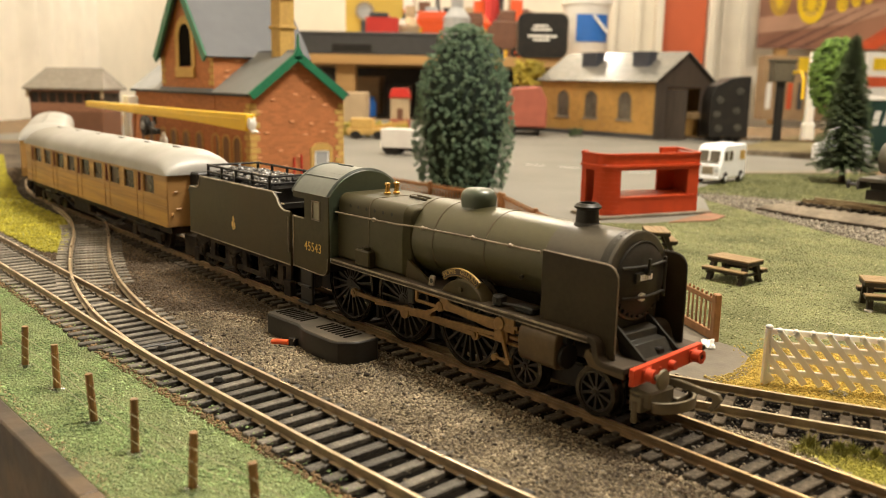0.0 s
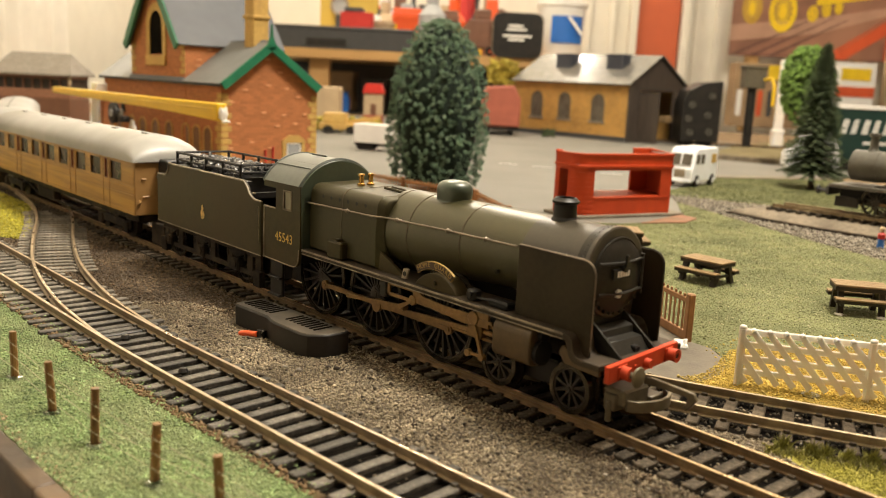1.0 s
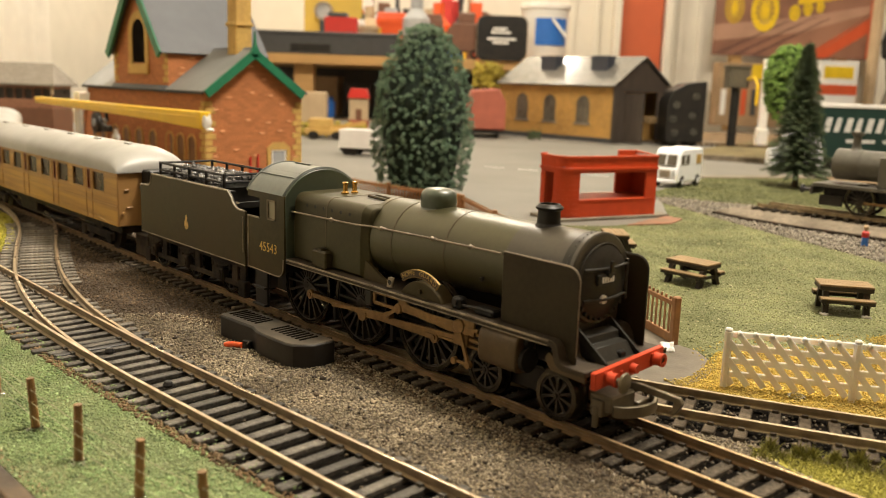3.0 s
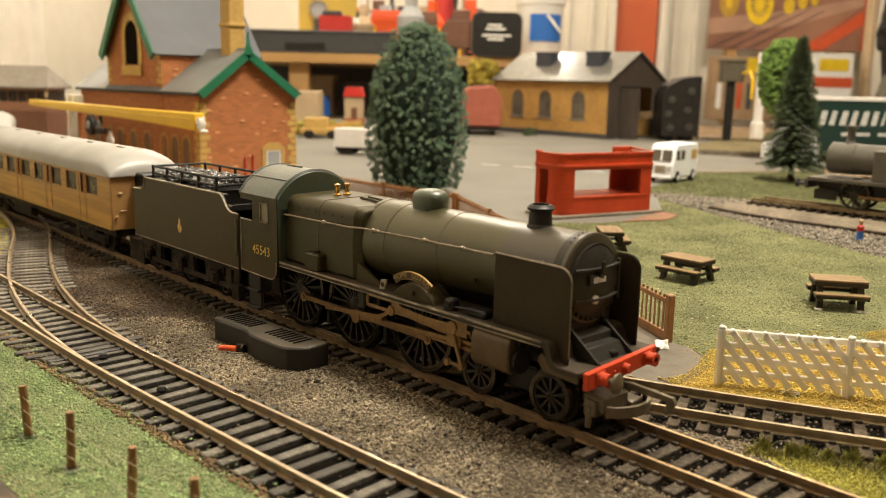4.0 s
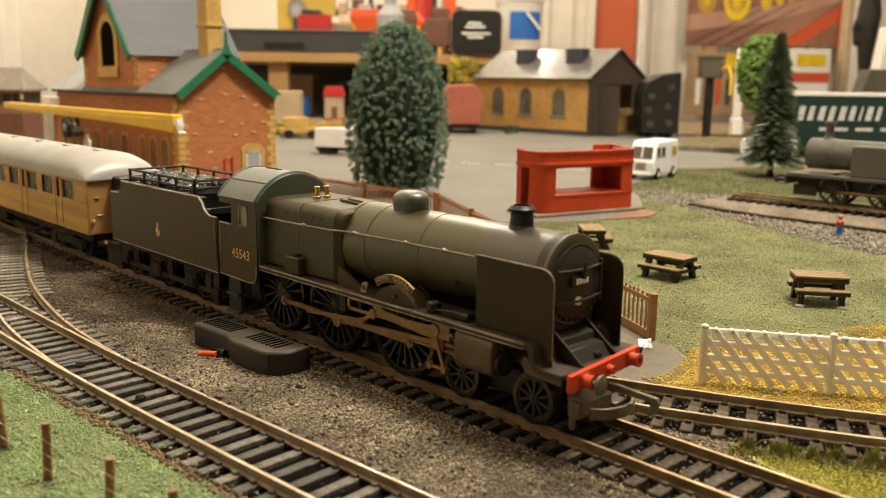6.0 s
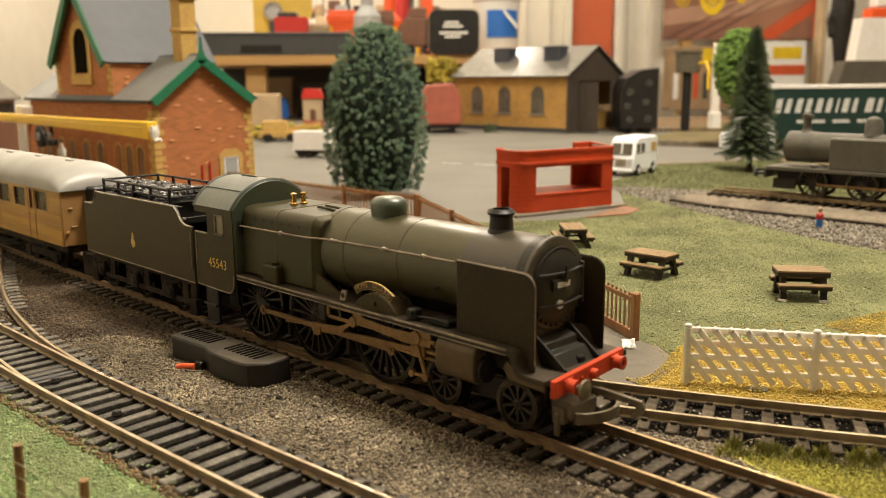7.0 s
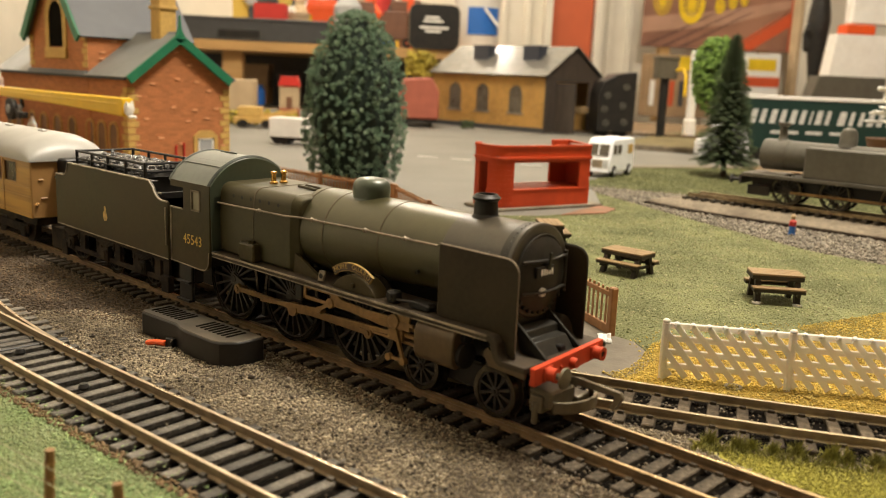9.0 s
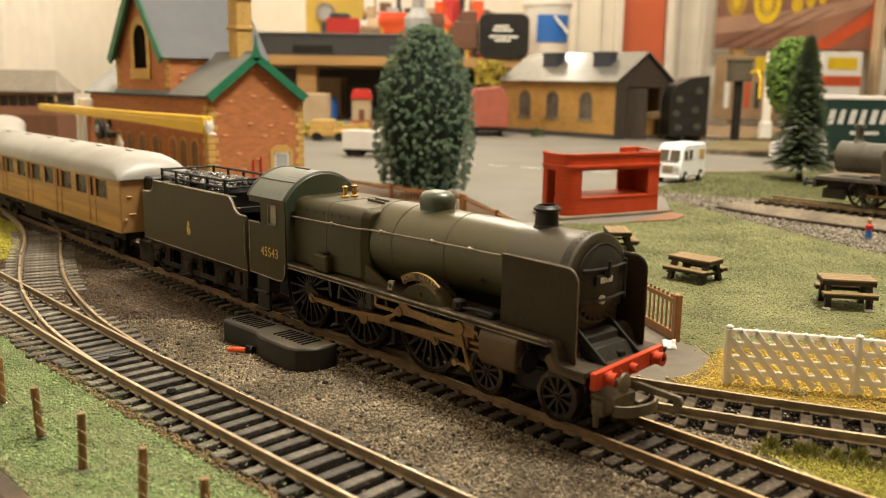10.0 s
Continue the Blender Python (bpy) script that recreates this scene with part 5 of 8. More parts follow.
for y in (-15.5, 15.5):
    prof = [(-240.2, 15.4), (-152.6, 15.2), (-152.6, 34.8), (-155.5, 34.9)] + arc(-156.2, 41.5, 6.6, 265, 205, 6) + [(-164.8, 41.0), (-229.0, 41.0), (-229.6, 38.0), (-231.0, 36.2), (-233.5, 35.6), (-240.2, 35.6)]
    s = part("tender_side", Shape().prism(prof, "y", y - 0.4, y + 0.4), GREEN, tender, "plain dark green tender side sheet")
    e = y + math.copysign(0.42, y)
    part("edge_lining", Shape().tube([(-239.6, e, 35.4), (-233.0, e, 35.5), (-230.6, e, 36.4), (-229.4, e, 38.4), (-228.8, e, 40.7), (-165, e, 40.8)] + [(x, e, z) for x, z in arc(-156.2, 41.5, 6.6, 205, 265, 6)] + [(-152.8, e, 34.9)], 0.34, 5)
         .tube([(-240, e, 15.4), (-152.8, e, 15.2)], 0.25, 5), WORN, s, "worn pale edge")
part("tender_back", Shape().box(-240.6, -15.1, 15.4, -239.4, 15.1, 35.4), GREEN, tender)
part("tender_deck", Shape().box(-239.4, -15.1, 31.0, -226, 15.1, 35.2).box(-226, -15.1, 24, -165, -12.2, 40.4).box(-226, 12.2, 24, -165, 15.1, 40.4).box(-226, -12.2, 24, -165, 12.2, 34).box(-165, -15.1, 15, -153, 15.1, 22), BLACK, tender, "black tender deck")
part("tender_front", Shape().box(-167, -12.2, 22, -165, 12.2, 36), BLACK, tender)
rails = Shape()
for z in (42.4, 45.2):
    rails.tube([(-229, -11.8, z), (-175, -11.8, z)], 0.5, 6).tube([(-229, 11.8, z), (-175, 11.8, z)], 0.5, 6).tube([(-229, -11.8, z), (-229, 11.8, z)], 0.5, 6).tube([(-175, -11.8, z), (-175, 11.8, z)], 0.5, 6)
for x in (-229, -216, -203, -189, -175):
    for y in (-11.8, 11.8):
        rails.cyl((x, y, 40), (x, y, 45.7), 0.65, n=6)
part("coal_rail", rails, BLACK, tender, "black double coal rail")
rng = random.Random(11)
coal = Shape()
for i in range(620):
    x, y = rng.uniform(-227.5, -177), rng.uniform(-11, 11)
    coal.blob((x, y, 40.0 + 3.6 * (1 - (y / 12) ** 2) + rng.uniform(-0.6, 0.8)), rng.uniform(0.7, 1.5), i, (1, rng.uniform(0.6, 1), rng.uniform(0.5, 0.9)), 1, 0.7)
part("coal", coal, COAL, tender, "heap of glossy black coal", smooth=0)
part("coal_floor", Shape().box(-229, -12, 34, -176, 12, 40.2), BLACK, tender)
part("tender_chassis", Shape().box(-238, -6, 5, -154, 6, 15.4), BLACK, tender)
for y in (-13.4, 13.4):
    s = Shape().box(-238, y - 0.5, 13.0, -156, y + 0.5, 15.4, 0.1).box(-238, y - 0.5, 5.4, -156, y + 0.5, 7.2, 0.1)
    for x in (-238, -224.5, -210.5, -195.5, -181.5, -166, -160):
        s.box(x, y - 0.5, 7.2, x + 4.0, y + 0.5, 13.0, 0.1)
    for x in (-231.8, -202.6, -174.0):
        s.box(x - 2.6, y - 1.5, 5.6, x + 2.6, y + 1.4, 10.6, 0.5).cyl((x, y - 1.9, 8.2), (x, y + 1.2, 8.2), 1.5, n=14)
        for k in range(4):
            s.box(x - 7.0 + k * 1.5, y - 1.0, 12.6 - k * 0.55, x + 7.0 - k * 1.5, y + 0.9, 13.1 - k * 0.55, 0.1)
        for e in (-6.6, 6.6):
            s.box(x + e - 0.6, y - 0.9, 10.4, x + e + 0.6, y + 0.8, 13.4, 0.2)
    for x in (-236.5, -157):
        s.box(x - 2.5, y - 1.8, 2.6, x + 2.5, y + 0.6, 8.5, 0.3)
    part("axle_frame", s, UNDER, tender, "dusty black frame with axle boxes and springs")
for x in (-231.8, -202.6, -174.0):
    for y in (-8.9, 8.9):
        add_wheel(tender, "tender_wheel", x, y, 8.6, 8.5, 12)
part("tender_crest", Shape().prism([(-199.0, 22.2), (-198.3, 21.8), (-197.0, 22.2), (-196.4, 23.2), (-196.7, 24.6), (-197.5, 25.2), (-197.3, 26.4), (-197.9, 27.6), (-198.7, 27.2), (-198.9, 25.6), (-199.6, 24.8), (-199.6, 23.2)], "y", -16.0, -15.88), paint("faded_gold", (0.62, 0.40, 0.13), 0.5, vary=0.35, scale=900), tender, "small faded gold crest")
part("grab_rail", Shape().tube([(-153.4, -16.2, 20), (-153.4, -16.4, 33)], 0.3, 5).box(-158.5, -16.2, 37.0, -156.5, -15.8, 37.6), WORN, tender)
part("rear_bracket", Shape().box(-242, -15.6, 33, -239, -13, 34.2, 0.2).box(-244, -4, 5, -240, 4, 9, 0.3), BLACK, tender)


# ---- teak coaches ----
COACH_PANE = paint("brown_glass", (0.055, 0.030, 0.015), 0.28, vary=0.45, scale=70, spec=0.3)

def coach():
    ob = thing("railway_coach", "varnished teak model passenger coach with a cream roof", "coach", group="teak coaches")
    length, lo, sill, head, eave = 232.0, 18.0, 31.6, 41.2, 42.4
    wins, x = [], -14.0
    for wdt, gap in [(14, 3.0), (3.6, 5.0), (14, 6.3)] * 4 + [(14, 3.0), (3.6, 5.0)]:
        wins.append((x - wdt, x))
        x -= wdt + gap
    for sgn in (-1, 1):
        y0, y1 = sgn * 15.6, sgn * 16.8
        s = Shape().box(-length, y0, lo, 0, y1, sill).box(-length, y0, head, 0, y1, eave)
        last = 0.0
        for a, b in wins:
            s.box(b, y0, sill, last, y1, head)
            last = a
        s.box(-length, y0, sill, last, y1, head)
        side = part("side_panel", s, TEAK, ob, "golden teak panelled side")
        bead = Shape()
        for z in (30.6, 26.8, 19.0):
            bead.box(-length, y1, z, 0, y1 + sgn * 0.22, z + 0.45)
        for a, b in wins:
            if b - a < 5:
                for q in (a - 2.0, b + 2.0):
                    bead.box(q - 0.25, y1, lo, q + 0.25, y1 + sgn * 0.25, eave - 1)
        part("beading", bead, TEAK_END, side)
        for a, b in wins:
            mid = (a + b) / 2
            w = Shape()
            for p, q in (((a, sill), (b, sill + 0.6)), ((a, head - 0.6), (b, head)), ((a, sill), (a + 0.5, head)), ((b - 0.5, sill), (b, head))):
                w.box(p[0], y0 + sgn * 0.7, p[1], q[0], y1 + sgn * 0.1, q[1])
            fr = part("window_frame", w, DOOR_LIGHT if b - a < 5 else TEAK_END, side)
            part("pane", Shape().box(a, y0 + sgn * 0.2, sill, b, y0 + sgn * 0.5, head), DOOR_LIGHT if b - a < 5 else COACH_PANE, fr, "dark reflective window pane")
    for xx in (0, -length):
        e = Shape().prism([(-16.7, lo), (16.7, lo), (16.7, eave), (11, 44.0), (0, 45.0), (-11, 44.0), (-16.7, eave)], "x", xx - 0.7, xx + 0.7)
        end = part("coach_end", e, TEAK_END, ob, "plain brown coach end", bevel=0.4)
        o = 0.9 if xx == 0 else -0.9
        part("gangway", Shape().box(xx, -5.5, lo, xx + o * 10, 9, 43.5, 0.6), BLACK, end, "black gangway bellows")
        part("steps", Shape().box(xx, -13, 26, xx + o * 1.3, -10, 26.8, 0.2).box(xx, -13.6, 34, xx + o * 1.3, -11.6, 34.8, 0.2).blob((xx + o, -14.6, 24), 1.0, 1, sub=1), TEAK_END, end)
    prof = [(17.6 * math.sin(radians(a)), 42.0 + 11.4 * (math.cos(radians(a)) ** 0.75 if math.cos(radians(a)) > 1e-6 else 0)) for a in np.linspace(-90, 90, 25)]
    rf, n = Shape(), 25
    p, f = [], []
    for xx, k in ((1.6, 0.02), (1.4, 0.26), (-1.0, 0.58), (-7.0, 0.88), (-14.0, 1.0), (-length + 14.0, 1.0), (-length + 7.0, 0.88), (-length + 2.0, 0.62), (-length - 1.4, 0.26), (-length - 1.6, 0.02)):
        p += [(xx, y, 42.0 + (z - 42.0) * k) for y, z in prof]
    for i in range(9):
        f += [(i * n + j, i * n + j + 1, (i + 1) * n + j + 1, (i + 1) * n + j) for j in range(n - 1)]
        f.append((i * n, (i + 1) * n, (i + 1) * n + n - 1, i * n + n - 1))
    rf.add(p, f)
    roof = part("coach_roof", rf, COACH_ROOF, ob, "cream domed coach roof", smooth=50)
    rain = Shape()
    for sgn in (-1, 1):
        rain.tube([(-10, sgn * 15.4, 46.4), (-60, sgn * 13.6, 48.9), (-length + 60, sgn * 13.6, 48.9), (-length + 10, sgn * 15.4, 46.4)], 0.4, 5)
    part("rain_strip", rain, COACH_ROOF, roof)
    for i in range(6):
        part("roof_vent", Shape().box(-24 - i * 37, -3.2, 52.9, -18 - i * 37, -1.2, 54.0, 0.3), COACH_ROOF, roof)
    part("underframe", Shape().box(-length + 2, -14, 14.5, -2, 14, 18).box(-150, -13, 8, -122, -9, 14.5, 0.6).box(-112, 6, 8, -92, 13, 14.5, 0.6).tube([(-60, -12.5, 14.5), (-85, -12.5, 9), (-150, -12.5, 9), (-175, -12.5, 14.5)], 0.55, 6), UNDER, ob, "black underframe with truss rods")
    for cx in (-36, -length + 36):
        bg = Shape()
        for sgn in (-1, 1):
            bg.box(cx - 20, sgn * 12.6, 8.5, cx + 20, sgn * 11.4, 12.5, 0.4)
            for dx in (-16, 16):
                bg.box(cx + dx - 2.6, sgn * 13.4, 6.8, cx + dx + 2.6, sgn * 11.4, 12.0, 0.4)
        bg.box(cx - 5, -12, 9, cx + 5, 12, 14.5)
        bogie = part("bogie", bg, UNDER, ob)
        for dx in (-16, 16):
            for y in (-8.9, 8.9):
                part("wheel", Shape().ring((cx + dx, y, 11.3), 0.5, 6.8, -1.2, 1.2, "y", 24), WHEEL, bogie)
    part("coach_coupling", Shape().box(0, -9, 5, 14, 9, 15, 0.6), UNDER, ob)
    return ob


first = coach()
first.matrix_world = at(-263.5, 0, 0, 0)
copy_thing(first, at(-512, 1, 0, -17))


# ---- lineside things ----
motor = thing("point_motor", "black plastic point motor housing with slots on the ballast", "point motor", at(-114, -28.5, 0.5, 3.0))
case = [(-24, 6.5), (-24, -3.5), (-22.6, -5.0), (-4, -4.8), (0, -6.2), (3, -6.8), (17, -7.2), (20, -6.4), (23.4, -2.6), (24, -1), (24, 6.5)]
part("housing", Shape().prism(case, "z", 0, 7.6), BLACK, motor, "matt black moulded housing", bevel=0.6)
part("dusty_lid", Shape().prism([(x * 0.985, y * 0.96 + 0.02) for x, y in case], "z", 7.3, 7.75), DUSTY_BLACK, motor, "top grey with brown dust", bevel=0.3)
for cx, num in ((-12.5, 8), (11.5, 8)):
    for i in range(num):
        part("vent_slot", Shape().box(cx - 9 + i * 2.1, -2.4, 7.5, cx - 8.0 + i * 2.1, 4.6, 8.0, 0.2), PITCH, motor)
part("fixing_lug", Shape().cyl((-5.0, -6.4, 0), (-5.0, -6.0, 3.0), 1.5, n=16), BLACK, motor)
wire = thing("wire_end", "cut red insulated wire end lying on the ballast", "wire", at(-121, -37.5, 0.8, 20) @ Matrix.Diagonal((0.6, 0.6, 0.6, 1)))
part("insulation", Shape().tube([(-7, 0, 0.9), (-6.2, 0, 1.3), (-3, 0.3, 1.9), (0, 0, 2.3), (3.4, 0.4, 2.5), (4.0, 0.4, 2.5)], 1.55, 12), ORANGE, wire, "orange red insulation")
part("copper_core", Shape().tube([(3.2, 0.4, 2.0), (6.5, 1.2, 3.2), (8, 0.6, 5.0)], 0.35, 6).tube([(-2, -2.2, 0.8), (4, -2.6, 1.0), (9, -1.4, 1.4)], 0.4, 6), WORN, wire)

POSTS = [(-200, -111.5), (-174, -110.3), (-149, -109), (-122.5, -107.4), (-92.5, -107.2), (-68, -106), (-43, -103), (-21, -99.5), (4, -97), (30, -95)]
fence = thing("wire_fence", "row of brown wooden posts strung with thin wires along the verge", "fence")
for k, (px, py) in enumerate(POSTS):
    rng = random.Random(k)
    lean = (rng.uniform(-0.9, 0.9), rng.uniform(-0.7, 0.7))
    hgt = rng.uniform(13.0, 14.4)
    s = Shape().cyl((px, py, 0.3), (px + lean[0], py + lean[1], hgt), 1.0, 0.92, 10)
    for q in (4.2, 7.6, 10.8):
        s.cyl((px + lean[0] * q / hgt, py + lean[1] * q / hgt, q), (px + lean[0] * q / hgt, py + lean[1] * q / hgt, q + 0.4), 1.06, n=10)
    p = part("post", s, POST_WOOD, fence)
    part("glue_blob", Shape().blob((px + 1.0, py - 0.4, 0.9), 1.7, k, (1.5, 1.2, 0.35), 2, 0.6), CLEAR, p, "clear dried glue at the foot")
for q in (4.4, 7.8, 11.0):
    for (xa, ya), (xb, yb) in zip(POSTS, POSTS[1:]):
        mid = ((xa + xb) / 2, (ya + yb) / 2 - 0.4, q - 0.7)
        part("wire", Shape().tube([(xa, ya - 1.0, q), mid, (xb, yb - 1.0, q)], 0.085, 4), paint("thread", (0.45, 0.41, 0.25), 0.5) if q < 4.5 and xa < -190 else bpy.data.materials["thread"], fence)


def lattice_panel(length, height):
    """Ivory trellis in the x-z plane: slanting strips in front, rails behind, posts at both ends."""
    ob = thing("trellis_fence", "ivory plastic trellis fence panel standing in yellow scatter", "fence", group="trellis panels")
    for x in (0.0,):
        part("post", Shape().box(x - 1.1, -0.85, 0, x + 1.1, 0.8, height + 0.7, 0.6).blob((x, 0, height + 0.8), 1.15, 3, (1, 0.75, 0.7), 2, 0), LATTICE, ob)
    for z in (4.9, 9.0, 13.1, 16.9):
        part("rail", Shape().box(0, 0.0, z - 0.95, length, 0.7, z + 0.95, 0.3), LATTICE, ob)
    run = 12.4
    x = -run + 2.0
    while x < length - 1.0:
        a, b = (x, height - 0.2), (x + run, 2.0)
        if a[0] < 0.2:
            t = (0.2 - a[0]) / run
            a = (0.2, a[1] + (b[1] - a[1]) * t)
        if b[0] > length:
            t = (length - x) / run
            b = (length, height - 0.2 + (2.0 - height + 0.2) * t)
        s = Shape().bar(a, b, 1.75, -0.8, 0.05)
        if x > 0.2:
            s.blob((x + 0.1, -0.2, height + 0.05), 0.95, 2, sub=1, rough=0)
        part("slat", s, LATTICE, ob)
        x += 4.42
    return ob


panel = lattice_panel(34.8, 17.4)
panel.matrix_world = at(-4.2, 57, 0.3, 33)
copy_thing(panel, at(-4.2 + 34.8 * math.cos(radians(33)), 57 + 34.8 * math.sin(radians(33)), 0.3, 34))
copy_thing(panel, at(-4.2 + 69.6 * math.cos(radians(33.5)), 57 + 69.6 * math.sin(radians(33.5)), 0.3, 35))


def picket(length, end_post=True):
    """Brown picket fence along local x."""
    ob = thing("picket_fence", "brown plastic picket fence beside the yard", "fence", group="picket fences")
    part("base_rail", Shape().box(0, -0.7, 0.6, length, 0.7, 3.8, 0.2), FENCE_WOOD, ob)
    part("top_rail", Shape().box(0, -0.5, 13.4, length, 0.5, 15.3, 0.3), FENCE_WOOD, ob)
    n = int(length / 3.0)
    pale = mesh_of("pale", Shape().box(-0.48, -0.16, 3.6, 0.48, 0.16, 13.6).box(-0.5, -0.3, 15.2, 0.5, 0.3, 16.4, 0.15), FENCE_WOOD, 0)
    for i in range(n):
        q = new("pale", pale)
        q.parent = ob
        q.matrix_local = at(1.3 + i * length / n, 0)
    for x in ([0] if end_post else []) + [length]:
        part("post", Shape().box(x - 1.3, -1.2, 0, x + 1.5, 1.3, 17.2, 0.4), FENCE_WOOD, ob)
    return ob


def run_fence(a, b, count):
    d = Vector((b[0] - a[0], b[1] - a[1]))
    ang = math.degrees(math.atan2(d.y, d.x))
    first_run = picket(d.length / count)
    first_run.matrix_world = at(a[0], a[1], 0.4, ang)
    for i in range(1, count):
        copy_thing(first_run, at(a[0] + d.x * i / count, a[1] + d.y * i / count, 0.4, ang))


run_fence((-38.5, 83.5), (-277, 210), 4)
run_fence((-281, 211), (-490, 206), 3)


def picnic_table():
    ob = thing("picnic_table", "small brown wooden picnic table with two benches on the lawn", "picnic table", group="picnic tables")
    for i in range(4):
        part("tabletop_plank", Shape().box(-10.6, -6.0 + i * 3.05, 10.0, 10.6, -3.02 + i * 3.05, 10.7, 0.15), TABLE_WOOD, ob)
    # Dark slabs below the plank tops paint the shade on the table's sides.
    part("top_shade_edge", Shape().box(-10.5, -5.95, 8.4, 10.5, 6.05, 10.0, 0.2), TABLE_DARK, ob, "slab below the planks, painted dark as their shaded edge")
    for y in (-8.0, 8.0):
        part("bench_shade_edge", Shape().box(-10.5, y - 2.1, 4.5, 10.5, y + 2.1, 5.7, 0.2), TABLE_DARK, ob)
        for e in (-1.12, 1.12):
            part("bench_plank", Shape().box(-10.6, y + e - 1.07, 5.7, 10.6, y + e + 1.07, 6.3, 0.15), TABLE_WOOD, ob)
    for x in (-8, 8):
        s = Shape().box(x - 0.7, -9.6, 3.4, x + 0.7, 9.6, 4.5, 0.15).box(x - 0.7, -5.8, 8.0, x + 0.7, 5.8, 9.0, 0.15)
        part("cross_bar", s, TABLE_DARK, ob)
        for sgn in (-1, 1):
            part("leg", Shape().prism([(sgn * 6.0, 0), (sgn * 8.6, 0), (sgn * 5.2, 8.4), (sgn * 2.6, 8.4)], "x", x - 1.1, x + 1.1), TABLE_DARK, ob)
    return ob


table = picnic_table()
table.matrix_world = at(-89, 176, 0.5, 0)
copy_thing(table, at(-23.5, 181.5, 0.5, 36) @ Matrix.Diagonal((0.96, 0.96, 1.12, 1)))
for k, (gx, gy) in enumerate(((-8, -8), (8, -8))):
    blob_at = at(-23.5, 181.5, 0.5, 36) @ Matrix.Diagonal((0.96, 0.96, 1.12, 1)) @ Vector((gx * 0.001, gy * 0.001, 0))
    solid("glue_blob", Shape().blob((blob_at.x * 1000, blob_at.y * 1000 - 0.6, 0.9), 1.5, k, (1.3, 1.0, 0.4), 2, 0.5), WHITE_PLASTIC, "blob of dried white glue at the table foot", "glue", "glue blobs")
copy_thing(table, at(-158, 210, 0.5, -44))

# ---- red kiosk ----
kiosk = thing("kiosk", "red plastic kiosk with a large open counter window and rounded corner", "kiosk", at(-244, 262, 0, 75.5) @ Matrix.Translation((0.0044, 0, 0)) @ Matrix.Diagonal((0.948, 1, 1, 1)))
part("base_slab", Shape().box(-4, -4, 0.3, 95, 30, 2.2, 0.3), CONCRETE, kiosk, "grey stone base slab")


def round_wall(r, x1, depth, off=0.0):
    """Outline of the front wall and its rounded corner, seen from above."""
    return [(x1, -off)] + [(x, y) for x, y in arc(r, r, r + off, 270, 180, 8)] + [(-off, depth)]


def curved_band(r, x1, depth, z0, z1, out, thick):
    o = round_wall(r, x1, depth, out)
    i = round_wall(r, x1, depth, out - thick)
    return Shape().prism(o + i[::-1], "z", z0, z1)


KH, KX, KD = 42.0, 84.0, 25.0
part("front_wall_lower", curved_band(10, KX, 11, 2.2, 13.8, 0, 2.0), KIOSK_RED, kiosk, bevel=0.2)
part("front_wall_upper", curved_band(10, KX, KD, 31.5, KH, 0, 2.0), KIOSK_RED, kiosk, bevel=0.2)
part("cornice", curved_band(10, KX, KD, 33.4, 35.2, 1.2, 2.4), KIOSK_RED, kiosk, bevel=0.2)
part("parapet_cap", curved_band(10, KX, KD, KH - 0.8, KH + 0.8, 0.9, 2.8), KIOSK_RED, kiosk, bevel=0.2)
part("corner_wall", Shape().prism([(15, 0)] + arc(10, 10, 10, 270, 180, 8) + arc(10, 10, 8, 180, 270, 8) + [(15, 2)], "z", 13.8, 31.5), KIOSK_RED, kiosk)
for i in range(9):
    z = 4 + i * 3.1
    part("corner_rib", Shape().prism([(14.4, -0.35)] + arc(10, 10, 10.35, 270, 182, 8) + arc(10, 10, 9.6, 182, 270, 8) + [(14.4, 0.4)], "z", z, z + 1.3), KIOSK_RED, kiosk)
part("end_pier", Shape().box(KX - 10, 0, 13.8, KX, 2, 31.5, 0.2), KIOSK_RED, kiosk)
part("right_wall", Shape().box(KX - 2, 2, 2.2, KX, KD, KH, 0.2), KIOSK_RED, kiosk)
part("left_jamb", Shape().box(0, 20, 2.2, 2, KD - 2.2, 31.5, 0.2), KIOSK_RED, kiosk)
part("back_wall", Shape().box(0, KD - 2, 2.2, 10, KD, 31.4, 0.2).box(18, KD - 2, 2.2, 32, KD, 31.4, 0.2).box(32, KD - 2, 2.2, 66, KD, 15, 0.2).box(66, KD - 2, 2.2, KX - 2.2, KD, 31.4, 0.2).box(2.4, KD - 2, 31.4, KX - 2.2, KD, 35, 0.2), KIOSK_RED, kiosk)
part("counter", Shape().prism([(-0.4, 12.8), (-0.4, 13.9), (KD - 2.2, 15.2), (KD - 2.2, 14.0)], "x", 15, KX - 2.2), KIOSK_RED, kiosk)
part("roof_sheet", Shape().box(2.4, 2.4, 35.0, KX - 2.4, KD - 2, 35.8), SLATE, kiosk, "grey recessed roof sheet")
part("back_parapet", Shape().box(KX - 16, KD - 2, 35.2, KX + 0.8, KD + 0.6, KH + 2.6, 0.3), KIOSK_RED, kiosk)
part("side_parapet", Shape().prism([(0.2, KH + 0.8), (KD - 2.2, KH + 0.8), (KD - 2.2, KH + 2.6)], "x", KX - 2, KX + 0.4), KIOSK_RED, kiosk)
part("corner_parapet", Shape().box(0, KD - 2, 35.2, 4, KD + 0.4, KH + 1.5, 0.3), KIOSK_RED, kiosk)
patch = Shape().prism([(-207, 290), (-195, 322), (-202, 346), (-217, 350), (-213, 322)], "z", 0.6, 1.3)
solid("pavement_brick", patch, PATCH, "small red brick paving patch beside the kiosk", "paving", kind="structure")


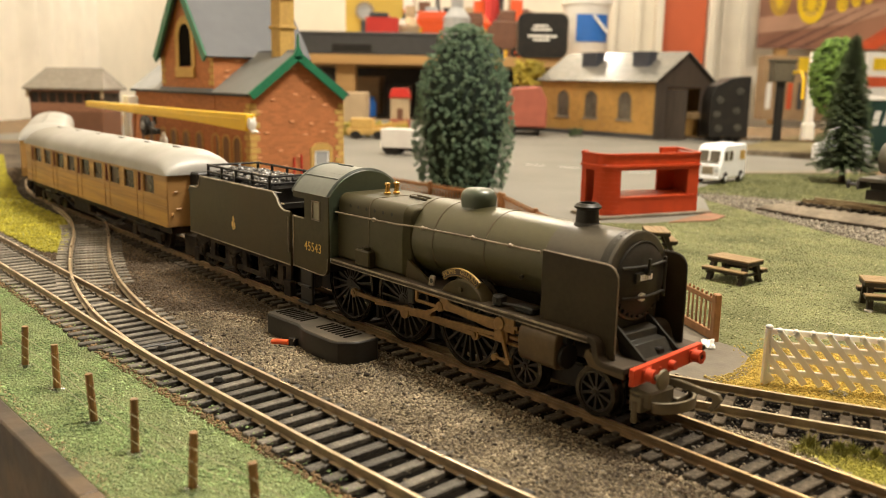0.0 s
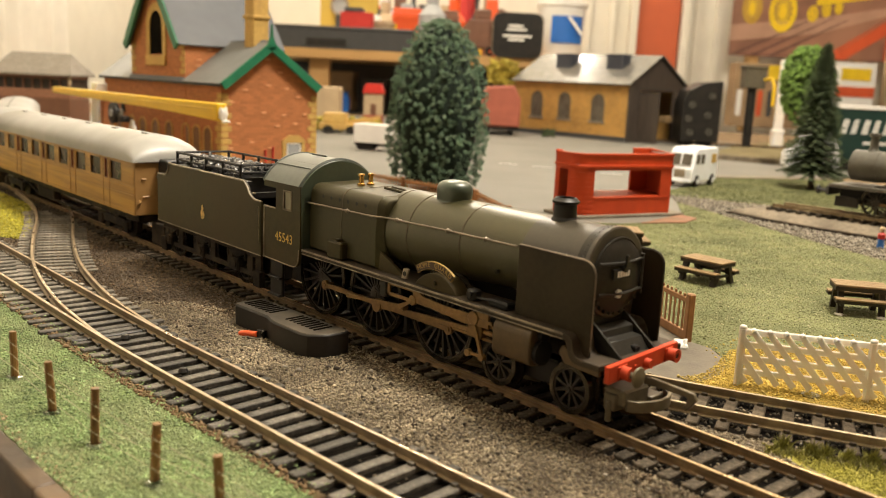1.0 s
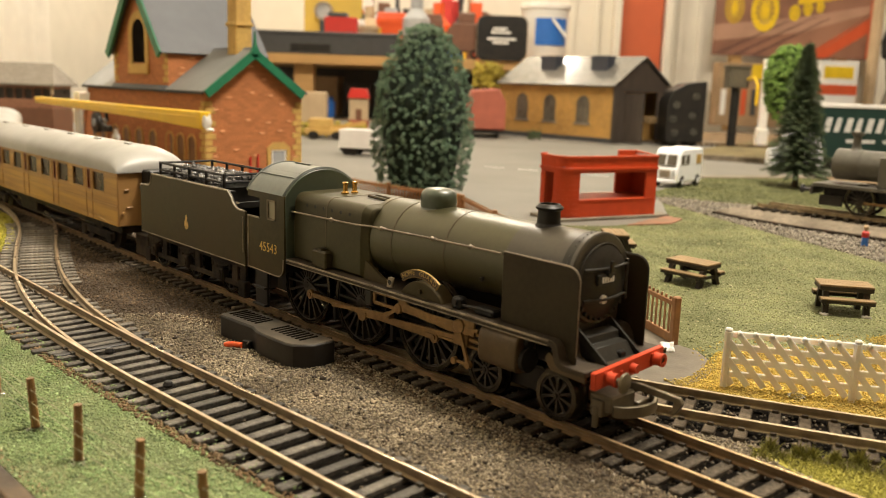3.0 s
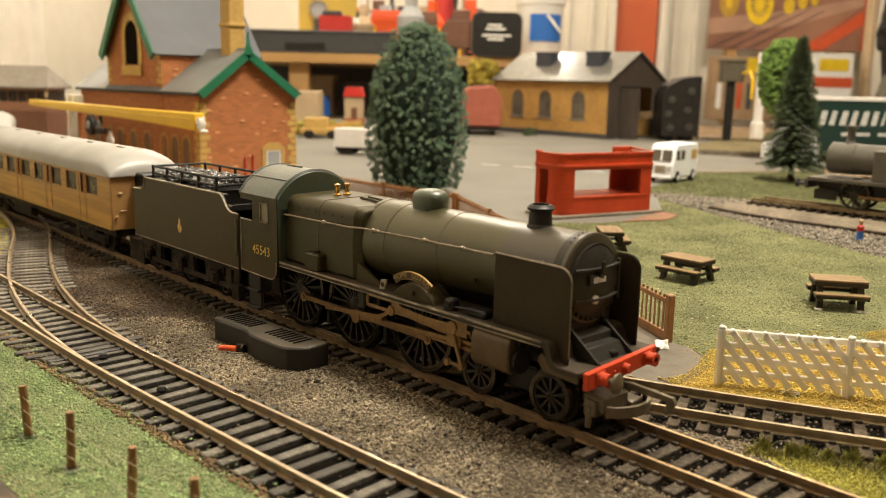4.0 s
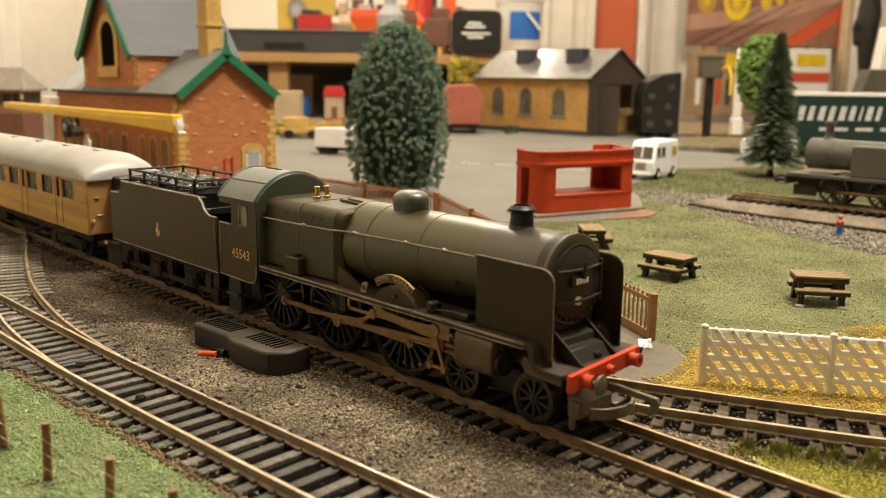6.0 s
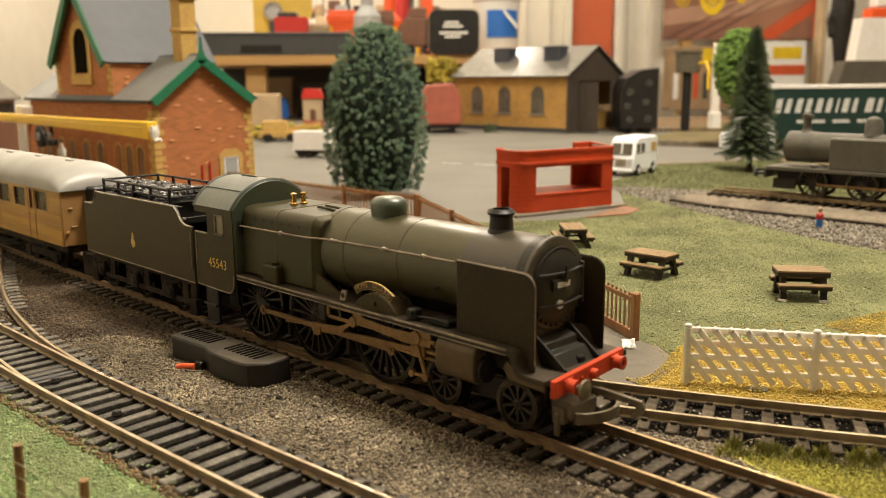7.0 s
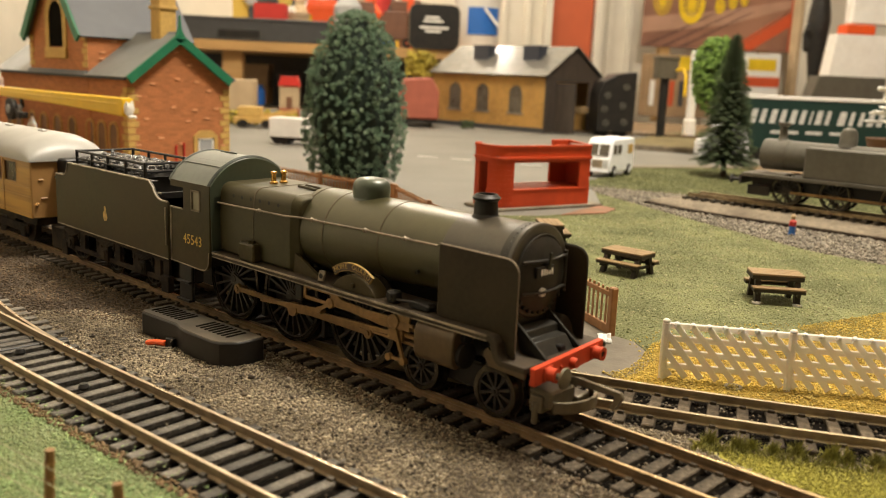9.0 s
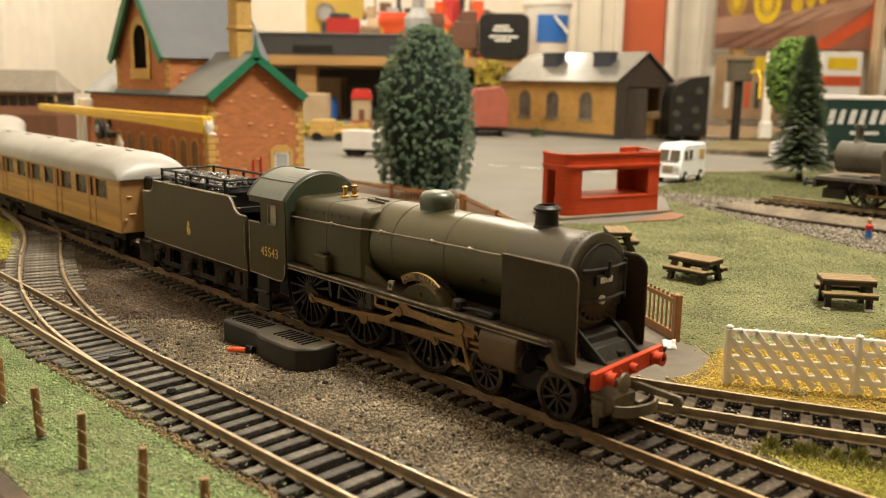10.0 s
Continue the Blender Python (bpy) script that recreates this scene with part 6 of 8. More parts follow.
# ---- vehicles ----
def box_van():
    ob = thing("delivery_van", "small white toy delivery van parked on the yard", "van")
    prof = [(0, 3.5), (0, 12), (1.5, 14), (3.5, 22), (6, 24.6), (10, 25.6), (44, 25.6), (46, 24), (46, 3.5)]
    body = part("body", Shape().prism(prof, "y", -9.5, 9.5), VAN_WHITE, ob, "white ribbed van body", bevel=1.2)
    part("windscreen", Shape().prism([(1.3, 14.6), (3.3, 21.4), (2.7, 21.6), (0.7, 14.6)], "y", -7.5, 7.5), SHED_PANE, body, "grey windscreen")
    part("windscreen_bar", Shape().prism([(1.0, 14.2), (3.3, 22), (2.4, 22), (0.1, 14.2)], "y", -0.5, 0.5), VAN_WHITE, body)
    for y in (-9.7, 9.7):
        for x0, x1 in ((5.5, 11.5), (14, 20), (33, 42)):
            part("side_window", Shape().box(x0, y - 0.15, 15.4, x1, y + 0.15, 21.4, 0.1), SHED_PANE if x0 < 30 else OCHRE, body, "side window" if x0 < 30 else "faded yellow sign panel")
        for x in (9, 37):
            w = part("wheel", Shape().lathe([(0.05, -1.4), (2.2, -1.4), (4.0, -1.0), (4.2, 0), (4.0, 1.0), (0.05, 1.2)], (x, y * 0.9, 4.2), "y", 22), BLACK, ob)
            part("hub_cap", Shape().cyl((x, y * 0.9 - 1.7, 4.2), (x, y * 0.9 + 1.7, 4.2), 1.7, n=14), VAN_WHITE, w)
    for y in (-6.5, 6.5):
        part("headlight", Shape().cyl((0.3, y, 9.2), (-0.7, y, 9.2), 1.5, 1.2, 14), CLEAR, body)
    part("grille", Shape().box(-0.3, -4.0, 6.5, 0.3, 4.0, 11.5, 0.2), WORN, body)
    part("bumper", Shape().box(-1.2, -9, 3.4, 0.4, 9, 5.0, 0.4), VAN_WHITE, ob)
    return ob


van = box_van()
van.matrix_world = at(-326, 510, 0.3, 97) @ Matrix.Diagonal((1.12, 1.3, 1.39, 1))

truck = thing("box_truck", "small white toy box truck on the tarmac yard", "truck", at(-727, 442, 0.3, 33) @ Matrix.Diagonal((1, 1, 0.85, 1)))
part("cargo_box", Shape().box(0, -13, 10, 44, 13, 36, 0.8), WHITE_PLASTIC, truck, "plain white cargo box")
part("cab", Shape().prism([(46, 6), (46, 24), (50, 28), (58, 28), (63, 18), (64, 6)], "y", -11, 11), WHITE_PLASTIC, truck, bevel=0.8)
part("windscreen", Shape().prism([(58.6, 27), (62.8, 18.6), (63.2, 18.8), (59, 27.2)], "y", -9.5, 9.5), DARK_PANE, truck)
part("chassis", Shape().box(0, -8, 6, 62, 8, 10), BLACK, truck)
for x in (9, 17, 54):
    for y in (-8.8, 8.8):
        part("wheel", Shape().cyl((x, y - 2.2, 6), (x, y + 2.2, 6), 5.6, n=20), BLACK, truck)

lorry = thing("articulated_lorry", "dark green toy lorry trailer with white roof and pale lettering", "lorry", ROOM @ at(455, 1052, 0.3, 3))
part("trailer_side", Shape().box(0, 0, 14, 262, 48, 74, 0.6), LORRY_GREEN, lorry, "dark green trailer body")
part("roof_edge", Shape().box(-1, -1.2, 74, 263, 49, 78.5, 0.6), WHITE_PLASTIC, lorry, "white roof edge")
part("chassis", Shape().box(4, 6, 8, 258, 42, 14), BLACK, lorry)
for x in (28, 52, 200, 224, 246):
    for y in (5, 43):
        part("wheel", Shape().cyl((x, y - 3, 7), (x, y + 3, 7), 6.8, n=22), BLACK, lorry)
for x, wdt in ((8, 11), (21, 10), (34, 11), (47, 10), (60, 11), (73, 10), (86, 6), (94, 11), (107, 9), (124, 13), (139, 9), (152, 9), (164, 11), (177, 10), (190, 10)):
    part("lettering_bar", Shape().prism([(x, 45), (x + wdt - 3.0, 45), (x + wdt, 62), (x + 4, 62)], "y", -0.35, 0.1), paint("lettering_pale", (0.55, 0.55, 0.52), 0.5) if x == 8 else bpy.data.materials["lettering_pale"], lorry)
for x, wdt in ((38, 40), (84, 26), (116, 34)):
    part("lettering_line", Shape().box(x, -0.35, 32.5, x + wdt - 4, 0.1, 36.5), bpy.data.materials["lettering_pale"], lorry)

# ---- station ----
station = thing("station_building", "red brick model station with ochre quoins, slate roofs and green bargeboards", "station", at(0, 0, 0))
X0, X1, Y0, Y1, EV, RG = -518.0, -762.0, 157.5, 247.0, 77.0, 107.6
YM = 199.6
gable = [(Y0, 0), (Y1, 0), (Y1, EV), (YM, RG - 1.5), (Y0, EV)]
main = part("main_block", Shape().prism(gable, "x", X1, X0), BRICK_RED, station, "red brick main block")
TX0, TX1, TE, TR = -580.0, -691.0, 105.0, 174.0
TM = (TX0 + TX1) / 2
tall = part("tower_block", Shape().prism([(TX1, 0), (TX0, 0), (TX0, TE), (TM, TR - 2), (TX1, TE)], "y", Y0 - 0.6, Y1 - 1), BRICK_RED, station, "tall cross gabled brick block")


def slab_roof(p, q, r, s, thick):
    """A sloping slab from four corners."""
    n = (Vector(q) - Vector(p)).cross(Vector(s) - Vector(p)).normalized() * thick
    if n.z < 0:
        n = -n
    c = [Vector(v) for v in (p, q, r, s)]
    return Shape().add([*c, *[v + n for v in c]], [(0, 1, 2, 3), (7, 6, 5, 4), (0, 4, 5, 1), (1, 5, 6, 2), (2, 6, 7, 3), (3, 7, 4, 0)])


OV = 2.8
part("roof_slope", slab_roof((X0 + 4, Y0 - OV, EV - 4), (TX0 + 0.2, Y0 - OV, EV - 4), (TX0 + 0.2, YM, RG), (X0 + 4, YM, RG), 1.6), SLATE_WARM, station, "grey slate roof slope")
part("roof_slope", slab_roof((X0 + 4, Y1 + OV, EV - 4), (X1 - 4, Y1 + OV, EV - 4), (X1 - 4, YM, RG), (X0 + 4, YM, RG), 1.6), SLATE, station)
# Same roof beyond the tower; the paler slate paints its whitish reflection.
part("roof_slope", slab_roof((TX1 - 0.2, Y0 - OV, EV - 4), (X1 - 4, Y0 - OV, EV - 4), (X1 - 4, YM, RG), (TX1 - 0.2, YM, RG), 1.6), SLATE_LIGHT, station, "slate roof slope, painted pale for the whitish reflection")
slope_t = (TR - TE) / (TX0 - TM)
for sgn, tx in ((1, TX0), (-1, TX1)):
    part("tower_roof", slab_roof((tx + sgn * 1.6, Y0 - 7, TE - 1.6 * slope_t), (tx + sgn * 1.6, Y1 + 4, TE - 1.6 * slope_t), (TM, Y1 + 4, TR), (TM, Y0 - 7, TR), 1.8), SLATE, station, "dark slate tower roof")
part("ridge_tiles", Shape().prism([(YM - 2, RG + 0.8), (YM, RG + 2.6), (YM + 2, RG + 0.8)], "x", TX0, X0 + 4), SLATE, station)
part("eave_strip", slab_roof((TX0 + 0.2, Y0 - OV, EV - 4), (TX1 - 0.2, Y0 - OV, EV - 4), (TX1 - 0.2, Y0 - 0.7, EV - 0.4), (TX0 + 0.2, Y0 - 0.7, EV - 0.4), 1.6), SLATE, station)
for xa, xb in ((X0 + 4, X1 - 4),):
    part("gutter", Shape().box(xa, Y0 - OV - 1.4, EV - 5.2, xb, Y0 - OV + 0.6, EV - 3.2, 0.3), BLACK, station)


def barge(p, q, axis, pos, wdt, thick):
    """A bargeboard from p to q in a gable's plane."""
    d = Vector((q[0] - p[0], q[1] - p[1])).normalized()
    s = Vector((d.y, -d.x))
    if s.y > 0:
        s = -s
    poly = [p, q, (q[0] + s.x * wdt, q[1] + s.y * wdt), (p[0] + s.x * wdt, p[1] + s.y * wdt)]
    return Shape().prism(poly, axis, pos, pos + thick)


for sgn, yy in ((-1, Y0), (1, Y1)):
    part("bargeboard", barge((yy + (OV if sgn > 0 else -OV) * (0.2 if sgn > 0 else 1), EV - 2.2), (YM, RG + 1.8), "x", X0 + 3.6, 6.5, 2.2), BARGE, station, "green painted bargeboard")
part("finial", Shape().prism([(YM - 4.5, RG - 3), (YM + 4.5, RG - 3), (YM + 1, RG + 5), (YM, RG + 15), (YM - 1, RG + 5)], "x", X0 + 3.4, X0 + 6.2), BARGE, station, "green pointed finial")
for sgn, tx in ((1, TX0), (-1, TX1)):
    part("bargeboard", barge((tx + sgn * 1.8, TE - 1.8 * slope_t + 2), (TM, TR + 2), "y", Y0 - 8.4, 8.0, 2.2), BARGE, station, "green painted bargeboard")
stack = part("chimney", Shape().box(-545, YM - 7, 94, -530, YM + 7, 152, 0.6), OCHRE, station, "tall ochre chimney")
part("stack_band", Shape().box(-546.2, YM - 8.2, 127, -528.8, YM + 8.2, 130, 0.5), OCHRE, stack)
part("stack_cap", Shape().box(-547, YM - 9, 152.1, -528, YM + 9, 157, 0.5), OCHRE, stack)
# quoins and odd proud bricks
qm = {k: mesh_of("quoin", Shape().box(0, 0, 0, 0.7, k, 4.4, 0.25), OCHRE, 0) for k in (9.0, 6.0)}
for i in range(13):
    k = 9.0 if i % 2 else 6.0
    for yy, mirror in ((Y0, 1), (Y1, -1)):
        q = new("quoin", qm[k])
        q.parent = station
        q.matrix_local = at(X0 - 0.2, yy if mirror == 1 else yy - k, 1 + i * 5.1)
    q = new("quoin", qm[k])
    q.parent = station
    q.matrix_local = at(X0 - k, Y0 + 0.15, 1 + i * 5.1, 0) @ pose(0, 0, 0, 0, 0, -90)
for i in range(15, 20):
    k = 9.0 if i % 2 else 6.0
    for tx, d in ((TX0, -1), (TX1, 1)):
        q = new("quoin", qm[k])
        q.parent = station
        q.matrix_local = at(tx - (k if d == -1 else 0), Y0 - 0.5, 2 + i * 5.2, -90)
bm_ = mesh_of("proud_brick", Shape().box(0, 0, 0, 0.9, 4.8, 1.7, 0.3), paint("tan_brick", (0.60, 0.285, 0.125), 0.7), 0)
rng = random.Random(5)
BRICKS = [(208, 84), (197, 73), (176, 69), (164, 59), (193, 51), (212, 49), (225, 64), (206, 40), (182, 27), (200, 22), (163, 22), (223, 42), (170, 42), (232, 50), (214, 71), (186, 14), (238, 20), (196, 94)]
for yy, zz in BRICKS:
    q = new("proud_brick", bm_)
    q.parent = station
    q.matrix_local = at(X0 - 0.2, yy, zz)
for i in range(10):
    q = new("proud_brick", bm_)
    q.parent = station
    q.matrix_local = at(TX0 - 0.1, Y0 + 8 + rng.random() * 40, 82 + rng.random() * 20)
# windows
win = part("gable_window", Shape().box(X0 - 0.3, 216, 15, X0 + 0.5, 232, 28), OCHRE, station, "small gable window with ochre surround")
part("window_surround", Shape().prism([(213, 10), (216.5, 10), (216.5, 27), (231.5, 27), (231.5, 10), (235, 10), (235, 29), (229, 33.5), (219, 33.5), (213, 29)], "x", X0 - 0.2, X0 + 1.4), OCHRE, win)
part("pane", Shape().box(X0 + 0.4, 217.5, 14, X0 + 0.9, 230.5, 26.6), SLATE_LIGHT, win, "grey glazed pane")
part("sash", Shape().box(X0 + 0.8, 217, 13, X0 + 1.3, 218.4, 27).box(X0 + 0.8, 229.6, 13, X0 + 1.3, 231, 27).box(X0 + 0.8, 217, 25.8, X0 + 1.3, 231, 27), WHITE_PLASTIC, win)
yf = Y0 - 0.6
tw = part("tower_window", Shape().prism([(TM - 13, 96), (TM + 13, 96), (TM + 13, 120)] + arc(TM, 120, 13, 0, 180, 12) + [(TM - 13, 96)], "y", yf - 0.4, yf + 0.2), PITCH, station, "dark arched window in an ochre surround")
outer_a, inner_a = arc(TM, 120, 20, 0, 180, 12), arc(TM, 120, 13.2, 180, 0, 12)
part("arch_surround", Shape().prism([(TM + 20, 95)] + outer_a + [(TM - 20, 95), (TM - 13.2, 95)] + inner_a + [(TM + 13.2, 95)], "y", yf - 1.2, yf - 0.2), OCHRE, tw)
part("sill", Shape().box(TM - 20, yf - 2.4, 86, TM + 20, yf - 0.1, 95, 0.5), OCHRE, tw)
PLATFORM_PANE = paint("brown_pane", (0.20, 0.10, 0.045), 0.35, vary=0.3, scale=60)
for i, x in enumerate((-540, -560, -580, -612, -640, -668, -694, -724, -746)):
    w = part("platform_window", Shape().prism([(x - 6, 8), (x + 6, 8), (x + 6, 32)] + arc(x, 32, 6, 0, 180, 6), "y", Y0 - (1.0 if TX1 < x < TX0 else 0.5), Y0 - (0.5 if TX1 < x < TX0 else -0.1)), PLATFORM_PANE, station)
    o = Y0 - (1.6 if TX1 < x < TX0 else 1.1)
    part("window_arch", Shape().prism([(x + 8, 8)] + arc(x, 32, 8, 0, 180, 8) + [(x - 8, 8), (x - 6, 8)] + arc(x, 32, 6, 180, 0, 8) + [(x + 6, 8)], "y", o, o + 0.9), paint("dull_ochre", (0.50, 0.29, 0.09), 0.75) if i == 0 else bpy.data.materials["dull_ochre"], w)
part("plinth", Shape().box(X1 - 1.5, Y0 - 5, 0, X0 + 1.5, Y1 + 1.5, 6, 0.5), CONCRETE, station)
part("downpipe", Shape().cyl((X0 + 1.2, 197, 4), (X0 + 1.2, 197, 22), 0.9, n=8).cyl((X0 + 1.2, 204, 4), (X0 + 1.2, 204, 24), 0.9, n=8), RED_BOX, station)

crane = thing("toy_crane", "yellow plastic toy crane jib with a black pulley beside the station", "crane", at(0, 0, 0))
jib = Shape().prism([(-444, 49.5), (-444, 61.6), (-540, 61.2), (-787, 61.2), (-790, 59.0), (-787, 55.4), (-535, 52.2)], "y", 116, 124)
part("jib", jib, YELLOW, crane, "bright yellow jib", bevel=0.6)
part("jib_seam", Shape().tube([(-450, 115.8, 57.6), (-545, 115.8, 57.6), (-780, 115.8, 59.2)], 0.5, 5), YELLOW, crane)
pul = part("pulley", Shape().lathe([(3, -2), (8.2, -2), (8.6, -1), (7.4, -0.5), (7.4, 0.5), (8.6, 1), (8.2, 2), (3, 2)], (-613, 109, 45.5), "y", 28), BLACK, crane, "black pulley wheel")
part("pulley_hub", Shape().cyl((-613, 105.8, 45.5), (-613, 116, 45.5), 3.4, n=16), SLATE_LIGHT, pul)
part("pulley_bracket", Shape().bar((-613, 46), (-588, 41), 3, 108, 110).box(-598, 106, 39, -590, 113, 44, 0.6).bar((-613, 46), (-615, 54), 3, 116.4, 118.4), BLACK, crane)
part("tape", Shape().blob((-442.5, 120, 54.5), 3.4, 6, (0.5, 1.0, 1.5), 2, 0.7).blob((-440, 121, 49.5), 2.2, 9, (0.6, 1.3, 0.6), 2, 0.7), WHITE_PLASTIC, crane, "crumpled white tape on the jib end")
part("mast", Shape().box(-676, 121, 6, -670, 127, 53, 0.4), BRICK_RED, crane)
part("crane_base", Shape().box(-668, 106, 0.3, -618, 134, 7, 1.0), BLACK, crane)

post = thing("gate_post", "tall cream post standing beside the station platform", "post", at(-716, 135, 0))
part("shaft", Shape().box(-7, -5, 0.3, 7, 5, 68, 0.8), LATTICE, post)
part("foot", Shape().box(-9, -7, 0.3, 9, 7, 5, 0.8), LATTICE, post)
lampy = thing("platform_lamp", "small white lamp standing on the platform edge", "lamp", at(-602, 120, 0))
part("pillar", Shape().cyl((0, 0, 0.3), (0, 0, 30), 1.6, 1.4, 12), LATTICE, lampy)
part("lantern", Shape().lathe([(0.05, 29), (3.0, 29.5), (3.4, 34), (2.0, 36.5), (1.2, 40), (0.05, 40.6)], (0, 0, 0), "z", 18), LATTICE, lampy)

# ---- signal box ----
sig = thing("signal_box", "brown timber model signal box with a grey hipped roof", "signal box", ROOM @ at(-524, 1010, 0, -2) @ Matrix.Diagonal((0.74, 0.8, 1.0, 1)))
part("lower_wall", Shape().box(0, 0, 0, 118, 62, 44, 0.6), BROWN, sig, "brown brick lower storey")
part("upper_wall", Shape().box(0, 0, 44, 118, 62, 54, 0.6).box(0, 1, 66, 118, 61, 71, 0.4), paint("signal_red_brown", (0.30, 0.14, 0.08), 0.6), sig)
for i in range(9):
    part("mullion", Shape().box(i * 14.4, -0.6, 54, i * 14.4 + 2.8, 2, 66, 0.2), BROWN, sig)
part("glazing", Shape().box(1, 1.4, 54, 117, 60, 66), DARK_PANE, sig, "dark band of windows")
part("sig_roof", Shape().add([(-7, -8, 69), (125, -8, 69), (125, 70, 69), (-7, 70, 69), (12, 31, 95), (106, 31, 95), (-7, -8, 71.5), (125, -8, 71.5), (125, 70, 71.5), (-7, 70, 71.5)], [(0, 3, 2, 1), (0, 1, 7, 6), (1, 2, 8, 7), (2, 3, 9, 8), (3, 0, 6, 9), (6, 7, 5, 4), (7, 8, 5), (8, 9, 4, 5), (9, 6, 4)]), paint("brown_grey_roof", (0.25, 0.22, 0.18), 0.6, dirt=(0.18, 0.155, 0.125)), sig, "grey hipped roof", bevel=0.4)
for x in (-3, 118):
    part("roof_bracket", Shape().box(x, -5, 60, x + 3, 0, 70), BEIGE, sig)

# ---- engine shed ----
shed = thing("engine_shed", "yellow brick model engine shed with grey roof and timber end", "engine shed", at(-750, 993, 0, 0))
L, D, SE, SR = -250.0, 152.0, 95.0, 141.0
wins = [(-211, -183), (-147, -119), (-74, -46)]
piers = [(L, 0, 0, 30), (L, 0, 78, SE)]
last = L
for a, b in wins:
    piers.append((last, a, 30, 78))
    last = b
piers.append((last, 0, 30, 78))
for xa, xb, za, zb in piers:
    part("wall_panel", Shape().box(xa, 0, za, xb, 3, zb), SHED_BRICK, shed, "yellow ochre brick wall")
for a, b in wins:
    m = (a + b) / 2
    w = part("window", Shape().box(a, 1.6, 30, b, 2.4, 78), SHED_PANE, shed, "arched grey framed window")
    s = Shape().box(a, 0.6, 30, a + 2, 2, 78).box(b - 2, 0.6, 30, b, 2, 78).box(m - 1, 0.8, 30, m + 1, 2, 76)
    for z in (38, 46, 54, 62, 70):
        s.box(a, 0.8, z, b, 2, z + 1.2)
    part("glazing_bar", s, GREY_PRIMER, w)
    part("arch", Shape().prism([(a, 79)] + arc(m, 62, (b - a) / 2, 178, 2, 10) + [(b, 79)], "y", -0.3, 1.5), SHED_BRICK, w)
    part("sill", Shape().box(a - 3, -1.5, 27, b + 3, 1, 31, 0.4), CONCRETE, w)
part("back_wall", Shape().box(L, D - 3, 0, 0, D, SE).prism([(0, 0), (D, 0), (D, SE), (D / 2, SR - 4), (0, SE)], "x", L - 3, L), SHED_BRICK, shed)
endw = Shape().box(0, 0, 0, 3, 28, SE).box(0, D - 30, 0, 3, D, SE).prism([(0, SE), (D, SE), (D / 2, SR - 3)], "x", 0, 3).box(0, 28, 84, 3, D - 30, SE)
part("end_wall", endw, SHED_DOOR, shed, "dark weathered timber end")
for i in range(7):
    part("end_plank", Shape().box(3, 1 + i * 3.9, 2, 4.0, 4.2 + i * 3.9, SE - 2, 0.3), SHED_DOOR, shed)
part("shed_door", Shape().box(3, 26, 2, 42, 29, 82, 0.4), SHED_DOOR, shed, "open dark plank door")
part("door_step", Shape().box(2, 70, 34, 26, 112, 44, 0.5), TABLE_WOOD, shed)
ROOF_GREY = paint("shed_roof", (0.135, 0.13, 0.118), 0.13, bump=0.06, bump_scale=120, vary=0.25, scale=120, dirt=(0.17, 0.15, 0.125), dirt_amount=0.6, dirt_scale=25, rough_vary=0.04, spec=0.5)
part("roof_front", slab_roof((L - 6, -8, SE - 4), (8, -8, SE - 4), (8, D / 2, SR), (L - 6, D / 2, SR), 2.0), ROOF_GREY, shed, "grey shiny slate roof slope")
part("roof_back", slab_roof((L - 6, D + 8, SE - 4), (8, D + 8, SE - 4), (8, D / 2, SR), (L - 6, D / 2, SR), 2.0), ROOF_GREY, shed)
for x in (-190, -78):
    part("roof_vent", Shape().box(x + 4, 32, 106, x + 38, 54, 141, 0.8).box(x + 3, 31, 138, x + 39, 55, 142, 0.6), paint("vent_blue_grey", (0.035, 0.04, 0.055), 0.5) if x < -100 else bpy.data.materials["vent_blue_grey"], shed, "dark blue grey ridge vent")
part("plinth", Shape().box(L - 3, -3, 0, 3, -0.2, 8, 0.5), DARK_GREY, shed)
solid_end = thing("wagon_end", "black toy wagon end with round rivets beside the shed", "wagon", ROOM @ at(366, 1400, 0.3, 0))
part("wagon_body", Shape().prism([(0, 8), (60, 8), (60, 104), (30, 100), (8, 88), (0, 70)], "y", 0, 60), BLACK, solid_end, "black curved wagon body", bevel=1.0)
for x, z in ((14, 66), (44, 80), (10, 44), (40, 50), (14, 22), (44, 24)):
    part("rivet_ring", Shape().ring((x, 0, z), 3.2, 5.2, -2.4, 0.5, "y", 22), GREY_PRIMER, solid_end)
    part("rivet_boss", Shape().lathe([(0.05, -3), (1.6, -2.8), (2.2, -1), (2.2, 0.5)], (x, 0, z), "y", 16), DARK_GREY, solid_end)
for x in (14, 46):
    for y in (12, 48):
        part("wheel", Shape().cyl((x, y - 2, 7), (x, y + 2, 7), 6.8, n=20), BLACK, solid_end)

# ---- grey tank engine on the raised siding ----
tank = thing("tank_locomotive", "unpainted grey model tank engine standing on the raised siding", "locomotive", at(-152, 433.5, 8.5))
part("footplate", Shape().box(4, -16.5, 17.5, 158, 16.5, 20.0, 0.3), GREY_PRIMER, tank)
part("boiler", Shape().lathe([(8.5, 12), (9.2, 12.6), (10.6, 13), (10.6, 30), (10.2, 30.4), (10.2, 100)], (0, 0, 33), "x", 40), GREY_PRIMER, tank, "grey primed boiler and smokebox")
part("side_tank", Shape().box(46, -16.2, 20, 118, -7, 40.5, 0.8), GREY_PRIMER, tank, "flat grey side tank")
part("side_tank", Shape().box(41, 7, 20, 118, 16.2, 42, 0.8), GREY_PRIMER, tank)
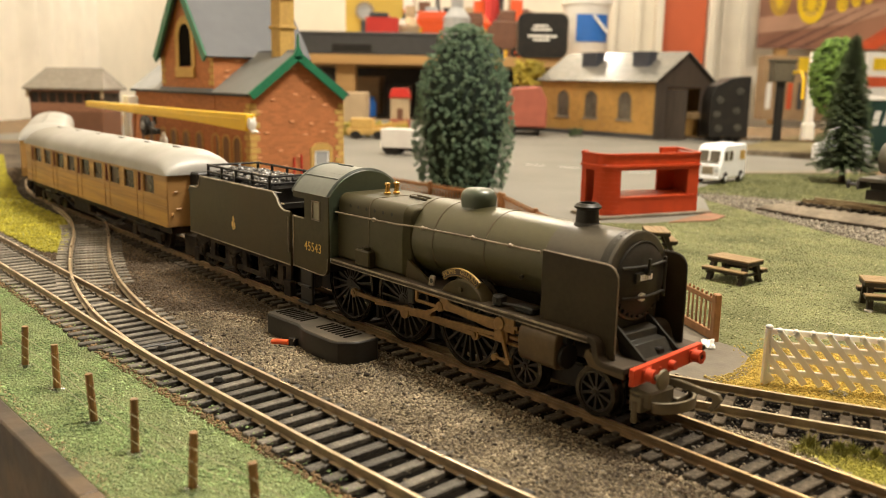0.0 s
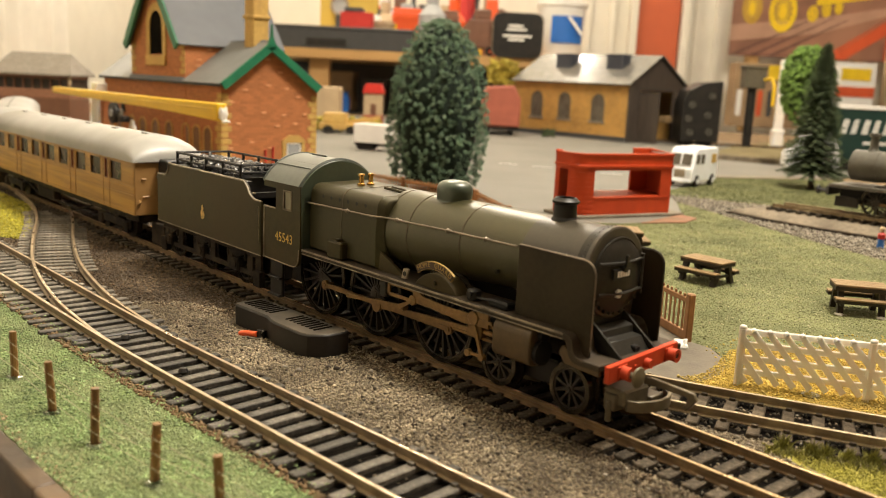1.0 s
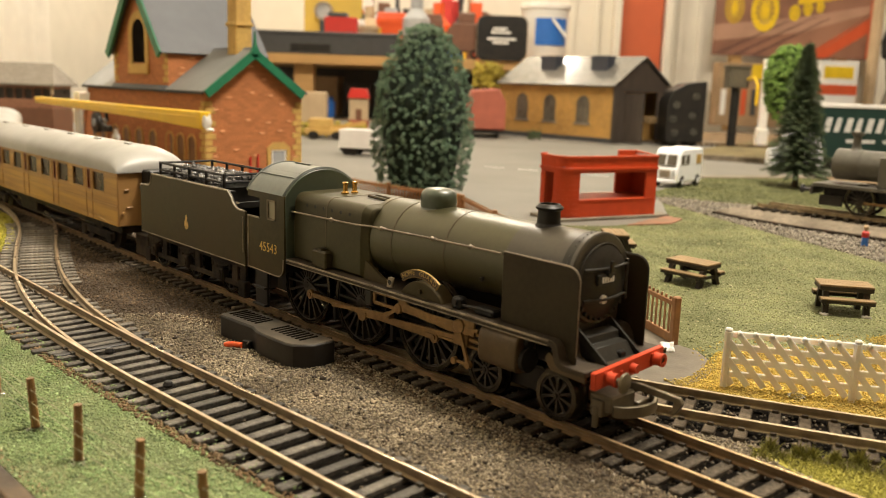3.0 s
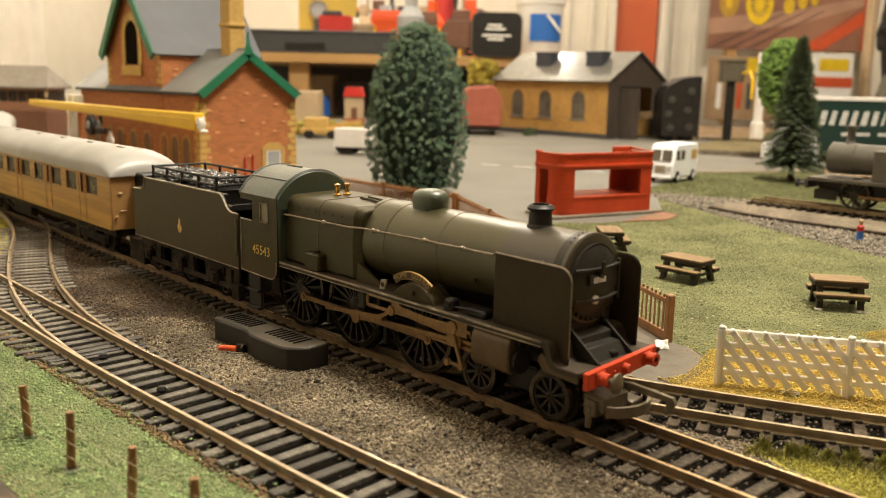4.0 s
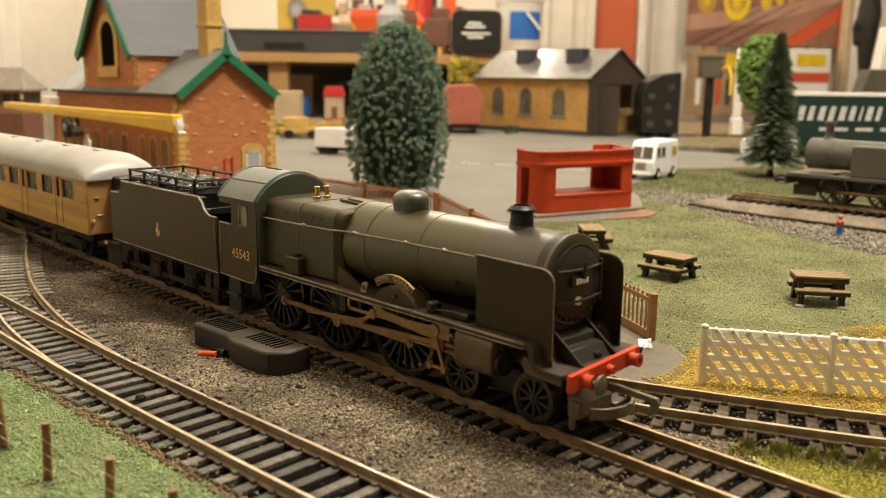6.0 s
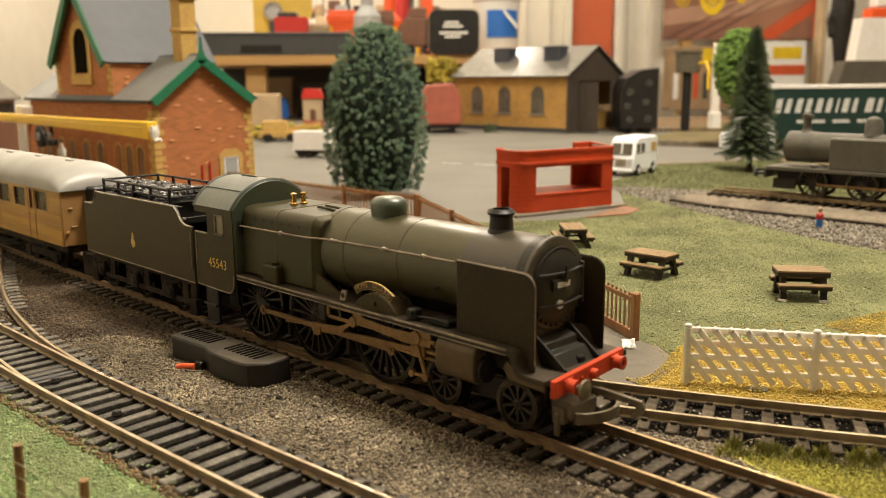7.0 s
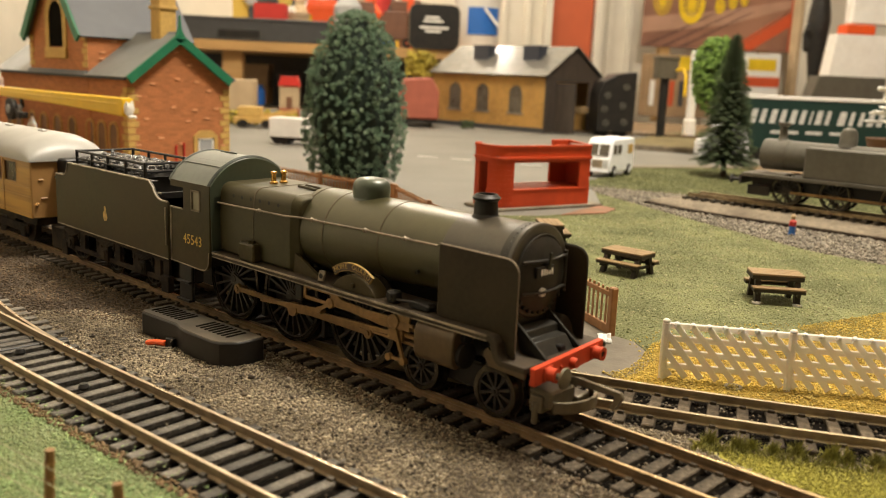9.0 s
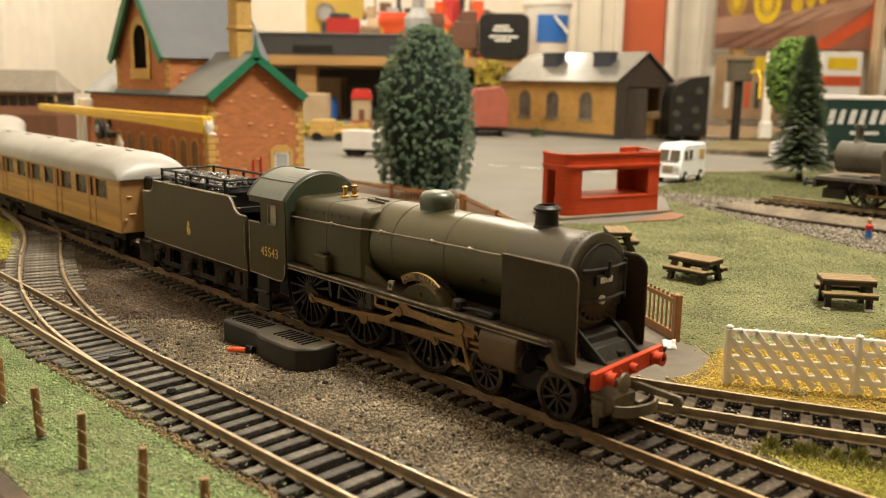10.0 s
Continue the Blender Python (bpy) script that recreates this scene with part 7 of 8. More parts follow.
part("chimney", Shape().lathe([(4.6, 42.5), (3.4, 44), (2.7, 46), (2.6, 52), (4.0, 53), (4.0, 55), (2.4, 55.2), (0.05, 55.0)], (24, 0, 0), "z", 24), GREY_PRIMER, tank)
part("dome", Shape().lathe([(6.5, 42), (5.6, 44), (5.5, 50), (4.4, 53), (2, 54.4), (0.05, 54.8)], (67, 0, 0), "z", 24), GREY_PRIMER, tank)
part("cab", Shape().box(118, -16, 20, 150, -14.8, 44, 0.2).box(118, 14.8, 20, 150, 16, 44, 0.2).box(118, -16, 20, 119.4, 16, 52, 0.2).box(116, -17, 52, 154, 17, 53.5, 0.6), GREY_PRIMER, tank)
part("front_beam", Shape().box(2.5, -16, 12, 4.5, 16, 18, 0.2), DARK_GREY, tank)
for y in (-11.5, 11.5):
    part("buffer", Shape().cyl((-4, y, 14.5), (2.5, y, 14.5), 1.3, n=14).cyl((-5, y, 14.5), (-4, y, 14.5), 3.0, n=18), DARK_GREY, tank)
part("chassis", Shape().box(8, -6, 7, 150, 6, 17.5), BLACK, tank)
for x in (34, 66, 104):
    for y in (-8.9, 8.9):
        add_wheel(tank, "wheel", x, y, 10.2, 10.1, 14, 4.0)
part("side_rod", Shape().bar((38, 9.2), (108, 9.2), 1.6, -13, -12.2), RODS, tank)
part("front_guard", Shape().box(8, -13, 5, 24, -11.5, 12, 0.4), BLACK, tank)

# ---- small figure, stray bits ----
fig = Shape().lathe([(0.05, 0), (2.4, 0.2), (2.2, 6), (2.5, 7.4), (2.7, 11), (1.0, 12.7), (1.6, 14), (1.9, 15.6), (1.0, 17.2), (0.05, 17.4)], (0, 0, 0), "z", 12)
ob = solid("toy_figure", fig, BLUE, "tiny plain toy figure in red and blue on the gravel", "figurine")
ob.data.materials.append(RED_BOX)
ob.data.materials.append(BEIGE)
for face in ob.data.polygons:
    face.material_index = 2 if face.center.z > 0.0128 else 1 if face.center.z > 0.0075 else 0
ob.matrix_world = at(-84, 353, 0.5) @ Matrix.Diagonal((0.8, 0.8, 0.74, 1))
rng = random.Random(77)
crumple, folds = [], []
for i in range(7):
    for j in range(5):
        crumple.append((i * 1.25 + rng.uniform(-0.4, 0.4), j * 1.1 + rng.uniform(-0.4, 0.4) + 0.25 * i, 0.4 + 0.5 * j + 0.9 * abs(math.sin(i * 1.9 + j * 0.5)) * rng.random()))
for i in range(6):
    for j in range(4):
        k = i * 5 + j
        folds += [(k, k + 5, k + 6), (k, k + 6, k + 1)]
folded = Shape().add(crumple + [(x, y, max(0.0, z - 0.35)) for x, y, z in crumple], folds + [tuple(35 + q for q in reversed(f)) for f in folds])
scrap = solid("paper_scrap", folded, WHITE_PLASTIC, "crumpled white paper scrap beside the fence post", "scrap", smooth=0)
scrap.matrix_world = at(-35.5, 71.5, 0.9, 40) @ Matrix.Diagonal((0.6, 0.75, 1.0, 1))
# Clear ring of dried glue, not metal.
ring = solid("glue_ring", Shape().ring((0, 0, 0.3), 1.6, 2.5, 0, 0.5, "z", 24), CLEAR, "small clear ring of dried glue lying in the scatter", "washer")
ring.matrix_world = at(13.5, 66, 0.8)
for bx, by, bz in ((-136, -72, 2.6), (-98, -71, 2.6), (-196, -74, 2.6)):
    b = solid("loose_screw", Shape().lathe([(0.05, 0), (1.3, 0), (1.5, 0.6), (1.0, 1.5), (0.05, 1.7)], (0, 0, 0), "z", 12), BLACK, "small black screw head on a sleeper", "screw", "loose screws")
    b.matrix_world = at(bx, by, 2.05)

# ---- back of the room ----
shelf = thing("shelf", "long pine shelf board above the far side of the layout", "shelf", ROOM)
part("shelf_board", Shape().box(-480, 1995, 122, 330, 2630, 143, 1.0), PINE_WOOD, shelf, "pale pine shelf board")
for r in (-470, -330, 180):
    part("shelf_leg", Shape().box(r, 2030, -18, r + 45, 2075, 122, 1.0), PINE_WOOD, shelf)
# Added panel; its dark grey stands for the shade under the shelf.
part("shelf_back", Shape().box(-480, 2560, -18, 330, 2600, 122, 1.0), DARK_GREY, shelf, "added panel, dark grey for the shaded opening under the shelf")
for r, w, h, mt, lb in ((-345, 95, 96, BEIGE, "beige card box"), (-226, 60, 80, DARK_GREY, "dark grey box"), (-130, 70, 60, BROWN, "brown box"), (-40, 80, 88, BEIGE, "tan card box"), (80, 70, 70, DARK_GREY, "dark storage box")):
    b = solid("storage_box", Shape().box(0, 0, 0, w, 120, h, 2.0).box(-2, -2, h - 14, w + 2, 122, h, 1.0), mt, lb + " stored under the shelf", "box", "storage boxes")
    b.matrix_world = in_room(r, 2210, 0)
blue_jar = solid("blue_jar", Shape().lathe([(0.05, 0), (15, 0), (16, 4), (16, 34), (12, 40), (12, 48), (0.05, 48)], (0, 0, 0), "z", 20), BLUE, "small blue jar under the shelf", "jar")
blue_jar.matrix_world = in_room(-262, 2120, 0)

tray = thing("long_tray", "long dark grey plastic tray with a slot on the shelf", "tray", in_room(-415, 2000, 143))
part("tray_body", Shape().box(0, 0, 0, 320, 110, 46, 2.0), DARK_GREY, tray, bevel=0.0)
part("tray_lip", Shape().box(-3, -3, 43, 323, 113, 50, 1.5), DARK_GREY, tray)
part("slot", Shape().box(82, -1.5, 6, 172, 4, 23, 1.0), BLACK, tray, "black slot")
bx = thing("red_box", "bright red card box with a grey lid on the tray", "box", in_room(-262, 2040, 193))
part("box_body", Shape().box(0, 0, 0, 72, 60, 36, 1.0), RED_BOX, bx)
part("box_lid", Shape().box(8, -1, 36, 50, 61, 46, 1.0), DARK_GREY, bx)
pnl = solid("yellow_panel", Shape().box(0, 0, 0, 150, 14, 190, 2.0), paint("mustard_card", (0.55, 0.38, 0.06), 0.6, vary=0.15, scale=12), "mustard yellow card panel leaning on the shelf", "panel")
pnl.matrix_world = in_room(-352, 2330, 143)
clock = thing("round_dial", "round grey dial in front of a yellow panel", "dial", in_room(-300, 2320, 262))
part("dial_rim", Shape().ring((0, 0, 0), 18, 24, -8, 0, "y", 32), WORN, clock)
part("dial_face", Shape().cyl((0, -4, 0), (0, 0, 0), 19, n=32), SLATE_LIGHT, clock)
part("dial_foot", Shape().box(-10, -6, -119, 10, 0, -20, 1.0), DARK_GREY, clock)
rng = random.Random(21)
COL = [WHITE_PLASTIC, DARK_GREY, BROWN, RED_BOX, BLUE, BEIGE, YELLOW, GREY_PRIMER, ORANGE, SLATE_LIGHT]
NAMES = ["white", "dark grey", "brown", "red", "blue", "beige", "yellow", "mid grey", "orange", "pale grey"]
for i in range(40):
    k = rng.randrange(len(COL))
    r = -236 + i * 7.6 + rng.uniform(-5, 5)
    h = rng.uniform(50, 150)
    s = Shape()
    if i % 3 == 0:
        s.lathe([(0.05, 0), (h * 0.2, 0), (h * 0.22, 3), (h * 0.22, h * 0.62), (h * 0.10, h * 0.78), (h * 0.10, h), (0.05, h)], (0, 0, 0), "z", 18)
        nm, ct = "bottle", "bottle"
    elif i % 3 == 1:
        s.box(-h * 0.25, 0, 0, h * 0.25, 40, h * 0.8, 1.5).box(-h * 0.27, -2, h * 0.6, h * 0.27, 42, h * 0.72, 1.0)
        nm, ct = "carton", "box"
    else:
        s.lathe([(0.05, 0), (h * 0.24, 0), (h * 0.26, 2), (h * 0.26, h * 0.5), (h * 0.28, h * 0.52), (h * 0.28, h * 0.6), (0.05, h * 0.6)], (0, 0, 0), "z", 18)
        nm, ct = "paint_tin", "tin"
    b = solid(nm, s, COL[k], NAMES[k] + " " + nm.replace("_", " ") + " among the clutter on the shelf", ct, "shelf clutter")
    b.matrix_world = in_room(r, 2120 + (i % 4) * 85, 143)
for i in range(30):
    k = (0, 2, 5, 1, 8, 2, 7, 5, 4, 2, 1, 9, 3, 6)[rng.randrange(14)]
    r, h = -228 + i * 12.4 + rng.uniform(-4, 4), rng.uniform(95, 215)
    s = Shape()
    if i % 2:
        s.lathe([(0.05, 0), (13, 0), (14, 3), (14, h * 0.6), (6, h * 0.72), (6, h * 0.88), (7.5, h * 0.9), (7.5, h), (0.05, h)], (0, 0, 0), "z", 16)
        nm, ct = "bottle", "bottle"
    else:
        s.box(-16, 0, 0, 16, 30, h * 0.85, 1.5).box(-14, -1.5, h * 0.3, 14, 0.2, h * 0.55, 0.5)
        nm, ct = "carton", "box"
    b = solid(nm, s, COL[k], NAMES[k] + " " + nm + " standing at the back of the shelf", ct, "shelf clutter")
    b.matrix_world = in_room(r, 2480 - (i % 3) * 30, 143)
lumps = thing("model_wagon", "brown model wagon with rough load on the shelf", "wagon", in_room(28, 2010, 143))
part("wagon_body", Shape().box(0, 0, 18, 66, 60, 80, 2.0).cyl((8, -2, 52), (8, 62, 52), 22, n=24).box(14, 10, 80, 52, 50, 104, 3.0), BROWN, lumps)
for x in (14, 52):
    part("wheel", Shape().ring((x, 0, 11), 3, 11, -3, 3, "y", 22), BLACK, lumps)
sign = thing("sign_board", "black rounded sign board with pale lettering on the shelf", "sign", in_room(84, 1985, 143))
rr = [(18, 0), (92, 0)] + arc(92, 18, 18, 270, 360, 5) + arc(92, 78, 18, 0, 90, 5) + arc(18, 78, 18, 90, 180, 5) + arc(18, 18, 18, 180, 270, 5)
part("board", Shape().prism(rr, "y", 0, 8), BLACK, sign, bevel=1.0)
part("rim", Shape().prism([(55 + (x - 55) * 1.03, 48 + (z - 48) * 1.03) for x, z in rr], "y", 3, 12), WORN, sign)
for z, xa, xb in ((66, 34, 66), (58, 30, 74), (44, 22, 86), (36, 34, 70)):
    part("lettering_bar", Shape().box(xa, -0.6, z, xb, 0.2, z + 5), WHITE_PRINT, sign)
tub = thing("plastic_tub", "white plastic tub with a blue label on the shelf", "tub", in_room(243, 2070, 143))
part("tub_body", Shape().lathe([(0.05, 0), (48, 0), (50, 4), (54, 118), (58, 120), (58, 130), (54, 132), (0.05, 132)], (0, 0, 0), "z", 40), WHITE_PLASTIC, tub)
part("tub_label", Shape().add([(54.0 * math.sin(radians(a)), -54.0 * math.cos(radians(a)), z) for a in range(-30, 56, 5) for z in (38, 98)] + [(52.6 * math.sin(radians(a)), -52.6 * math.cos(radians(a)), z) for a in range(-30, 56, 5) for z in (38, 98)],
     [(2 * i, 2 * i + 2, 2 * i + 3, 2 * i + 1) for i in range(17)] + [(36 + 2 * i, 37 + 2 * i, 39 + 2 * i, 38 + 2 * i) for i in range(17)]), BLUE, tub, "blue wrap label")
part("tub_band", Shape().bar((10, 96), (42, 58), 6, -56.4, -53), WHITE_PRINT, tub)

door_red = thing("door_1", "orange red door panel in a cream surround", "door", ROOM, kind="structure")
part("door_leaf", Shape().box(528, 2618, -880, 652, 2636, 1150, 2.0), WALL_RED, door_red)
for r in (506, 656):
    part("door_frame", Shape().box(r, 2600, -880, r + 22, 2639, 1170, 2.0), WALL_CREAM, door_red)
part("door_frame", Shape().box(506, 2600, 1172, 678, 2639, 1195, 2.0), WALL_CREAM, door_red)
folds = [(-898 + 13 * (1 + math.sin(k * 0.62) * (0.6 + 0.4 * math.sin(k * 0.17))), 1420 + k * 7) for k in range(86)]
drape = thing("curtain", "pale cream curtain hanging in soft folds on the wall", "curtain", ROOM)
part("cloth", Shape().prism(folds + [(x + 3, y) for x, y in reversed(folds)], "z", -300, 1380), CURTAIN, drape, smooth=60)
part("curtain_rail", Shape().cyl((-880, 1390, 1384), (-880, 2050, 1384), 9, n=14), BROWN, drape)
strips = thing("panelling", "cream wall panelling with upright battens", "panelling", ROOM, kind="structure")
for r in (300, 380, 450, 700, 760):
    part("batten", Shape().box(r, 2628, -880, r + 16, 2639, 1200, 1.0), WALL_CREAM, strips)
poster = thing("railway_poster", "brown framed poster with yellow wheels on the wall", "poster", in_room(778, 2540, 195))
part("poster_sheet", Shape().box(0, 0, 0, 448, 3, 330, 0.5), POSTER_BROWN, poster, "dark red brown printed sheet")
part("poster_edge", Shape().box(440, -2, 0, 450, 4, 330, 0.5), PRINT_RED, poster)
part("printed_ground", Shape().prism([(0, 40), (0, 84), (240, 112), (440, 150), (440, 128), (250, 70)], "y", -0.4, 0.2), POSTER_PALE, poster, "pale printed gravel")
for k, (x0, x1, top) in enumerate(((6, 16, 250), (60, 72, 290), (112, 124, 330), (262, 284, 436))):
    part("printed_rail", Shape().prism([(x0, 2), (x1, 2), (top, 120 - k * 4 if k < 3 else 122), (top - 5, 120 - k * 4 if k < 3 else 116)], "y", -0.7, 0.2), PRINT_RED if k == 3 else POSTER_RAIL, poster)
part("printed_red_band", Shape().prism([(284, 2), (330, 2), (440, 74), (440, 116)], "y", -0.6, 0.2), PRINT_RED, poster)
for r, z, wide, high in ((54, 132, 28, 44), (141, 127, 39, 58), (225, 123, 15, 22), (262, 136, 13, 20), (296, 142, 11, 17)):
    rim = Shape().ring((0, -0.6, 0), 0.66, 1.0, -0.5, 0.4, "y", 30)
    rim.v = [(r + x * wide, y - 0.4, z + q * high) for x, y, q in rim.v]
    w = part("printed_wheel", rim, PRINT_YELLOW if wide != 28 else PRINT_OCHRE, poster, "yellow printed wheel")
    hub = Shape().cyl((0, -1.2, 0), (0, 0.4, 0), 0.26, n=20)
    hub.v = [(r + x * wide, y - 0.3, z + q * high) for x, y, q in hub.v]
    part("printed_hub", hub, PRINT_YELLOW, w)
    for k in range(7):
        a = math.pi * k / 7
        dx, dz = 0.7 * wide * math.cos(a), 0.7 * high * math.sin(a)
        part("printed_spoke", Shape().bar((r - dx, z - dz), (r + dx, z + dz), wide * 0.13, -1.1, 0.2), PRINT_YELLOW, w)
part("printed_body", Shape().prism([(232, 146), (420, 176), (420, 192), (330, 190), (236, 176)], "y", -0.7, 0.2), PRINT_YELLOW, poster, "yellow printed engine frame")
for x in (60, 360):
    part("poster_stand", Shape().box(x, 4, -213, x + 30, 40, 200, 1.0), PINE_WOOD, poster)
packs = thing("toy_carton", "red and yellow printed toy carton standing on the far board", "box", in_room(1040, 2420, 0))
part("carton", Shape().box(0, 0, 0, 108, 60, 185, 1.0), WHITE_PLASTIC, packs)
part("carton_print", Shape().box(14, -1, 138, 94, 0.5, 170), PRINT_YELLOW, packs)
part("carton_stripe", Shape().box(0, -1.2, 94, 108, 0.5, 121), PRINT_RED, packs)
pack2 = thing("toy_carton", "orange and cream printed toy carton on the far board", "box", in_room(770, 2430, 0))
part("carton", Shape().box(0, 0, 0, 190, 60, 172, 1.0), TAN_PRINT, pack2)
part("carton_print", Shape().box(90, -1, 130, 188, 0.5, 168), PRINT_YELLOW, pack2)
for k in range(6):
    part("carton_bar", Shape().box(10 + k * 28, -1, 30, 24 + k * 28, 0.5, 100), [WHITE_PLASTIC, BROWN, PRINT_RED, DARK_GREY, WHITE_PLASTIC, BROWN][k], pack2)
column = thing("wall_post", "cream timber post beside the poster", "post", ROOM, kind="structure")
part("post", Shape().box(1212, 2440, -18, 1262, 2500, 1499, 2.0), WALL_CREAM, column)
part("post_edge", Shape().box(1194, 2440, -18, 1210, 2480, 1499, 2.0), BEIGE, column)
bag = thing("black_bag", "black cloth bag hanging from a rod", "bag", in_room(975, 1900, 0))
part("cloth", Shape().lathe([(0.05, 70), (5, 74), (10, 110), (20, 190), (24, 240), (14, 310), (6, 400), (0.05, 402)], (0, 0, 0), "z", 14).blob((-10, 0, 205), 22, 3, (0.9, 0.6, 1.7), 3, 0.5), BLACK, bag)
part("rod", Shape().cyl((10, 0, 0.0), (10, 0, 420), 5, n=10), BEIGE, bag)
stack = thing("storage_tub", "white storage tub with an orange red lid on grey crates", "tub", in_room(950, 1790, 0))
part("crate", Shape().prism([(-34, 0), (-34, 60), (-16, 120), (130, 120), (130, 0)], "y", 0, 44), GREY_PRIMER, stack, "dull grey crate")
part("tub", Shape().prism([(4, 120.2), (14, 206), (120, 206), (130, 120.2)], "y", 2, 40), WHITE_PLASTIC, stack)
part("lid", Shape().box(30, 3, 206.2, 96, 40, 226, 3.0), ORANGE, stack, "orange red lid")
part("upper_tub", Shape().box(40, 6, 226.2, 130, 36, 300, 4.0), WHITE_PLASTIC, stack)
glassjar = solid("amber_jar", Shape().lathe([(0.05, 0), (26, 0), (28, 4), (28, 50), (20, 62), (20, 72), (0.05, 72)], (0, 0, 0), "z", 24), BROWN, "brown glass jar beside the white tub", "jar")
glassjar.matrix_world = in_room(1105, 1760, 120)
flo = thing("white_flowers", "bunch of white artificial flowers in a low pot", "flowers", in_room(493, 800, 0.4))
part("pot", Shape().lathe([(0.05, 0), (18, 0), (22, 40), (24, 44), (0.05, 44)], (0, 0, 0), "z", 24), BROWN, flo)
rng = random.Random(31)
for i in range(26):
    a, e = rng.uniform(0, 6.28), rng.uniform(0, 1)
    c = (24 * math.cos(a) * (1 - e * 0.5), 24 * math.sin(a) * (1 - e * 0.5), 50 + 40 * e)
    s = Shape()
    for k in range(5):
        t = k * 1.257 + a
        s.blob((c[0] + 4.2 * math.cos(t), c[1] + 4.2 * math.sin(t), c[2] + 1.2), 3.6, k + i, (1, 1, 0.4), 1, 0.3)
    part("blossom", s, WHITE_PLASTIC, flo)
car = thing("toy_car", "small white toy car parked behind the fir tree", "car", in_room(388, 1010, 0.3, -8))
part("body", Shape().prism([(0, 5), (0, 20), (3, 24), (12, 27), (17, 42), (22, 45), (44, 45), (52, 40), (56, 26), (58, 22), (58, 5)], "y", 0, 30), VAN_WHITE, car, bevel=1.5)
part("side_window", Shape().prism([(16, 28), (20, 41), (34, 42), (34, 28)], "y", -0.5, 0.3), SHED_PANE, car)
for x in (12, 46):
    for y in (2, 28):
        part("wheel", Shape().cyl((x, y - 2.5, 6), (x, y + 2.5, 6), 6, n=18), BLACK, car)
tower = thing("water_tower", "dark olive model water tank on a dark post", "water tower", in_room(450, 1400, 0))
part("tank", Shape().box(12, 6, 96, 44, 34, 130, 1.0).box(10, 4, 127, 46, 36, 131, 0.6), paint("olive_tank", (0.10, 0.085, 0.055), 0.6), tower)
part("column", Shape().cyl((28, 20, 0), (28, 20, 96), 7, n=16), BLACK, tower)
part("spout", Shape().tube([(40, 0, 110), (46, -14, 112), (48, -22, 100), (48, -22, 70)], 2.4, 8), YELLOW, tower)
pillar = thing("signal_post", "pale model semaphore post beside the yard", "signal", in_room(556, 1500, 0))
part("mast", Shape().box(-6, -6, 0, 6, 6, 146, 0.8).box(-9, -9, 0, 9, 9, 30, 2.0), LATTICE, pillar)
part("arm", Shape().box(-4, -7, 118, 36, -5, 130, 0.5), YELLOW, pillar)
tarp = thing("tarpaulin_wagon", "low wagon under a faded red tarpaulin", "wagon", in_room(52, 1460, 0.3))
part("sheet", Shape().prism([(0, 14), (0, 62), (6, 78), (50, 82), (62, 60), (62, 14)], "y", 0, 130), RUST_PINK, tarp, "faded red sheet", bevel=3.0)
part("wagon_frame", Shape().box(2, 4, 8, 60, 126, 15, 0.5), BLACK, tarp)
for x in (10, 50):
    for y in (24, 104):
        part("wheel", Shape().cyl((x - 2, y, 7), (x + 2, y, 7), 6.6, n=18), BLACK, tarp)
hut = thing("platform_hut", "small tan hut with a red roof in the yard", "hut", in_room(-150, 1500, 0.3) @ Matrix.Diagonal((0.72, 0.72, 1.0, 1)))
part("hut_wall", Shape().box(0, 0, 0, 44, 36, 58, 0.6), BEIGE, hut)
part("hut_base", Shape().box(-1, -1, 0, 45, 37, 22, 0.6), RUST_PINK, hut)
part("hut_roof", Shape().prism([(-4, 58), (48, 58), (40, 74), (4, 74)], "y", -4, 40), RED_BOX, hut, bevel=0.6)
part("hut_door", Shape().box(16, -0.8, 0.2, 30, 0.4, 40, 0.2), BROWN, hut)
dig = thing("toy_excavator", "dull yellow toy construction vehicle parked in the yard", "digger", in_room(-196, 1300, 0.3) @ Matrix.Diagonal((1, 1, 0.75, 1)))
part("chassis", Shape().box(0, 0, 8, 96, 34, 20, 1.0).box(6, 2, 20, 40, 32, 40, 1.5), OCHRE, dig)
part("arm", Shape().bar((40, 22), (90, 34), 7, 14, 20), OCHRE, dig)
for x in (14, 48, 82):
    for y in (2, 32):
        part("wheel", Shape().cyl((x, y - 3, 8), (x, y + 3, 8), 7.8, n=18), BLACK, dig)
box3 = solid("scenery_block", Shape().box(0, 0, 0, 120, 50, 64, 2.0).box(14, -4, 10, 50, 4, 50, 1.0), BEIGE, "beige card building block in the far yard", "building block")
box3.matrix_world = in_room(-330, 1650, 0.3)


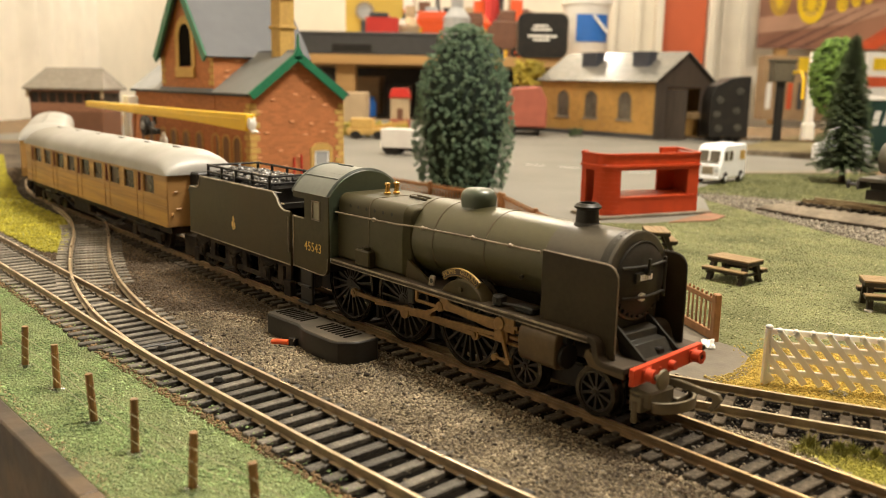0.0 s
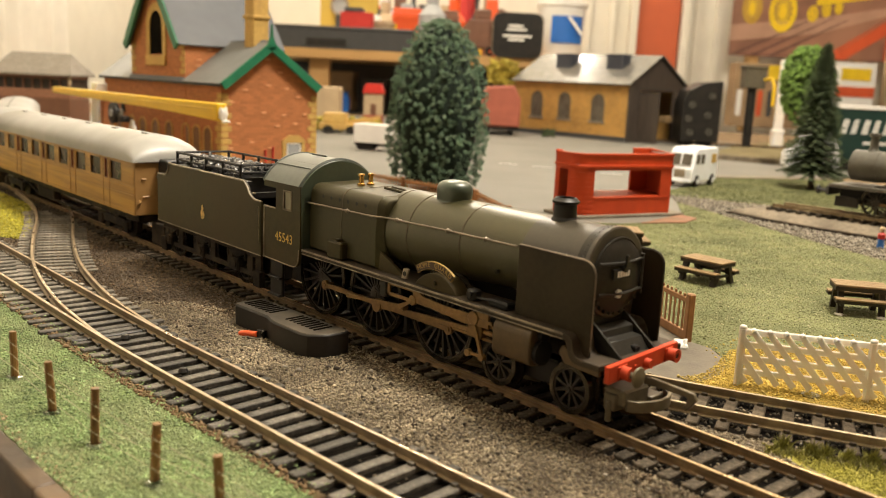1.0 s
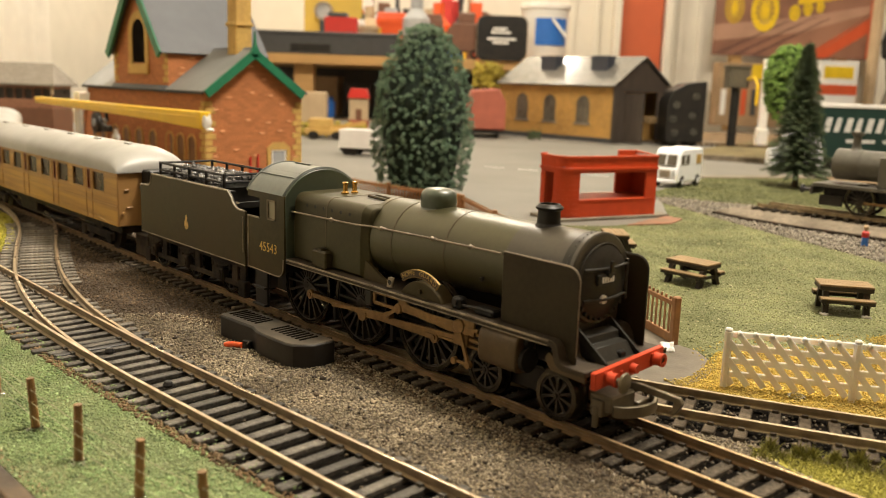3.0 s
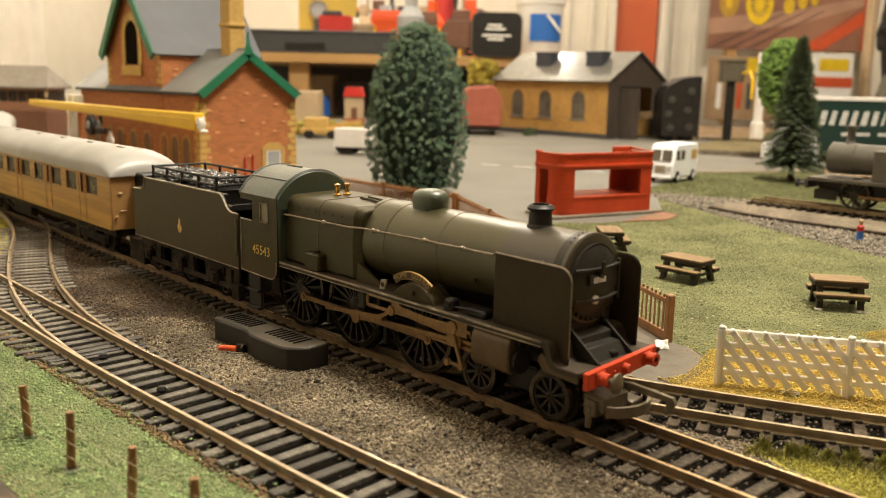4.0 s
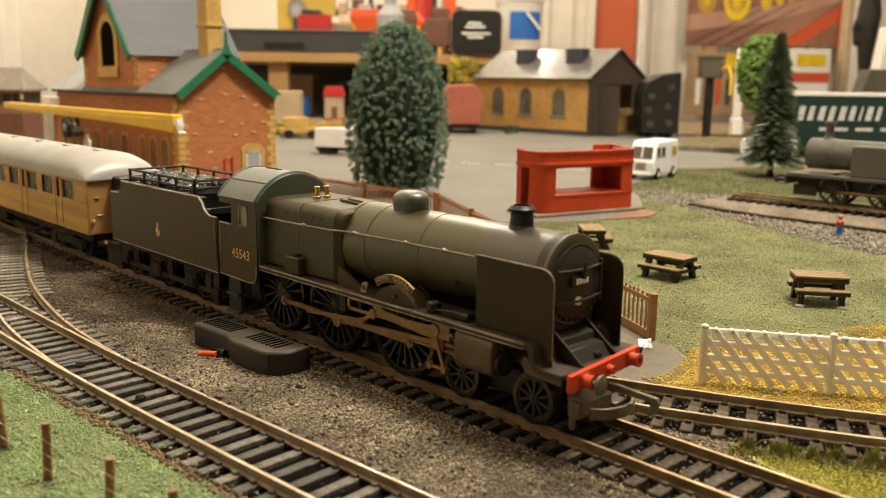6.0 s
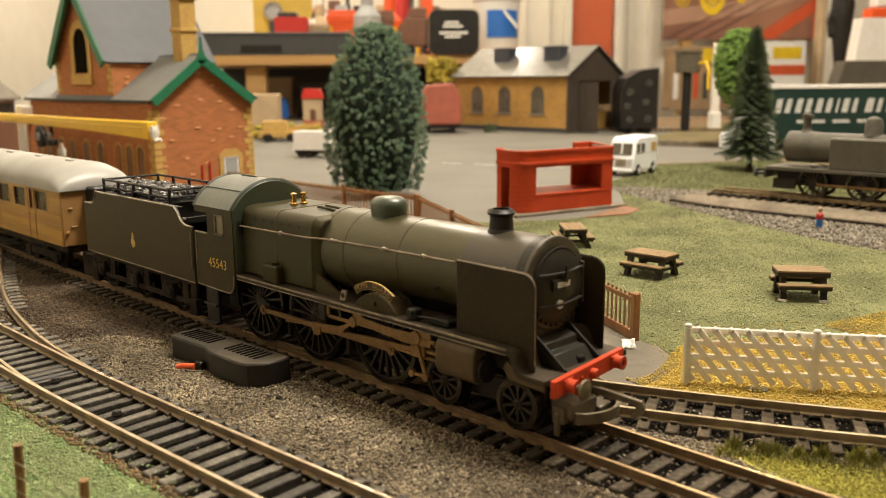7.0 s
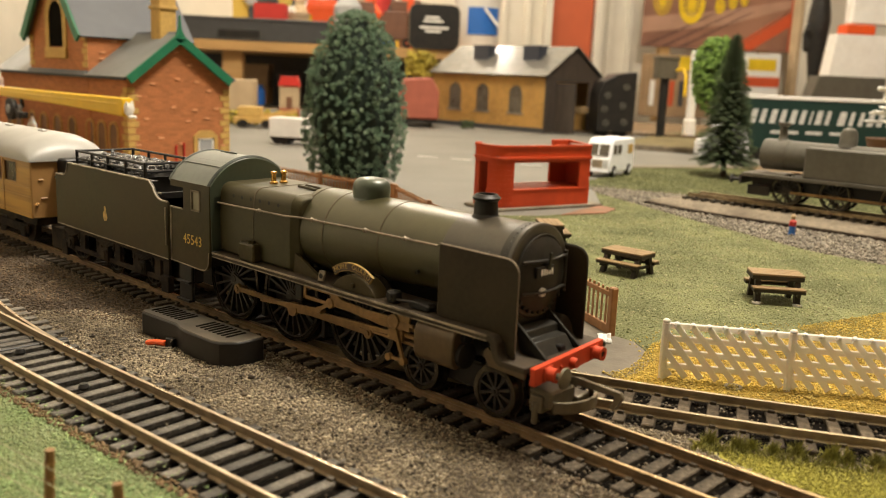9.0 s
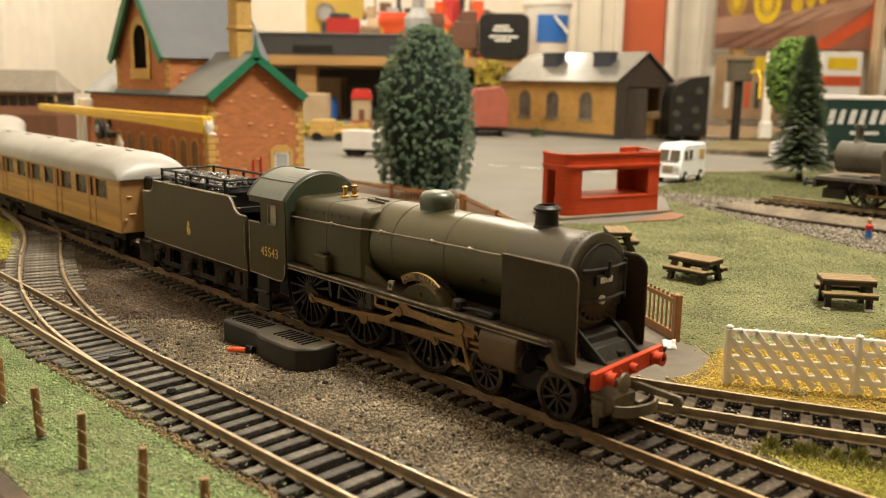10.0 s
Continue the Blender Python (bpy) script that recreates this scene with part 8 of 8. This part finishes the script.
# ---- trees and scatter ----
def clumped(name, trunk_shape, centres, leaf_r, material, label, seed, m, per=9, spread=1.5, squash=0.8):
    """A tree: a trunk and a crown of many small tufts, each of some small leaves."""
    ob = thing(name, label, "tree", m)
    part("trunk", trunk_shape, TRUNK, ob, "thin brown trunk")
    rng = np.random.default_rng(seed)
    base = np.array([(1, 0, 0), (-1, 0, 0), (0, 1, 0), (0, -1, 0), (0, 0, 1), (0, 0, -1)], float)
    faces = np.array([(0, 2, 4), (2, 1, 4), (1, 3, 4), (3, 0, 4), (2, 0, 5), (1, 2, 5), (3, 1, 5), (0, 3, 5)])
    c = np.repeat(np.array(centres), per, 0)
    n = len(c)
    off = rng.normal(0, 1, (n, 3))
    off /= np.linalg.norm(off, axis=1)[:, None]
    c = c + off * leaf_r * spread * rng.uniform(0.4, 1.0, (n, 1))
    p = base[None] * rng.uniform(0.5, 1.2, (n, 6, 1)) + rng.normal(0, 0.2, (n, 6, 3))
    p[..., 2] *= squash
    co = (c[:, None] + p * (leaf_r * rng.uniform(0.6, 1.2, (n, 1, 1)))).reshape(-1, 3) * 0.001
    fs = (faces[None] + 6 * np.arange(n)[:, None, None]).reshape(-1, 3)
    me = bpy.data.meshes.new("crown")
    me.from_pydata(co.tolist(), [], fs.tolist())
    me.materials.append(material)
    crown = new("crown", me)
    crown.parent = ob
    tagged(crown, "crown of many small foam tufts", kind="stuff")
    return ob


rng = np.random.default_rng(3)
cents = []
HT, RW = 127.0, 38.0
for ring_no in range(28):
    z = 8 + ring_no * 4.35
    u = (z - 8) / (HT - 8)
    rad = RW * (0.88 + 0.36 * u if u < 0.3 else 0.98 * max(0.0, 1 - ((u - 0.3) / 0.74) ** 2.2) ** 0.5)
    num = max(3, int(2 * math.pi * rad / 4.6))
    for k in range(num):
        a = 2 * math.pi * (k + 0.5 * (ring_no % 2)) / num + rng.uniform(-0.11, 0.11)
        q = rad * rng.uniform(0.86, 1.07)
        cents.append((q * math.cos(a), q * math.sin(a), z + rng.uniform(-2.6, 2.6)))
    for k in range(num // 2):
        a = rng.uniform(0, 6.28)
        cents.append((rad * 0.72 * math.cos(a), rad * 0.72 * math.sin(a), z))
for k in range(46):
    a, q = k * 2.4, 13.5 * math.sqrt((k + 0.5) / 46)
    cents.append((q * math.cos(a), q * math.sin(a), 124 + 5.5 * (1 - (q / 13.5) ** 2)))
core = Shape().cyl((0, 0, 0), (0, 0, 110), 4.5, 1.0, 10)
for k in range(40):
    a = k * 2.4
    z = 14 + k * 2.3
    core.cyl((0, 0, z), (28 * math.cos(a) * (1 - k / 60), 28 * math.sin(a) * (1 - k / 60), z + 10), 1.0, 0.4, 5)
cypress = clumped("cypress_tree", core, cents, 0.6, LEAF_DARK, "dense dark green bullet shaped model tree beside the fence", 4, at(-392, 275, 0), per=34, spread=3.5)
# Added core stops sight through the crown; its dark colour paints the inner shade.
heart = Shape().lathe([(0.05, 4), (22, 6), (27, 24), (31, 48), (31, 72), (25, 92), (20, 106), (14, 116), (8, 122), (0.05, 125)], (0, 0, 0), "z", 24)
part("crown_core", heart, paint("crown_core", (0.012, 0.024, 0.014), 0.95, vary=0.4, scale=200, bump=1.0, bump_scale=400), cypress, "added crown core, painted dark for the shade between tufts")

pine = thing("fir_tree", "slim dark green bristly model fir tree on the grass", "tree", at(-262, 632, 0.5))
limbs = Shape().cyl((0, 0, 0), (0, 0, 136), 3.0, 0.6, 10)
rng = random.Random(12)
vs, fs = [], []
for k in range(520):
    u = (k + rng.random()) / 520
    z = 16 + 118 * u
    length = (29 * (1 - u) ** 0.8 + 2.5) * rng.uniform(0.75, 1.1)
    a = k * 2.399963
    droop = -0.16 - 0.1 * rng.random()
    d = Vector((math.cos(a), math.sin(a), droop)).normalized()
    if k % 3 == 0:
        limbs.cyl((0, 0, z), tuple(Vector((0, 0, z)) + d * length * 0.9), 0.5, 0.15, 4)
    steps = max(3, int(length / 1.0))
    side = Vector((-math.sin(a), math.cos(a), 0))
    for s in range(steps):
        c = Vector((0, 0, z)) + d * length * (s + 1) / steps
        for sg in (-1, 1):
            for up in (0.5, 0.0, -0.45):
                t = (side * sg + d * 0.6 + Vector((0, 0, up))).normalized() * rng.uniform(2.2, 4.2)
                n0 = len(vs)
                w = d * 0.42
                vs += [tuple(c - w), tuple(c + w), tuple(c + t)]
                fs.append((n0, n0 + 1, n0 + 2))
part("trunk", limbs, TRUNK, pine, "thin brown trunk with branches")
me = bpy.data.meshes.new("needles")
me.from_pydata([(x * 0.001, y * 0.001, z * 0.001) for x, y, z in vs], [], fs)
me.materials.append(LEAF_PINE)
nd = new("needles", me)
nd.parent = pine
tagged(nd, "dense dark green needles", kind="stuff")

rng = np.random.default_rng(9)
cents = []
for k in range(420):
    v = rng.normal(0, 1, 3)
    v /= np.linalg.norm(v)
    cents.append((27 * v[0], 27 * v[1], 104 + 44 * v[2] * (0.9 if v[2] > 0 else 1.1)))
clumped("round_tree", Shape().cyl((0, 0, 0), (0, 0, 100), 3.0, 1.2, 10), cents, 2.6, LEAF_LIME, "bright green foam model tree behind the fir", 5, ROOM @ at(420, 1060, 0), per=7)
# Second added core, painted darker than the leaves as shade inside the crown.
part("crown_core", Shape().blob((0, 0, 104), 24, 4, (1, 1, 1.65), 3, 0.2), paint("green_crown_core", (0.05, 0.085, 0.02), 0.95, vary=0.4, scale=200, bump=1.0, bump_scale=400), bpy.data.objects["round_tree"], "added crown core, painted dark for the shade between tufts")
cents = [(x, y, z) for x, y, z in rng.uniform((-26, -14, 84), (26, 14, 126), (150, 3))]
clumped("autumn_bush", Shape().cyl((0, 0, 0), (0, 0, 90), 3, 1.5, 8), cents, 3.4, LEAF_YELLOW, "yellow green foam bush behind the shed", 6, ROOM @ at(92, 1640, 0), per=6)
cents = [(x, y, z) for x, y, z in rng.uniform((-60, -14, 3), (60, 14, 20), (170, 3))]
clumped("yard_bush", Shape().cyl((0, 0, 0), (0, 0, 10), 3, 1.5, 8), cents, 3.0, LEAF_YELLOW, "low yellow green bushes at the yard edge", 7, ROOM @ at(-170, 1370, 0), per=6)
cents = [(x, y, z) for x, y, z in rng.uniform((-10, -4, 2), (10, 4, 14), (40, 3))]
clumped("wall_shrub", Shape().cyl((0, 0, 0), (0, 0, 8), 1, 0.5, 6), cents, 1.8, LEAF_PINE, "small dark shrub against the shed wall", 8, at(-858, 928, 0, 27), per=6)

NEAR_BED = [(-205, -84), (-150, -83.5), (-50, -80.5), (60, -75), (110, -70), (110, 12), (110, 84), (30, 60), (-12, 46), (-30, 42), (-70, 20), (-120, 14), (-140, -22), (-172, -36)]
EARTH_SHADE_BED = [(-335, -84), (-188, -84), (-176, -50), (-152, -35), (-122, -28), (-60, -23), (110, -21), (110, -12), (-150, 30), (-335, 12)]
SIDING_BED = [(110, -69), (60, -73), (-5, -78), (-66, -82), (-110, -85), (-150, -86.5), (-330, -89), (-330, -59.5), (-285, -58.5), (-220, -57.5), (-150, -56.5), (-110, -55), (-66, -52.2), (-5, -48), (60, -43), (110, -39)]
BRANCH_BED = [(-30, 5), (-10, 12), (30, 27), (62, 44), (125, 80), (110, 110), (50, 74), (18, 57), (-16, 42), (-30, 36)]
LIME_FAR = [(-900, -52), (-900, 62), (-700, 18), (-625, 4), (-548, -4), (-482, -7), (-428, -12), (-375, -24), (-342, -37), (-316, -50), (-326, -57), (-420, -58)]
LIME_NEAR = [(22, 22), (36, 25), (62, 39), (120, 70), (120, 30), (70, 16), (40, 17)]
MAIN_BED = [(-330, -15.4), (110, -15.4), (110, 15.4), (-330, 15.4)]
grains("ballast_stones", [NEAR_BED], 0.62, 0.36, BALLAST, 0.75, 1, "loose grey brown ballast grains between the tracks", "ballast", lift=0.5, flat=0.6, holes=(SIDING_BED, MAIN_BED, BRANCH_BED, LIME_NEAR))
# Dark grains hold both brown earth and the shadow of engine and coach.
grains("ballast_earth", [EARTH_SHADE_BED], 0.85, 0.46, BALLAST_EARTH_SHADE, 0.85, 41, "earthy ballast beside the main line sleepers, darkened too for the train's shadow", "ballast", lift=0.5, flat=0.6, keep=0.85, holes=(SIDING_BED, MAIN_BED, LIME_FAR))
grains("ballast_dust", [MAIN_BED], 1.2, 0.45, BALLAST_DARK, 0.6, 21, "fine ballast between the main line sleepers", "ballast", lift=0.25, keep=0.4)
grains("ballast_dust", [BRANCH_BED], 1.3, 0.45, BALLAST_DARK, 0.62, 23, "thin ballast between the branch sleepers", "ballast", lift=0.3, keep=0.5)
grains("ballast_dust", [SIDING_BED], 2.0, 0.4, BALLAST_DARK, 0.62, 22, "thin scatter of ballast between the siding sleepers", "ballast", lift=0.3, keep=0.2)
grains("ballast_stones", [[(-700, -81), (-325, -83), (-325, 30), (-560, 60), (-760, 140), (-760, 60)]], 2.1, 1.1, BALLAST_EARTH_SHADE, 0.4, 2, "dark earthy ballast grains along the curve", "ballast", lift=0.6, holes=(LIME_FAR,))
grains("ballast_clumps", [NEAR_BED], 2.6, 0.55, BALLAST_CLUMP, 1.0, 31, "dark brown crumbs among the ballast", "ballast", lift=0.4, keep=0.35, holes=(SIDING_BED, MAIN_BED, BRANCH_BED, LIME_NEAR))
grains("pale_stones", [NEAR_BED], 4.0, 0.5, GRAVEL, 1.0, 3, "scattered pale stones in the ballast", "ballast", lift=0.4, keep=0.4, holes=(SIDING_BED, LIME_NEAR))
VERGE = [(-420, -133), (-122, -121.5), (-52, -118.5), (60, -113), (60, -77), (-50, -82), (-150, -85), (-420, -84)]
grains("verge_grass", [VERGE], 0.6, 0.36, GRASS_NEAR, 0.85, 4, "fine green scatter grass along the board edge", "grass", flat=0.45, lift=0.25)
grains("verge_earth", [[(-300, -90.4), (-150, -88.6), (-110, -87.4), (-66, -84.6), (-5, -80.6), (60, -75.6), (60, -73), (-5, -77.2), (-66, -81.2), (-110, -84), (-150, -85.2), (-300, -86)]], 0.75, 0.5, EARTH, 0.95, 5, "brown earth crumbs along the sleeper ends", "earth", lift=0.5, keep=0.85)
grains("end_moss", [[(-300, -89), (-150, -86.4), (-110, -85), (-66, -82), (-5, -78), (60, -73), (60, -70), (-5, -75), (-66, -79), (-110, -82), (-150, -83.4), (-300, -86)]], 1.0, 0.34, GRASS_NEAR, 2.05, 35, "green dust caught on the sleeper ends", "moss", lift=0.3, flat=0.35, keep=0.3)
grains("verge_sand", [[(-420, -133), (-122, -121.5), (-52, -118.5), (60, -113), (60, -110), (-52, -115.5), (-122, -118), (-420, -129)]], 0.8, 0.28, SAND, 0.85, 25, "pale sand crumbs along the board edge", "sand", lift=0.3, keep=0.6)
grains("lawn_grass", [LAWN], 0.75, 0.42, GRASS, 0.56, 6, "mottled green scatter grass of the picnic lawn", "grass", flat=0.2, lift=0.1, holes=([(-12, 64), (10, 60), (90, 118), (112, 190), (60, 160), (20, 134), (0, 112)],))
grains("lawn_tufts", [LAWN], 2.2, 0.5, GRASS_DARK, 0.62, 26, "small darker tufts in the lawn", "grass", flat=0.5, lift=0.15, keep=0.16)
grains("lawn_flecks", [LAWN], 3.0, 0.42, GRASS_PALE, 0.75, 27, "pale straw flecks in the lawn", "grass", flat=0.4, lift=0.2, keep=0.7)
# The darker grass tone here carries the shade behind the siding.
grains("field_grass", [FIELD], 2.0, 0.95, GRASS_DARK, 0.6, 7, "mottled green grass behind the siding, toned darker for shade", "grass", flat=0.4, lift=0.4)
YELLOWS = [[(-26, 50), (-10, 45), (18, 57), (50, 74), (110, 110), (112, 205), (60, 176), (20, 150), (-2, 124), (-16, 104), (-24, 86), (-18, 68)], [(0, 146), (14, 140), (60, 170), (60, 230), (18, 205)]]
grains("yellow_scatter", YELLOWS, 0.6, 0.34, YELLOW_GRAIN, 0.85, 8, "ochre yellow scatter round the trellis", "scatter", lift=0.7, holes=([(-41 + (x + 41) * 0.86, 66 + (y - 66) * 0.86) for x, y in GREY_SLAB],))
grains("yellow_scatter", [[(-32, 48), (110, 90), (110, 250), (20, 186), (-4, 150), (-30, 116)]], 1.7, 0.36, YELLOW_GRAIN, 0.8, 9, "sparse ochre flecks over the lawn edge", "scatter", lift=0.3, keep=0.5, holes=([(-41 + (x + 41) * 0.86, 66 + (y - 66) * 0.86) for x, y in GREY_SLAB],))
LIMES = [LIME_NEAR, LIME_FAR]
grains("lime_scatter", [LIMES[0]], 0.55, 0.34, LIME_GRAIN, 1.2, 10, "yellow green scatter between the diverging tracks", "scatter", lift=0.2, flat=0.45)
grains("lime_scatter", [LIMES[1]], 1.6, 0.8, LIME_BRIGHT, 1.0, 11, "bright yellow green grass patch inside the crossover", "scatter", lift=0.4, flat=0.5)
rng = random.Random(44)
blades, blade_faces = [], []
TUFTS = [(0.02 + 0.052 * k + rng.uniform(-0.015, 0.015), rng.uniform(0.8, 1.4)) for k in range(19)]
for k in range(5200):
    u = rng.random()
    cx, cy = 26 + 86 * u, 20.5 + 49 * u - abs(rng.gauss(0, 2.2 + 2.5 * u))
    a, high, lean = rng.uniform(0, 6.28), rng.uniform(0.8, 2.2), rng.uniform(0.4, 1.6)
    if k > 1600:
        mid, big = TUFTS[k % 19]
        d = abs(rng.gauss(0, 1.0)) * big
        cx, cy = 26 + 86 * mid + math.cos(a) * d * 1.3, 22.6 + 48 * mid + math.sin(a) * d
        high, lean = big * rng.uniform(1.4, 3.4) / (0.7 + 0.5 * d), rng.uniform(0.8, 2.2)
    dx, dy = math.cos(a) * 0.16, math.sin(a) * 0.16
    lx, ly = rng.uniform(-1, 1) * lean, rng.uniform(-1, 1) * lean
    n0 = len(blades)
    blades += [(cx - dx, cy - dy, 1.0), (cx + dx, cy + dy, 1.0), (cx + lx * 0.4 + dx * 0.7, cy + ly * 0.4 + dy * 0.7, 1.0 + high * 0.6), (cx + lx, cy + ly, 1.0 + high)]
    blade_faces += [(n0, n0 + 1, n0 + 2), (n0, n0 + 2, n0 + 3)]
solid("moss_tufts", Shape().add(blades, blade_faces), LIME_BLADE, "fuzzy yellow green tufts along the branch sleepers", "moss", kind="stuff", smooth=0)
grains("siding_gravel", [STONES], 1.9, 0.95, GRAVEL, 0.6, 13, "pale grey gravel beside the raised siding", "gravel", lift=0.5)
grains("siding_gravel", [[(-300, 440), (-262, 412), (-240, 430), (-285, 470)]], 3.5, 1.3, GRAVEL, 0.6, 14, "pale gravel fading into the road", "gravel", keep=0.5)
